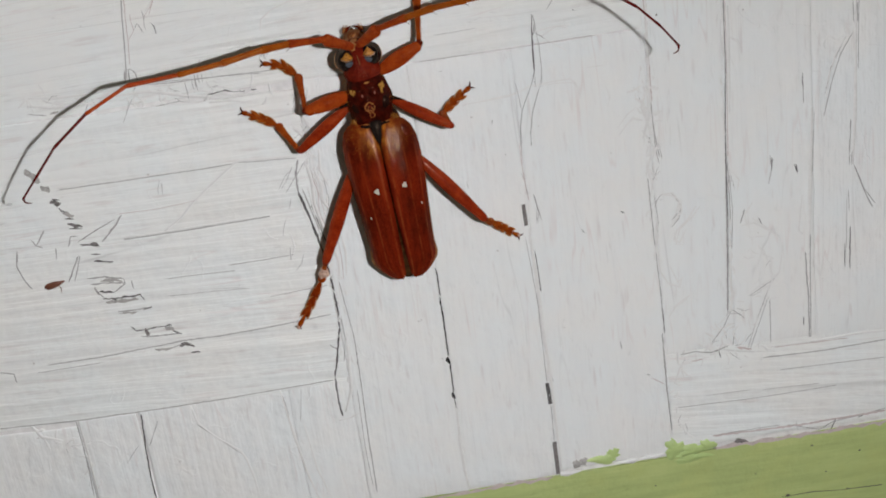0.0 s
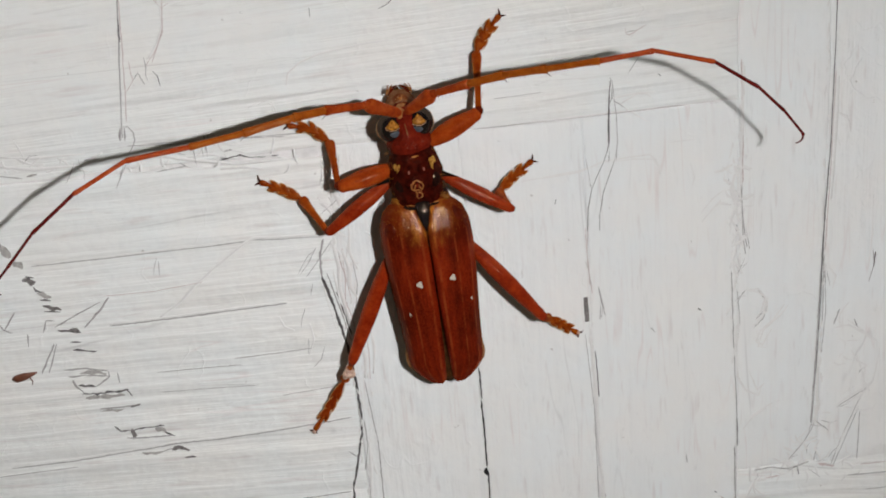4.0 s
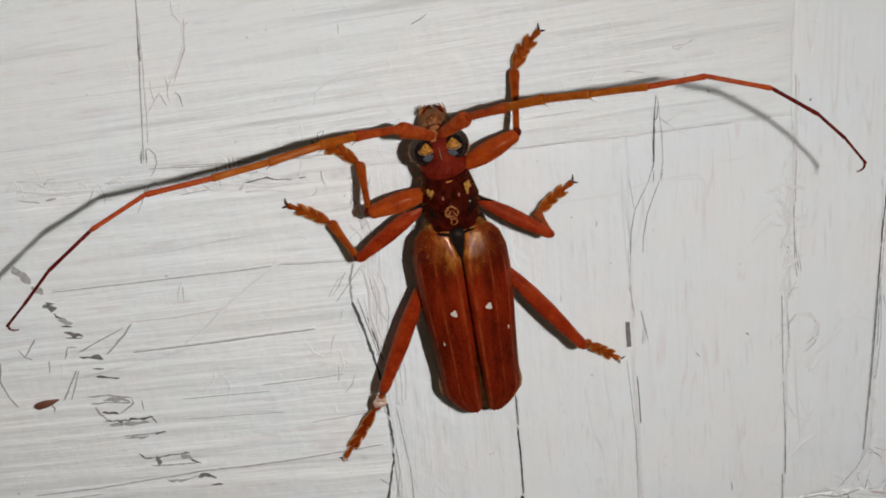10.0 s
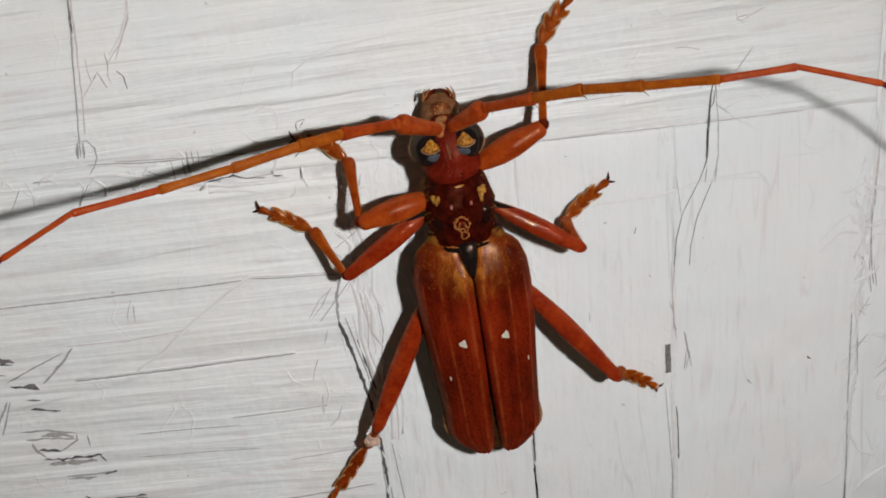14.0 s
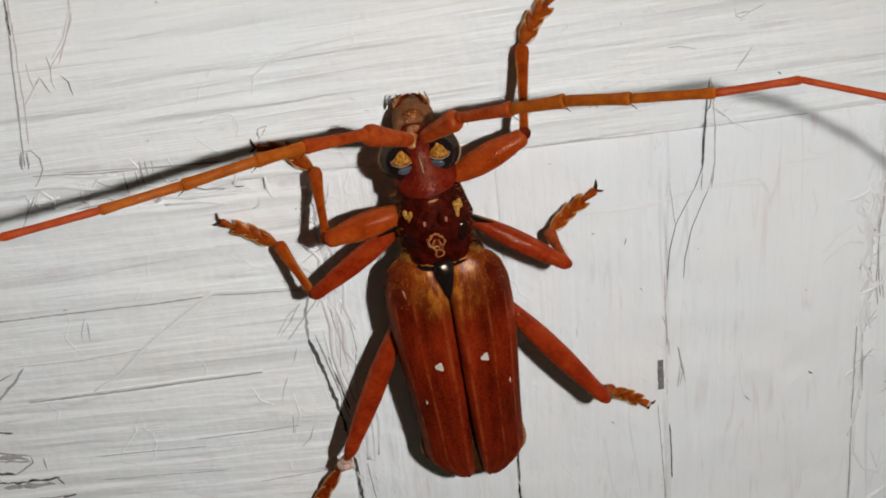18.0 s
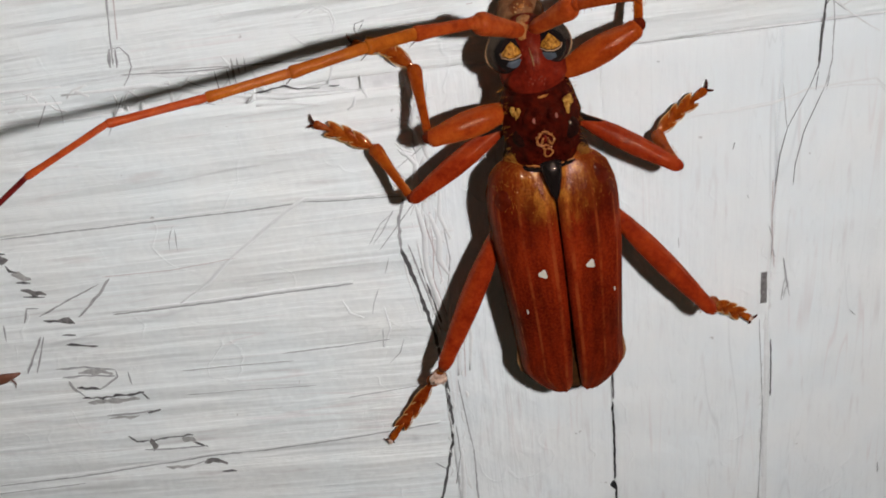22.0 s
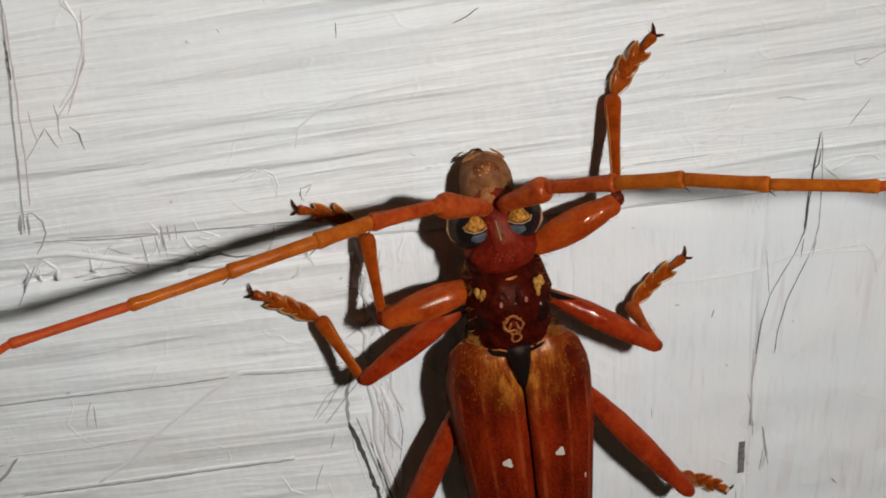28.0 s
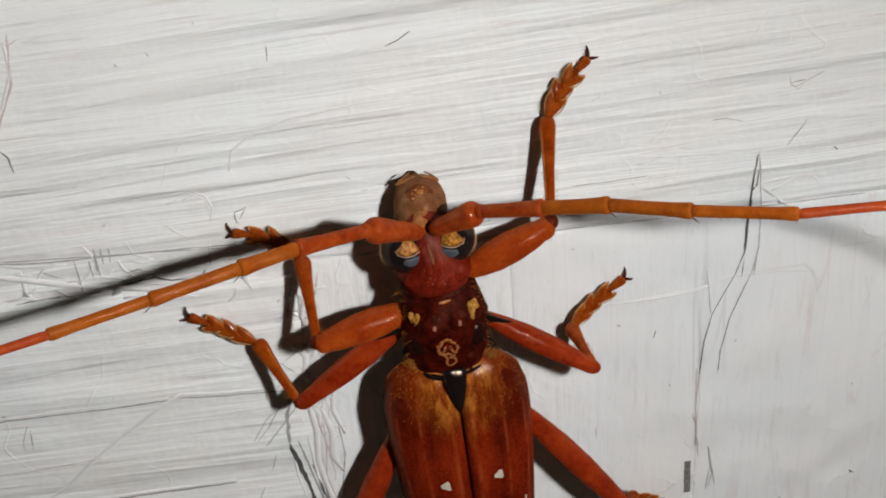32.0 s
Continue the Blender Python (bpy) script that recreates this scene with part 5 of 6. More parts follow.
dab([(19.6, -50.6, 0.8, 0.6), (20.5, -50.3, 0.5, 0.6)], SCUFF, trim, 0.12, seed=4)
dab([(26.6, -51.5, 1.5, 0.35), (30.0, -51.4, 1.6, 0.3), (18.2, -51.8, 1.4, 0.35)], PAINT_LUMP, trim, 0.14, seed=6)
groove("paint_edge", [(-30, -52.0), (-12, -52.1), (0, -52.0), (16, -51.8)], 0.5, PINKISH, "", 0.16, 0.5, trim, 0.8)
groove("paint_edge", [(38.6, -51.7), (48, -51.9), (60, -52.0), (76, -52.2)], 0.55, PINKISH, "", 0.16, 0.5, trim, 0.8)
for x, z, r in ((52.1, -53.9, 0.22), (58.8, -55.9, 0.2), (48.5, -61.2, 0.35), (57.1, -61.8, 0.25), (44.0, -56.8, 0.15), (54.0, -58.4, 0.16), (30.0, -56.0, 0.15)):
    part("dirt_mark", ball((x, 0.05, z), (r * 0.9, 0.05, r * 0.6), 8, 5), CRACK_SHADE_DARK, trim)
part("crack_or_shade", tube([(47.5, 0.03, -61.35, 0.05, 0.03), (52, 0.04, -61.3, 0.1, 0.03), (56, 0.04, -61.8, 0.05, 0.03), (62, 0.04, -62.1, 0.1, 0.03)], 6), CRACK_SHADE_DARK, trim)
ridge([(34.4, 7.55), (34.5, 7.75)], 0.22, BARE, 0.0)

# ---- the beetle ----
beetle = tagged(new("longhorn_beetle"), "glossy red-brown longhorn beetle with ivory spots, clinging to a white board", "beetle")


def axis_x(z):
    return -0.057 * z


WIDTH = [(1.9, 1.6), (1.6, 2.5), (1.0, 3.35), (0.2, 3.95), (-1.5, 4.4), (-5, 4.4), (-10, 4.05), (-14, 3.8), (-15.5, 3.8), (-16.2, 3.62), (-17.2, 3.0), (-18.0, 2.25), (-18.4, 1.65)]
TOP = [(1.9, 5.6), (1.0, 6.3), (-1, 6.9), (-5, 7.1), (-10, 6.9), (-14, 6.2), (-17, 5.1), (-18.4, 4.4)]
SIDE = [(1.9, 4.9), (1.0, 4.4), (0, 4.1), (-5, 3.8), (-14, 3.6), (-18.4, 3.9)]
SEAM = [(1.9, 0.85), (0.5, 0.45), (-1, 0.07), (-8, 0.06), (-14, 0.15), (-16.5, 0.26), (-17.6, 0.3), (-18.1, 0.42), (-18.4, 0.62)]


def profile(table, z):
    return float(np.interp(-z, [-a for a, b in table], [b for a, b in table]))


def on_elytron(side, z, q, lift=0.0):
    """A place on a wing case; side -1 or 1, q from the seam (0) to the outer edge (1)."""
    w, top, low, seam = (profile(t, z) for t in (WIDTH, TOP, SIDE, SEAM))
    a = q * math.pi / 2
    u = seam + (w - seam) * math.sin(a) ** 0.92
    h = low + (top - low) * max(0.0, math.cos(a)) ** 0.62
    h += 0.06 * math.sin(q * 22) * (1 - q) * min(1.0, max(0.0, (1.0 - z) / 4)) - 0.18 * math.exp(-(q / 0.05) ** 2) + lift
    return axis_x(z) + side * u, h, z


def elytron(side):
    bm = bmesh.new()
    zs = [1.9, 1.75, 1.55, 1.25, 0.9, 0.5, 0.0] + [-0.7 * i for i in range(1, 24)] + [-16.6, -17.0, -17.35, -17.65, -17.9, -18.1, -18.28, -18.4]
    qs = [i / 22 for i in range(23)]
    grid = [[bm.verts.new(V(*on_elytron(side, z, q))) for q in qs] for z in zs]
    for a, b in zip(grid, grid[1:]):
        for j in range(len(qs) - 1):
            bm.faces.new((a[j], a[j + 1], b[j + 1], b[j]))
    # laid out along the ribs: from the seam outwards, and from the shoulder to the tip
    lay = bm.loops.layers.uv.new("ribs")
    place = {v: (q, (1.9 - z) / 20.3) for row, z in zip(grid, zs) for v, q in zip(row, qs)}
    for f in bm.faces:
        for loop_corner in f.loops:
            loop_corner[lay].uv = place[loop_corner.vert]
    ob = part("elytron", bm, ELYTRON, beetle, "red-brown wing case with faint ribs and golden shoulder")
    thick = ob.modifiers.new("thickness", "SOLIDIFY")
    thick.thickness, thick.offset = 0.16 * MM, -1
    return ob


def patch(side, z, q, rz, rq, mat, name, parent, thick=0.05, n=10, ragged=0.15, seed=1):
    """A thin raised spot that follows the wing case."""
    rnd = random.Random(seed)
    bm = bmesh.new()
    c = bm.verts.new(V(*on_elytron(side, z, q, thick)))
    rims = []
    for k, (f, l) in enumerate(((0.7, thick), (1.0, -0.03))):
        ring = []
        for i in range(n):
            a = 2 * math.pi * i / n
            r = f * (1 + ragged * math.sin(3 * a + seed) + ragged * 0.6 * rnd.uniform(-1, 1))
            ring.append(bm.verts.new(V(*on_elytron(side, z + rz * r * math.sin(a), min(0.99, max(0.02, q + rq * r * math.cos(a))), l))))
        rims.append(ring)
    for i in range(n):
        j = (i + 1) % n
        bm.faces.new((c, rims[0][i], rims[0][j]))
        bm.faces.new((rims[0][i], rims[1][i], rims[1][j], rims[0][j]))
    return part(name, bm, mat, parent)


for side, z_spot, q_spot, z_small, q_small in ((-1, -6.4, 0.20, -9.6, 0.47), (1, -6.05, 0.24, -8.7, 0.56)):
    shell = elytron(side)
    patch(side, z_spot, q_spot, 0.42, 0.055, IVORY, "ivory_spot", shell, thick=0.015, n=14, ragged=0.2, seed=3 + side)
    patch(side, z_small, q_small, 0.22, 0.016, IVORY, "ivory_speck", shell, seed=5)
    part("front_edge", tube([(*on_elytron(side, 1.86, q, 0.02), 0.17, 0.15) for q in (0.05, 0.2, 0.4, 0.6, 0.8, 0.95)], 8), BLACK, shell, "dark shining front edge")
    rim = [on_elytron(side, z, 0.985) for z in (1.2, 0.4, -1, -3, -6, -9, -12, -14.5, -16, -17, -17.7, -18.2)]
    part("rim", tube([(*p, 0.07, 0.07) for p in rim], 6), ELYTRON_RIM, shell)
    bm = bmesh.new()
    rows = []
    for z, out in ((-13.4, 0.0), (-14.2, 0.10), (-15.0, 0.20), (-15.6, 0.25), (-16.2, 0.22), (-16.8, 0.18), (-17.4, 0.13), (-17.9, 0.06)):
        x, h, z = on_elytron(side, z, 0.97, -0.05)
        down_z = -out * min(1.0, max(0.0, (-15.2 - z) / 2))
        rows.append([bm.verts.new(V(x + side * o * (1 if z > -16.5 else 0.6), h - d, z + down_z * (o > 0))) for o, d in ((-0.05, 0.0), (out, 0.10), (out, 0.16), (-0.05, 0.12))])
    for p, q in zip(rows, rows[1:]):
        for k in range(4):
            bm.faces.new((p[k], p[(k + 1) % 4], q[(k + 1) % 4], q[k]))
    part("thin_edge", bm, FLANGE, shell, "pale thin edge near the tip", smooth=False)
    for q0, drop in ((0.12, 0.25), (0.38, 0.12), (0.62, 0.2)):
        bm = bmesh.new()
        tip = [on_elytron(side, -18.3, q0 + d, -0.08) for d in (-0.09, 0.0, 0.1)]
        tip[1] = (tip[1][0], tip[1][1] - 0.1, tip[1][2] - drop)
        top = [bm.verts.new(V(*p)) for p in tip]
        low = [bm.verts.new(V(p[0], p[1] - 0.1, p[2])) for p in tip]
        bm.faces.new(top), bm.faces.new(low[::-1])
        for k in range(3):
            bm.faces.new((top[k], top[(k + 1) % 3], low[(k + 1) % 3], low[k]))
        part("torn_tip", bm, FLANGE if q0 < 0.3 else ELYTRON_RIM, shell, smooth=False)
    patch(side, -0.9 if side < 0 else 0.15, 0.58, 0.75, 0.14, CALLUS, "shoulder_callus", shell, thick=0.11, n=22, ragged=0.06, seed=2)


part("wing_tip", tube([(0.17, 5.9, -3.0, 0.25, 0.15), (0.46, 6.0, -8.0, 0.3, 0.15), (0.77, 5.4, -13.5, 0.36, 0.15), (0.9, 4.9, -16, 0.42, 0.2), (1.0, 4.3, -17.6, 0.5, 0.2), (1.03, 4.0, -18.3, 0.4, 0.12)], 10), WING, beetle, "tip of the folded brown wings")


def fur(name, roots, mat, parent, seed, label=""):
    """Short tapering hairs; roots as (x, h, z, way x, way h, way z, length)."""
    rnd = random.Random(seed)
    bm = bmesh.new()
    for x, h, z, dx, dh, dz, length in roots:
        d = Vector((dx + rnd.uniform(-0.35, 0.35), dh + rnd.uniform(-0.2, 0.3), dz + rnd.uniform(-0.35, 0.35))).normalized() * length
        mid = (x + d.x * 0.5, h + d.y * 0.5 + 0.06, z + d.z * 0.5)
        tip = (x + d.x, h + d.y, z + d.z)
        tube([(x, h, z, 0.012, 0.012), (*mid, 0.010, 0.010), (*tip, 0.004, 0.004)], 3, bm)
    return tagged(part(name, bm, mat, parent, label), kind="stuff")


part("mesothorax", tube([(-0.2, 3.4, 3.4, 1.8, 1.4), (-0.15, 3.5, 2.4, 2.4, 1.7), (-0.1, 3.6, 1.4, 2.8, 1.8), (0, 3.5, 0.4, 3.0, 1.7)], 18), SPINE, beetle)
part("abdomen", tube([(axis_x(z), h, z, w * 0.93, t) for z, h, w, t in ((1.4, 3.6, 2.2, 1.2), (0, 3.4, 3.6, 1.7), (-4, 3.5, 4.2, 2.0), (-9, 3.6, 4.1, 2.0), (-13, 3.5, 3.7, 1.8), (-16, 3.4, 3.0, 1.4), (-17.6, 3.4, 1.8, 0.9), (-18.3, 3.6, 0.6, 0.35))], 18), BELLY, beetle)


def pits(i, a):
    return 0.03 * math.sin(5 * a + 2.1 * i) + 0.02 * math.sin(9 * a - i)


PRO = [(1.4, 4.4, 2.25, 2.2), (1.7, 4.4, 2.35, 2.4), (2.2, 4.35, 2.4, 2.6), (3.0, 4.3, 2.5, 2.75), (4.0, 4.3, 2.62, 2.78), (4.9, 4.3, 2.5, 2.65), (5.5, 4.35, 2.32, 2.38), (5.9, 4.4, 2.2, 2.2), (6.2, 4.4, 2.05, 2.1), (6.35, 4.4, 1.8, 1.9)]
pronotum = part("pronotum", tube([(-0.10 - 0.065 * z, h, z, w, t) for z, h, w, t in PRO], 28, lump=pits), PRONOTUM, beetle, "dark maroon thorax shield with golden tufts")
part("collar", tube([(-0.46, 4.4, 6.05, 1.98, 2.0), (-0.47, 4.4, 6.2, 2.06, 2.1), (-0.49, 4.4, 6.4, 2.05, 2.1), (-0.5, 4.4, 6.6, 1.85, 1.95)], 24), PRONOTUM, pronotum)
# thin amber streak stands in for a glint along the collar
part("collar_gleam", tube([(-0.75, 6.46, 6.10, 0.03, 0.03), (-0.5, 6.49, 6.12, 0.08, 0.05), (-0.25, 6.47, 6.15, 0.1, 0.05), (0.0, 6.42, 6.2, 0.04, 0.03)], 8), AMBER, pronotum, "golden glint shaped on the collar")
rng_tuft = random.Random(4)
for x, h, z, s in ((-2.1, 6.12, 5.0, -1), (1.28, 6.17, 5.45, 1)):
    bm = bmesh.new()
    for k in range(14):
        f = k / 13
        wide = 0.26 * (1 - f) + 0.06
        ball((x - s * 0.15 * f + rng_tuft.uniform(-wide, wide) * 0.8, h + 0.1 * f + rng_tuft.uniform(-0.05, 0.05), z + 0.35 - 0.9 * f + rng_tuft.uniform(-0.06, 0.06)), (0.17 - 0.05 * f, 0.17, 0.20), 9, 7, bm)
    part("gold_tuft", bm, GOLD, pronotum)
for x, h, z in ((-1.12, 6.70, 4.7), (0.30, 6.73, 4.9)):
    knob = part("tubercle", ball((x, h, z), (0.62, 0.38, 0.75), 16, 10), PRONOTUM, pronotum)
    # small pinkish cap paints the highlight on top of the knob
    part("tip", ball((x + 0.05, h + 0.34, z + 0.12), (0.11, 0.06, 0.2), 8, 6), PINK_GLINT, knob)
for x, h, z, r in ((-1.75, 6.15, 3.5, 0.62), (1.25, 6.2, 3.75, 0.62), (-1.35, 6.35, 2.3, 0.45), (0.85, 6.4, 2.5, 0.45)):
    part("bulge", ball((x, h, z), (r, 0.42, r * 1.25), 16, 10), SPINE if r > 0.5 else PRONOTUM, pronotum)


def knob_ring(cx, h, cz, rx, rz, r, n, seed, label="raised amber ring"):
    """A raised, uneven ring with a few knobs on it."""
    rnd = random.Random(seed)
    nodes = []
    for i in range(25):
        a = 2 * math.pi * i / 24
        k = 1 + 0.10 * math.sin(3 * a + seed) + 0.06 * math.sin(5 * a)
        nodes.append((cx + rx * k * math.cos(a), h + 0.04 * math.sin(4 * a + seed), cz + rz * k * math.sin(a), r * (1 + 0.45 * math.sin(2 * a + seed) * math.sin(3 * a)), r * 0.9))
    bm = tube(nodes, 8)
    for i in range(n):
        a = 2 * math.pi * (i + rnd.uniform(-0.3, 0.3)) / n
        ball((cx + rx * 1.05 * math.cos(a), h, cz + rz * 1.05 * math.sin(a)), (r * rnd.uniform(0.9, 1.6), r * 1.2, r * rnd.uniform(0.9, 1.5)), 8, 6, bm, rnd.uniform(0, 90))
    return part("carved_ring", bm, RING, pronotum, label)


knob_ring(-0.42, 7.03, 3.5, 0.54, 0.45, 0.075, 9, 3)
part("ring_boss", tube([(-0.42, 6.95, 3.75, 0.06, 0.06), (-0.41, 7.0, 3.55, 0.13, 0.1), (-0.40, 6.98, 3.3, 0.07, 0.06)], 8), HEAD, pronotum)
knob_ring(-0.28, 6.97, 2.55, 0.26, 0.27, 0.055, 5, 8)
part("ring_arch", tube([(-0.74, 7.03, 3.12, 0.05, 0.05), (-0.62, 7.08, 3.36, 0.09, 0.07), (-0.56, 7.09, 3.62, 0.06, 0.06)], 7), RING, pronotum)
part("ring_arch", tube([(-0.08, 7.03, 3.14, 0.05, 0.05), (-0.22, 7.08, 3.38, 0.09, 0.07), (-0.28, 7.09, 3.64, 0.06, 0.06)], 7), RING, pronotum)
part("ring_foot", tube([(-0.66, 6.98, 2.98, 0.06, 0.05), (-0.5, 7.02, 2.86, 0.08, 0.06), (-0.44, 7.0, 2.72, 0.05, 0.05)], 7), RING, pronotum)
part("ring_foot", tube([(-0.02, 6.98, 3.0, 0.06, 0.05), (-0.12, 7.02, 2.9, 0.08, 0.06), (-0.14, 7.0, 2.76, 0.05, 0.05)], 7), RING, pronotum)
for s in (-1, 1):
    part("spine", tube([(-0.33 + s * 2.0, 4.6, 3.75, 0.62, 0.55), (-0.33 + s * 2.45, 4.7, 3.72, 0.36, 0.34), (-0.33 + s * 2.9, 4.8, 3.62, 0.20, 0.2), (-0.33 + s * 3.5, 4.85, 3.42, 0.12, 0.12), (-0.33 + s * 4.0, 4.85, 3.25, 0.03, 0.03)], 10), BLACK, pronotum, "thin dark side spine")
part("rear_rim", tube([(-0.2 + 2.25 * math.sin(radians(d)), 4.4 + 2.22 * math.cos(radians(d)) + 0.03 * math.sin(d), 1.45 + 0.05 * math.cos(d), 0.055, 0.055) for d in range(-62, 63, 9)], 6), AMBER, pronotum, "thin amber rear edge")
part("rear_band", tube([(-0.2 + 2.2 * math.sin(radians(d)), 4.36 + 2.2 * math.cos(radians(d)), 1.24 + 0.10 * math.sin(radians(3 * d)), 0.17, 0.17) for d in range(-58, 59, 8)], 8), BLACK, pronotum, "dark shining band along the rear edge")
part("scutellum", tube([(-0.16, 6.35, 1.9, 0.75, 0.4), (-0.12, 6.6, 1.3, 0.72, 0.42), (-0.06, 6.85, 0.5, 0.55, 0.36), (0.02, 6.95, -0.4, 0.3, 0.25), (0.05, 6.9, -1.0, 0.06, 0.1)], 12), PLATE, beetle, "glossy black triangular plate")

rng = random.Random(11)
roots = []
for s in (-1, 1):
    for i in range(70):
        z = rng.uniform(0.9, 1.8)
        x, h, z = on_elytron(s, z, rng.uniform(0.1, 0.95), -0.03)
        roots.append((x, h, z, s * 0.4, 0.1, -0.8, rng.uniform(0.12, 0.3)))
    for i in range(150):
        x, h, z = on_elytron(s, rng.uniform(1.4, 1.88), rng.uniform(0.45, 0.9), -0.05)
        roots.append((x, h, z, s * 0.5, 0.25, 0.9, rng.uniform(0.25, 0.6)))
    for i in range(60):
        z = rng.uniform(1.4, 6.6)
        roots.append((-0.1 - 0.065 * z + s * rng.uniform(1.7, 2.4), rng.uniform(4.6, 6.1), z, s, 0.2, rng.uniform(-0.6, 0.4), rng.uniform(0.2, 0.55)))
down = []
for s in (-1, 1):
    for i in range(110):
        q = rng.uniform(0.04, 0.8)
        z = rng.uniform(-3.0 + 2.6 * q, 1.75)
        x, h, z = on_elytron(s, z, q, 0.0)
        down.append((x, h, z, s * 0.15, 0.12, -1.0, rng.uniform(0.10, 0.22)))
fur("golden_down", down, HAIR, beetle, 9, "short golden hairs lying on the shoulders")
fur("golden_fringe", roots, HAIR, beetle, 5, "sparse golden hairs round the thorax and shoulders")

# head, bent down to the board
head = part("head", tube([(-0.50, 4.45, 6.35, 1.75, 1.8), (-0.56, 4.6, 6.9, 2.05, 1.95), (-0.66, 4.62, 7.5, 2.1, 1.98), (-0.76, 4.5, 8.2, 1.75, 1.9), (-0.85, 4.3, 9.0, 1.4, 1.85), (-0.90, 4.0, 9.6, 1.2, 1.7), (-0.92, 3.6, 10.0, 1.0, 1.3)], 24, lump=lambda i, a: 0.02 * math.sin(4 * a + i)), HEAD, beetle, "maroon head with a fine groove")
face = part("face", tube([(-0.9, 4.1, 9.5, 1.2, 1.3), (-0.93, 3.5, 10.15, 1.48, 1.6), (-0.94, 2.9, 10.65, 1.5, 1.4), (-0.94, 2.35, 11.05, 1.38, 1.1), (-0.94, 1.9, 11.35, 1.2, 0.8), (-0.94, 1.6, 11.55, 1.0, 0.5), (-0.94, 1.4, 11.62, 0.6, 0.25)], 22, lump=lambda i, a: 0.03 * math.sin(6 * a)), FACE, head, "brown blunt face")
# the upper lip: a small boss square to the sloping face
def on_lip(u, v, lift):
    u, v = 1.15 * u, 1.6 * v
    lift = lift - 0.26 * u * u
    return -0.96 + u, 4.12 - 0.7 * v + 0.7 * lift, 11.48 + 0.7 * v + 0.7 * lift


bm = bmesh.new()
boss = [[bm.verts.new(V(*on_lip(r * 0.62 * math.cos(radians(30 * k)), r * 0.40 * math.sin(radians(30 * k)), up))) for k in range(12)] for r, up in ((1.0, -0.12), (0.95, 0.06), (0.7, 0.10), (0.35, 0.05))]
for ring_a, ring_b in zip(boss, boss[1:]):
    for k in range(12):
        bm.faces.new((ring_a[k], ring_a[(k + 1) % 12], ring_b[(k + 1) % 12], ring_b[k]))
bm.faces.new(boss[-1])
lip = part("labrum", bm, LIP, head, "small brown upper lip")
part("lip_rim", tube([(*on_lip(0.6 * math.cos(radians(d)) * (1 + 0.1 * math.sin(radians(3 * d))), 0.38 * math.sin(radians(d)), 0.06 + 0.03 * math.sin(d)), 0.04, 0.04) for d in range(-30, 331, 24)], 6), LIP, lip)
rnd = random.Random(61)
for k in range(16):
    way, far = 2.4 * k + rnd.uniform(-0.4, 0.4), 0.5 * math.sqrt((k + 0.5) / 16)
    r = rnd.uniform(0.035, 0.075)
    part("lip_grain", ball(on_lip(far * math.cos(way), 0.62 * far * math.sin(way), 0.09), (r, r * 0.8, r), 7, 5), AMBER if k % 3 else PALP, lip)
part("lip_knob", ball(on_lip(0.02, 0.05, 0.07), (0.2, 0.1, 0.16), 10, 7), AMBER, lip)
part("lip_knob", ball(on_lip(0.05, -0.5, 0.04), (0.14, 0.06, 0.05), 8, 6), AMBER, lip)
part("frons", tube([(-0.98, 5.65, 9.1, 0.25, 0.25), (-1.0, 5.5, 9.6, 0.55, 0.42), (-1.0, 5.15, 10.1, 0.78, 0.48), (-1.0, 4.6, 10.6, 0.55, 0.38)], 14, lump=lambda i, a: 0.14 * math.sin(3 * a + i)), FRONS, head, "pale golden brow between the feelers")


def eye_dome(cx, cz, h, u, v, lift, size=(1.28, 1.62, 1.38)):
    """A place on an eye's outer face."""
    q = max(0.05, 1 - (u / size[0]) ** 2 - (v / size[2]) ** 2)
    return cx + u, h + size[1] * math.sqrt(q) + lift, cz + v


def eye_mark(name, s, cx, cz, outline, mat, parent, lift, rough, seed, label=""):
    """A raised patch on the eye, uneven within its outline."""
    rnd = random.Random(seed)
    mu = sum(p[0] for p in outline) / len(outline)
    mv = sum(p[1] for p in outline) / len(outline)
    fine = []
    for p, q in zip(outline, outline[1:] + outline[:1]):
        fine += [p, lerp(p, q, 0.5)]
    bm = bmesh.new()
    rings = []
    for f, up in ((1.0, -0.06), (0.88, lift), (0.62, lift + 0.05), (0.34, lift + 0.06)):
        rings.append([bm.verts.new(V(*eye_dome(cx, cz, 4.75, s * (mu + (p[0] - mu) * f), mv + (p[1] - mv) * f, up + (rnd.uniform(-rough, rough) if f < 1 else 0)))) for p in fine])
    mid = bm.verts.new(V(*eye_dome(cx, cz, 4.75, s * mu, mv, lift)))
    n = len(fine)
    for a, b in zip(rings, rings[1:]):
        for k in range(n):
            bm.faces.new((a[k], a[(k + 1) % n], b[(k + 1) % n], b[k]))
    for k in range(n):
        bm.faces.new((rings[-1][k], rings[-1][(k + 1) % n], mid))
    return part(name, bm, mat, parent, label)


# outlines of the eye's gold mark and painted reflection: outwards from the head, and forwards
GOLD_MARK = [(-0.78, 0.22), (-0.45, 0.10), (0.0, 0.08), (0.42, 0.22), (0.50, 0.40), (0.30, 0.58), (0.05, 0.85), (-0.22, 0.98), (-0.42, 0.78), (-0.70, 0.48)]
REFLECTION_MARK = [(-0.98, -0.06), (-0.40, -0.06), (0.10, -0.12), (0.22, -0.40), (-0.08, -0.70), (-0.50, -0.74), (-0.86, -0.46)]
palps = []
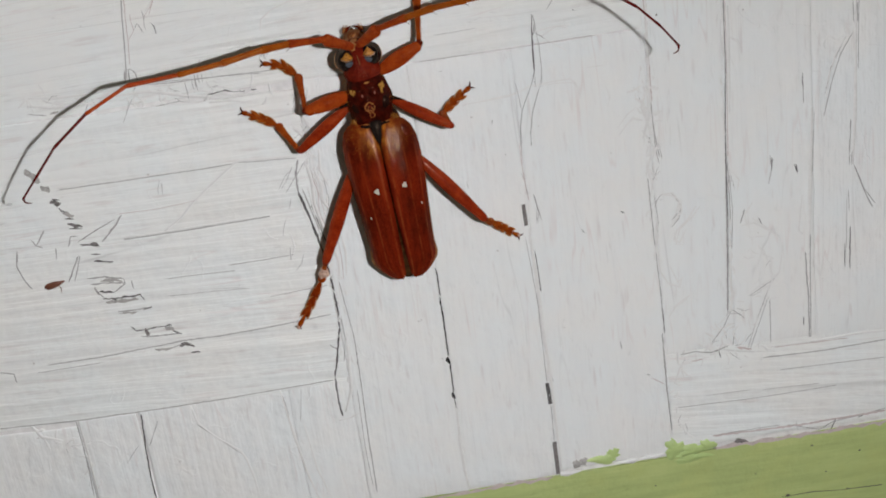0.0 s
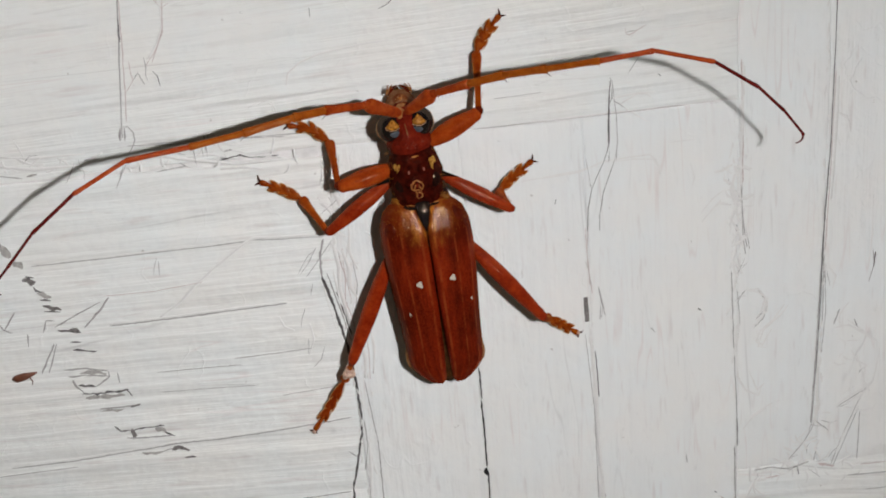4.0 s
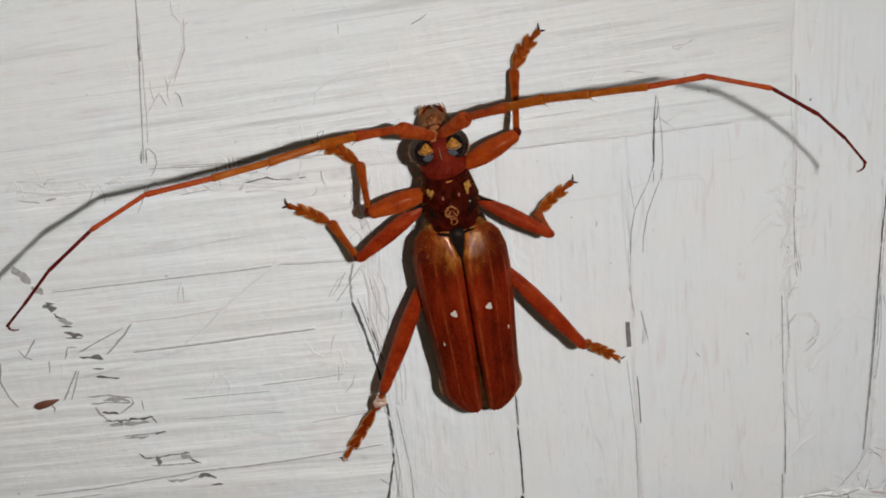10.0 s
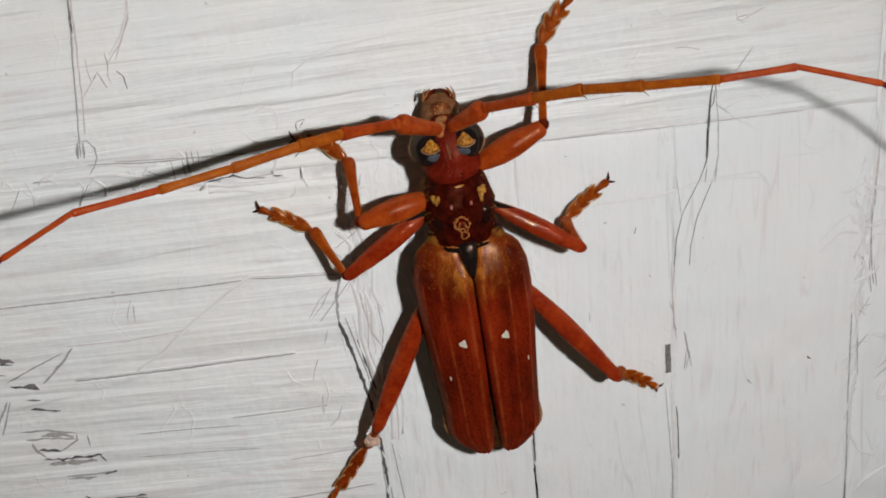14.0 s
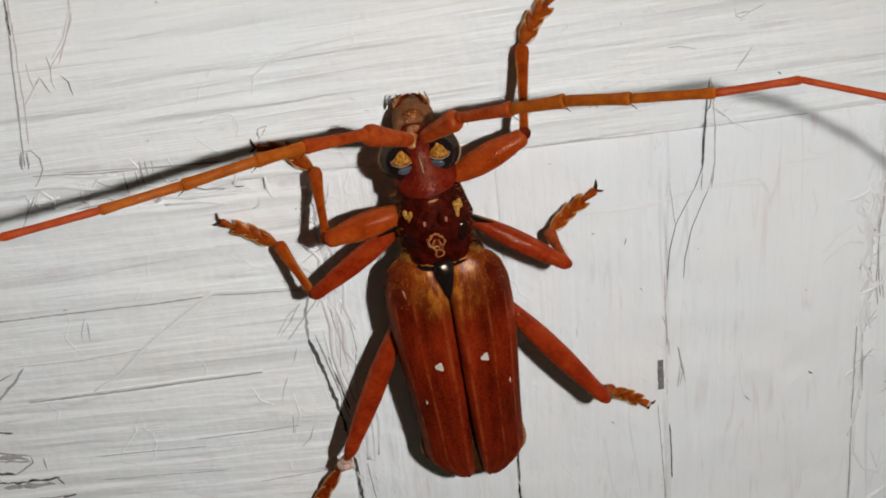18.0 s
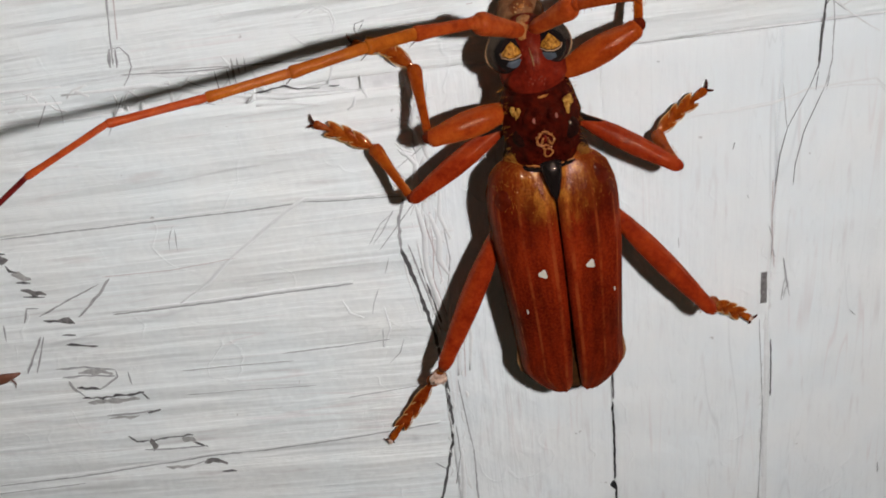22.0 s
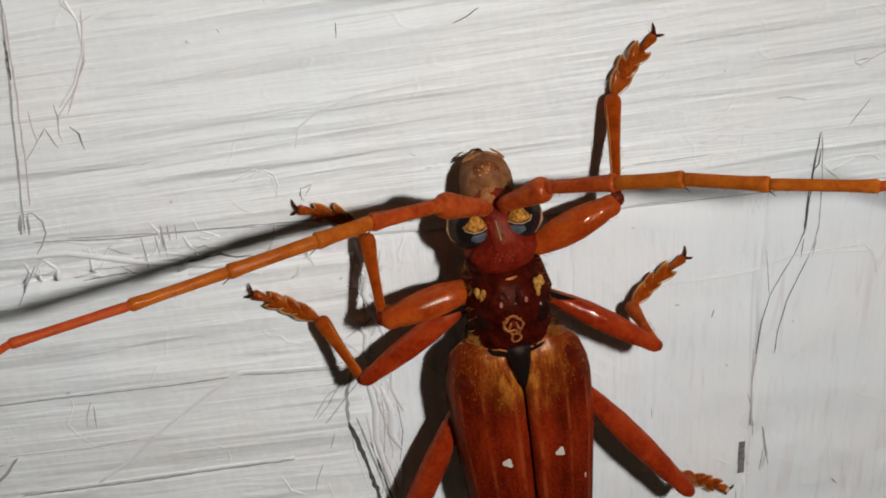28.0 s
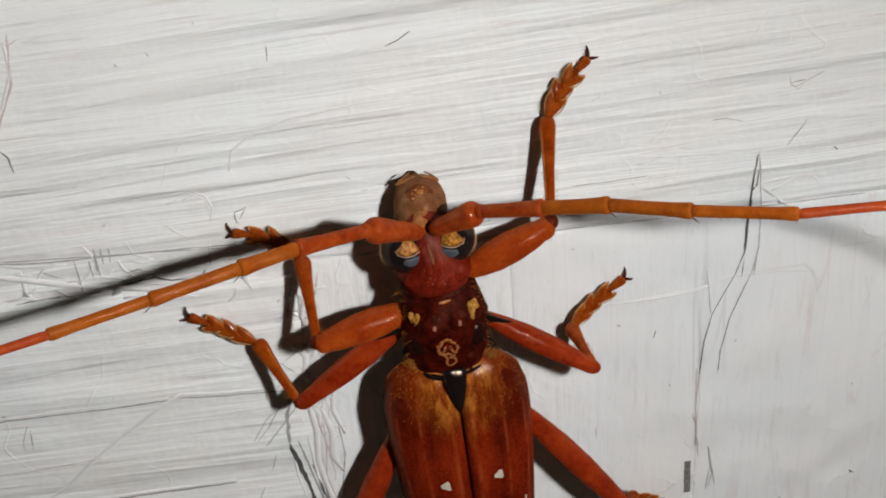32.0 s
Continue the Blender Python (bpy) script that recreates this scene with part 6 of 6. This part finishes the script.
for s, cx, cz in ((-1, -2.2, 8.7), (1, 0.52, 8.95)):
    eye = part("eye", ball((cx, 4.75, cz), (1.28, 1.62, 1.38), 26, 18, turn=s * 14), EYE, head, "large black compound eye")
    eye_mark("gold_patch", s, cx, cz, GOLD_MARK, EYE_GOLD, eye, 0.10, 0.06, 3, "golden patch")
    # slate-coloured patch that paints a reflection onto the eye
    eye_mark("reflection_patch", s, cx, cz, REFLECTION_MARK, EYE_REFLECTION, eye, 0.03, 0.0, 4)
    part("patch_rim", tube([(*eye_dome(cx, cz, 4.75, s * u, v, 0.05), 0.032, 0.032) for u, v in ((-0.78, 0.16), (-0.45, 0.04), (0.0, 0.02), (0.44, 0.17), (0.54, 0.4))], 6), PALE_RIM, eye)
    part("eye_rim", tube(bent((cx + s * 1.0, 4.9, cz + 0.95), (cx + s * 1.82, 5.1, cz - 0.4), (cx + s * 0.5, 5.0, cz - 1.3), [0.02, 0.05, 0.035], steps=8), 6), PALE_RIM, eye)
    part("mandible", tube(bent((-0.94 + s * 0.85, 1.9, 11.1), (-0.94 + s * 0.95, 1.75, 11.6), (-0.94 + s * 0.12, 1.6, 11.85), [0.2, 0.17, 0.05], steps=7), 8), CALLUS, head, "dark curved jaw")
    hinge = V(-0.94 + s * 1.2, 2.6, 11.72)
    for inner, reach, thick in ((0.15, 12.16, 1.0), (0.42, 12.36, 0.75)):
        bow = -0.94 + s * (0.70 + 0.45 * inner)
        palp = part("palp", tube(bent((-0.94 + s * 1.2, 2.6, 11.72), (bow, 2.9, 0.35 * 11.72 + 0.65 * reach), (-0.94 + s * inner, 2.9 - 0.2 * inner, reach + 0.02), [0.07 * thick, 0.09 * thick, 0.08 * thick, 0.05 * thick], steps=8), 7), PALP_BROWN, head, "thin amber-brown mouth feeler")
        palp.data.transform(Matrix.Translation(-hinge))
        palp.matrix_basis = Matrix.Translation(hinge)
        palps.append((palp, hinge, s))
rng_head = random.Random(21)
bm = bmesh.new()
for k in range(46):
    z = rng_head.uniform(6.9, 9.2)
    u = rng_head.gauss(0, 0.28)
    centre = np.interp(z, [6.35, 7.5, 8.2, 9.0], [-0.5, -0.66, -0.76, -0.85])
    top = np.interp(z, [6.9, 7.5, 8.2, 9.0, 9.4], [6.55, 6.60, 6.40, 6.15, 5.95])
    r = rng_head.uniform(0.03, 0.07)
    ball((centre + u, top - 0.22 * u * u, z), (r, 0.05, r * 1.3), 6, 5, bm)
tagged(part("granules", bm, GRAIN, head, "fine pale grains along the brow"), kind="stuff")
for x0, x1 in ((-1.02, -1.2), (-0.42, -0.58)):
    part("brow_ridge", tube([(x0 - 0.03, 6.34, 7.2, 0.18, 0.14), (x0, 6.42, 7.7, 0.27, 0.20), ((x0 + x1) / 2, 6.26, 8.4, 0.25, 0.22), (x1, 6.02, 9.0, 0.20, 0.2)], 10, lump=lambda i, a: 0.12 * math.sin(4 * a + 2 * i)), HEAD, head)
for x, z, r in ((-1.72, 7.15, 0.72), (0.42, 7.28, 0.72), (-0.58, 6.95, 0.5)):
    part("crown_bulge", ball((x, 5.98 if r > 0.6 else 6.3, z), (r, 0.36, r * 0.8), 14, 9), HEAD, head)
part("brow_groove", tube([(-0.66, 6.52, 7.6, 0.05, 0.05), (-0.82, 6.36, 8.6, 0.06, 0.06), (-0.95, 6.05, 9.3, 0.05, 0.05)], 6), FACE, head)

# feelers: joints as (x, height, z)
FEELERS = [
    ((-0.2, 5.9, 10.5), (1.75, 7.4, 11.95), (4.8, 9.7, 13.0), (7.65, 11.7, 13.85), (10.9, 14.3, 14.5), (14.85, 16.8, 15.2), (19.1, 17.7, 15.7), (23.68, 18.9, 14.5), (27.5, 18.5, 11.9), (29.9, 18.0, 9.55), (31.9, 17.4, 7.1)),
    ((-1.75, 5.8, 10.35), (-4.2, 7.9, 11.75), (-7.9, 9.8, 12.1), (-10.65, 11.2, 12.1), (-14.9, 12.2, 11.5), (-19.3, 14.0, 11.3), (-24.1, 16.3, 11.35), (-28.45, 17.2, 9.35), (-32.3, 17.2, 6.5), (-35.3, 15.8, 3.4), (-37.9, 13.6, 0.8)),
]
HOOKS = [(31.35, 17.0, 6.35), (-37.2, 13.1, 0.15)]


def feeler(joints, hook):
    a, b = joints[0], joints[1]
    scape = part("antenna", tube([(*lerp(a, b, s), r, r) for s, r in ((-0.24, 0.25), (-0.16, 0.40), (-0.04, 0.48), (0.08, 0.51), (0.25, 0.54), (0.45, 0.59), (0.62, 0.65), (0.75, 0.70), (0.84, 0.71), (0.91, 0.66), (0.96, 0.55), (1.0, 0.3))], 16), SCAPE, beetle, "long orange feeler darkening to a crimson tip")
    part("pedicel", ball(lerp(b, joints[2], 0.04), (0.40, 0.40, 0.40), 12, 8), SCAPE, scape)
    mats = (SCAPE, ANT_ORANGE, ANT_ORANGE, ANT_ORANGE, ANT_RED, ANT_RED, ANT_DARK, ANT_DARK, ANT_DARK)
    size = (0.40, 0.42, 0.38, 0.33, 0.27, 0.21, 0.17, 0.14, 0.12, 0.10)
    for i in range(1, len(joints) - 1):
        p, q = joints[i], joints[i + 1]
        r0, r1 = size[i - 1], size[i]
        if i == 1:
            p = lerp(p, q, 0.07)
        nodes = [(*lerp(p, q, s), r0 * k + (r1 - r0) * s, r0 * k + (r1 - r0) * s) for s, k in ((-0.01, 0.80), (0.05, 0.90), (0.4, 0.92), (0.7, 0.98), (0.84, 1.05), (0.91, 1.13), (0.955, 1.17), (0.985, 1.10), (1.005, 0.75))]
        seg = part("segment", tube(nodes, 10), mats[i - 1], scape)
        if i < 4:
            tip = lerp(p, q, 0.97)
            s = -1 if q[0] < 0 else 1
            part("bristle", tube([(tip[0], tip[1], tip[2] - r1 * 0.8, 0.05, 0.05), (tip[0] + s * 0.45, tip[1], tip[2] - r1 - 0.35, 0.012, 0.012)], 5), CLAW, scape)
    fuzz = random.Random(len(joints) + int(joints[1][0]))
    roots = []
    for i in range(1, 5):
        for k in range(14):
            q = lerp(joints[i], joints[i + 1], fuzz.random())
            roots.append((q[0], q[1], q[2] - size[i] * 0.8, 0.15 if q[0] > 0 else -0.15, -0.1, -1, fuzz.uniform(0.1, 0.28)))
    fur("feeler_fringe", roots, ANT_RED, scape, 7)
    p = joints[-1]
    part("hook", tube(bent(lerp(joints[-2], p, 0.9), (p[0] + 0.15 * (1 if p[0] > 0 else -1), p[1] - 0.1, p[2] - 0.55), hook, [0.10, 0.09, 0.05], steps=8), 7), ANT_DARK, scape)
    return scape


antennae = [feeler(joints, hook) for joints, hook in zip(FEELERS, HOOKS)]


# legs: hip, knee, ankle, bend of the foot, tip (x, height, z)
def foot_segment(a, b, w, parent, mat):
    """A cup-shaped foot joint: narrow behind, flaring to two broad lobes with pale edges that hold the next joint."""
    d = Vector((b[0] - a[0], 0, b[2] - a[2])).normalized()

    def beside(along, out, up=0.0):
        q = lerp(a, b, along)
        return q[0] - d.z * w * out, q[1] + up * w, q[2] + d.x * w * out
    bm = bmesh.new()
    # rows from the stalk to the open end; each runs over the back from lobe to lobe and returns beneath
    rows = []
    for along, half, dome in ((-0.05, 0.28, 0.20), (0.15, 0.42, 0.30), (0.4, 0.66, 0.36), (0.7, 0.90, 0.38), (0.95, 1.02, 0.34), (1.18, 1.02, 0.28), (1.32, 0.92, 0.22)):
        row = []
        for k in range(13):
            u = -1 + k / 6
            reach = along + (0.22 * abs(u) ** 1.5 - 0.24 * (1 - abs(u)) ** 2 * (along > 0.9)) * max(0.0, along)
            row.append((reach, half * u, dome * (1 - u * u) ** 0.5))
        for k in range(11):
            u = 1 - (k + 1) / 6
            row.append((along + 0.22 * abs(u) ** 1.5 * max(0.0, along) - 0.30 * (1 - abs(u)) * (along > 0.9), half * u * 0.96, -0.16 * (1 - u * u) ** 0.5))
        rows.append([bm.verts.new(V(*beside(*p))) for p in row])
    for p, q in zip(rows, rows[1:]):
        for k in range(24):
            bm.faces.new((p[k], p[(k + 1) % 24], q[(k + 1) % 24], q[k]))
    bm.faces.new(rows[0][::-1])
    bm.faces.new(rows[-1])
    ob = part("foot_joint", bm, mat, parent)
    for s in (-1, 1):
        part("edge", tube([(*beside(al, s * ou, up), r, r) for al, ou, up, r in ((0.2, 0.48, 0.1, 0.02), (0.65, 0.92, 0.1, 0.035), (1.1, 1.05, 0.08, 0.045), (1.5, 0.97, 0.06, 0.05), (1.46, 0.75, 0.16, 0.045), (1.3, 0.45, 0.22, 0.03))], 6), PALP, ob)
    return ob


def leg(hip, knee, ankle, bend, tip, girth=0.80, tibia_mat=TIBIA, femur_mat=FEMUR, lobe=0.53, foot_mat=TARSUS):
    femur = part("leg", tube([(*lerp(hip, knee, s), girth * k, girth * k * 1.05) for s, k in ((-0.02, 0.45), (0.08, 0.60), (0.2, 0.80), (0.38, 1.0), (0.58, 1.02), (0.76, 0.88), (0.88, 0.72), (0.95, 0.70), (0.99, 0.60), (1.02, 0.35))], 18), femur_mat, beetle, "orange-red leg with an amber foot")
    part("knee", ball(lerp(knee, ankle, 0.03), (girth * 0.5, girth * 0.5, girth * 0.5), 12, 8), CALLUS, femur, "dark knee joint")
    part("tibia", tube([(*lerp(knee, ankle, s), r, r * 0.92) for s, r in ((-0.04, 0.22), (0.05, 0.30), (0.3, 0.29), (0.55, 0.33), (0.78, 0.43), (0.93, 0.52), (0.99, 0.46), (1.02, 0.30))], 14), tibia_mat, femur)
    d = Vector((ankle[0] - knee[0], 0, ankle[2] - knee[2])).normalized()
    # a pale strip on each side stands in for light through the tibia
    for s in (-1, 1):
        line = []
        for f, r in ((0.12, 0.28), (0.3, 0.28), (0.55, 0.32), (0.78, 0.42), (0.95, 0.5)):
            at = lerp(knee, ankle, f)
            line.append((at[0] - d.z * s * r * 0.82, at[1] + r * 0.5, at[2] + d.x * s * r * 0.82, 0.05, 0.05))
        part("tibia_lit_edge", tube(line, 6), SHIN_LIT_EDGE, femur, "thin pale strip for light showing through the leg's edge")
    rnd = random.Random(int(100 * abs(knee[0])))
    roots = []
    for p, q, r, count in ((knee, ankle, 0.42, 40), (hip, knee, girth * 0.95, 46)):
        d = Vector((q[0] - p[0], 0, q[2] - p[2])).normalized()
        for k in range(count):
            s, at = rnd.choice((-1, 1)), lerp(p, q, rnd.uniform(0.15, 0.97))
            roots.append((at[0] - d.z * s * r * 0.8, at[1] + 0.2 * r, at[2] + d.x * s * r * 0.8, d.x - d.z * s * 0.8, 0.1, d.z + d.x * s * 0.8, rnd.uniform(0.12, 0.3)))
    fur("leg_fringe", roots, HAIR, femur, 3, "fine pale hairs along the leg")
    spots = [ankle, lerp(ankle, bend, 0.55), bend, lerp(bend, tip, 0.42), tip]
    for i in range(3):
        a, b = lerp(spots[i], spots[i + 1], 0.06), spots[i + 1]
        foot_segment(a, b, lobe * (1.0, 1.05, 1.05)[i], femur, foot_mat)
    a = spots[3]
    part("claw_joint", tube([(*lerp(a, tip, s), r, r) for s, r in ((0, 0.14), (0.4, 0.20), (0.8, 0.30), (0.95, 0.30), (1.03, 0.16))], 10), TARSUS, femur)
    d = Vector((tip[0] - a[0], 0, tip[2] - a[2])).normalized()
    for s in (-1, 1):
        side = (-d.z * s, d.x * s)
        p1 = (tip[0] + d.x * 0.32 + side[0] * 0.30, tip[1] + 0.14, tip[2] + d.z * 0.32 + side[1] * 0.30)
        p2 = (tip[0] + d.x * 0.45 + side[0] * 0.50, max(0.12, tip[1] - 0.25), tip[2] + d.z * 0.45 + side[1] * 0.50)
        part("claw", tube(bent(tip, p1, p2, [0.11, 0.09, 0.025], steps=6), 7), CLAW, femur)
    return femur


leg((-1.9, 4.4, 4.8), (-7.6, 5.4, 3.75), (-8.0, 1.2, 7.1), (-9.6, 0.75, 8.5), (-11.7, 0.45, 8.95), 0.88, femur_mat=FEMUR_AMBER)
leg((-2.3, 3.8, 3.6), (-9.15, 4.2, -0.95), (-11.35, 1.0, 1.7), (-13.1, 0.65, 2.75), (-15.1, 0.42, 3.7), 0.72)
leg((0.9, 4.4, 6.6), (6.1, 4.6, 9.1), (6.75, 1.1, 14.0), (7.7, 0.75, 15.6), (9.3, 0.45, 17.1), 0.90, femur_mat=FEMUR_AMBER, lobe=0.58)
leg((2.0, 3.8, 3.4), (8.5, 5.2, -0.5), (7.85, 1.5, 0.25), (9.4, 0.8, 1.3), (11.5, 0.45, 2.6), 0.68)
left_hind = leg((-3.2, 3.6, -3.5), (-8.55, 4.2, -14.8), (-9.6, 1.7, -17.9), (-11.4, 0.9, -21.0), (-13.4, 0.42, -23.9), 0.80, lobe=0.5, foot_mat=TARSUS_RED)
part("pale_tip", ball((-13.55, 0.5, -24.1), (0.22, 0.2, 0.26), 10, 7), MEMBRANE, left_hind)
bm = bmesh.new()
for x, h, z, r, turn in ((-9.05, 3.3, -16.1, 0.42, 20), (-9.35, 3.2, -16.5, 0.36, 50), (-8.85, 3.1, -16.75, 0.40, 70), (-9.45, 2.9, -16.95, 0.30, 10), (-8.7, 3.2, -16.3, 0.26, 35), (-9.1, 3.5, -16.6, 0.3, 80)):
    ball((x, h, z), (r, r * 0.8, r * 1.2), 6, 4, bm, turn)
part("pale_joint", bm, MEMBRANE, left_hind, "crumpled pale skin at the joint", smooth=False)
right_hind = leg((3.6, 3.6, -3.2), (10.9, 5.0, -12.3), (11.9, 1.7, -13.9), (13.4, 0.9, -15.2), (15.2, 0.42, -16.7), 0.78)

part("pale_tip", ball((15.2, 0.6, -16.6), (0.24, 0.2, 0.2), 10, 7), MEMBRANE, right_hind)


def about(x, h, z, rx, ry, rz):
    """A turn about a place, in the beetle's space."""
    p = V(x, h, z)
    return Matrix.Translation(p) @ pose(0, 0, 0, rx, ry, rz) @ Matrix.Translation(-p)


def motions():
    still = pose(0, 0, 0)
    # the lamp rides beside the lens
    walk(torch, [(row[0], eye_pose(row) @ pose(0.0212, 0.001, 0.001, 30, 0, 0)) for row in PATH])
    # the head lifts and the feelers sink a little
    lifted = about(-0.5, 4.4, 6.6, -8.0, 0, 0)
    walk(head, [(0, still), (25.0, still), (25.5, still), (27.5, lifted), (28.0, lifted), (32, lifted)])
    right, left = FEELERS[0][0], FEELERS[1][0]
    sunk = about(*right, 1.2, 0.4, -2.2)
    walk(antennae[0], [(0, still), (25.0, still), (25.5, still), (27.5, sunk), (28.0, sunk), (32, sunk)])
    swung = about(*left, -0.7, 1.2, 1.4)
    walk(antennae[1], [(0, still), (13.0, still), (13.5, still), (15.5, swung), (16.0, swung), (32, swung)])
    # the mouth is drawn in at first, and comes forward as the head lifts
    for p in (face, lip):
        drawn = pose(0, 0.0005, -0.00055)
        walk(p, [(0, drawn), (25.0, drawn), (25.5, drawn), (27.5, still), (28.0, still), (32, still)])
    for p, hinge, s in palps:
        back = Matrix.Translation(hinge)
        out = pose(0, 0.0005, -0.00055) @ back @ pose(0, 0, 0, 0, s * 34, 0)
        walk(p, [(0, out), (25.0, out), (25.5, out), (27.5, back), (28.0, back), (32, back)])
    # an ant runs along the green board
    walk(ant, [(t, ant_pose(x, z, way)) for t, x, z, way in ((0, 0.5, -53.6, 2), (0.3, 11.2, -53.0, 4), (0.6, 22.1, -52.9, -4), (0.9, 34.5, -54.4, -7), (1.2, 43.9, -55.6, -8), (1.5, 51.8, -56.9, -9), (2.0, 66, -59.5, -10), (2.5, 76, -61.0, -10), (32, 76, -61.0, -10))])


# ---- ants ----
def ant_pose(x, z, way):
    """Upright on the board's face, heading along it; way: degrees above the x axis."""
    return Matrix.Translation(V(x, 0.06, z)) @ pose(0, 0, 0, 0, -way, 0)


def make_ant(label):
    ob = tagged(new("ant"), label, "ant", "ants on the boards")
    ob.matrix_basis = ant_pose(0, 0, 0)
    part("gaster", tube([(-1.15, 0.5, 0, 0.06, 0.06), (-1.0, 0.52, 0, 0.26, 0.24), (-0.7, 0.54, 0, 0.34, 0.32), (-0.4, 0.5, 0, 0.22, 0.2), (-0.3, 0.45, 0, 0.07, 0.07)], 10), ANT_BLACK, ob)
    part("thorax", tube([(-0.3, 0.45, 0, 0.07, 0.09), (-0.15, 0.48, 0, 0.16, 0.17), (0.15, 0.5, 0, 0.2, 0.2), (0.42, 0.48, 0, 0.1, 0.1)], 10), ANT_BLACK, ob)
    part("head", tube([(0.4, 0.48, 0, 0.08, 0.08), (0.55, 0.48, 0, 0.24, 0.2), (0.8, 0.45, 0, 0.26, 0.2), (0.98, 0.4, 0, 0.12, 0.1)], 10), ANT_BLACK, ob)
    for s in (-1, 1):
        part("feeler", tube([(0.9, 0.45, s * 0.1, 0.03, 0.03), (1.1, 0.6, s * 0.4, 0.03, 0.03), (1.5, 0.5, s * 0.45, 0.02, 0.02)], 5), ANT_BLACK, ob)
        for x0, x1 in ((0.25, 0.75), (0.1, 0.1), (-0.1, -0.7)):
            part("leg", tube([(x0, 0.42, s * 0.12, 0.05, 0.05), ((x0 + x1) / 2, 0.75, s * 0.55, 0.045, 0.045), (x1, 0.03, s * 1.0, 0.03, 0.03), (x1 + 0.12 * (1 if x1 >= 0 else -1), 0.0, s * 1.15, 0.02, 0.02)], 6), ANT_BLACK, ob)
    return ob


ant = make_ant("small black ant running along the green board")
resting = copy_thing(ant, ant_pose(-46.3, 8.0, 75) @ Matrix.Diagonal((1, 1, 1, 1)))
tagged(resting, "small black ant standing on the white board")

# ---- a husk caught on the paint ----
husk = tagged(part("insect_husk", tube([(-42.6, 0.25, -13.75, 0.12, 0.12), (-42.2, 0.35, -13.72, 0.4, 0.3), (-41.4, 0.38, -13.55, 0.42, 0.32), (-40.8, 0.32, -13.45, 0.28, 0.2), (-40.1, 0.25, -13.3, 0.08, 0.06)], 10), HUSK), "small dry reddish-brown husk stuck to the white paint", "husk")
part("leg", tube([(-41.0, 0.3, -13.6, 0.07, 0.07), (-40.7, 0.25, -14.2, 0.06, 0.06), (-40.9, 0.1, -14.7, 0.03, 0.03)], 6), HUSK, husk)

# ---- the camera's lamp ----
torch = tagged(new("camera_lamp"), "small long white bulb in a black socket beside the lens", "lamp")
bm = bmesh.new()
bmesh.ops.create_uvsphere(bm, u_segments=20, v_segments=14, radius=0.0011)
for v in bm.verts:
    v.co.z *= 2.7
glow, nt, sh = material("lamp glow")
sh.inputs["Emission Color"].default_value = LAMP_COLOUR
sh.inputs["Emission Strength"].default_value = LAMP_STRENGTH
part("glowing_bulb", bm, glow, torch)
bm = bmesh.new()
bmesh.ops.create_cone(bm, cap_ends=True, segments=24, radius1=0.0016, radius2=0.0013, depth=0.002)
for v in bm.verts:
    v.co.z += 0.0049
part("socket", bm, HOUSING, torch)

motions()
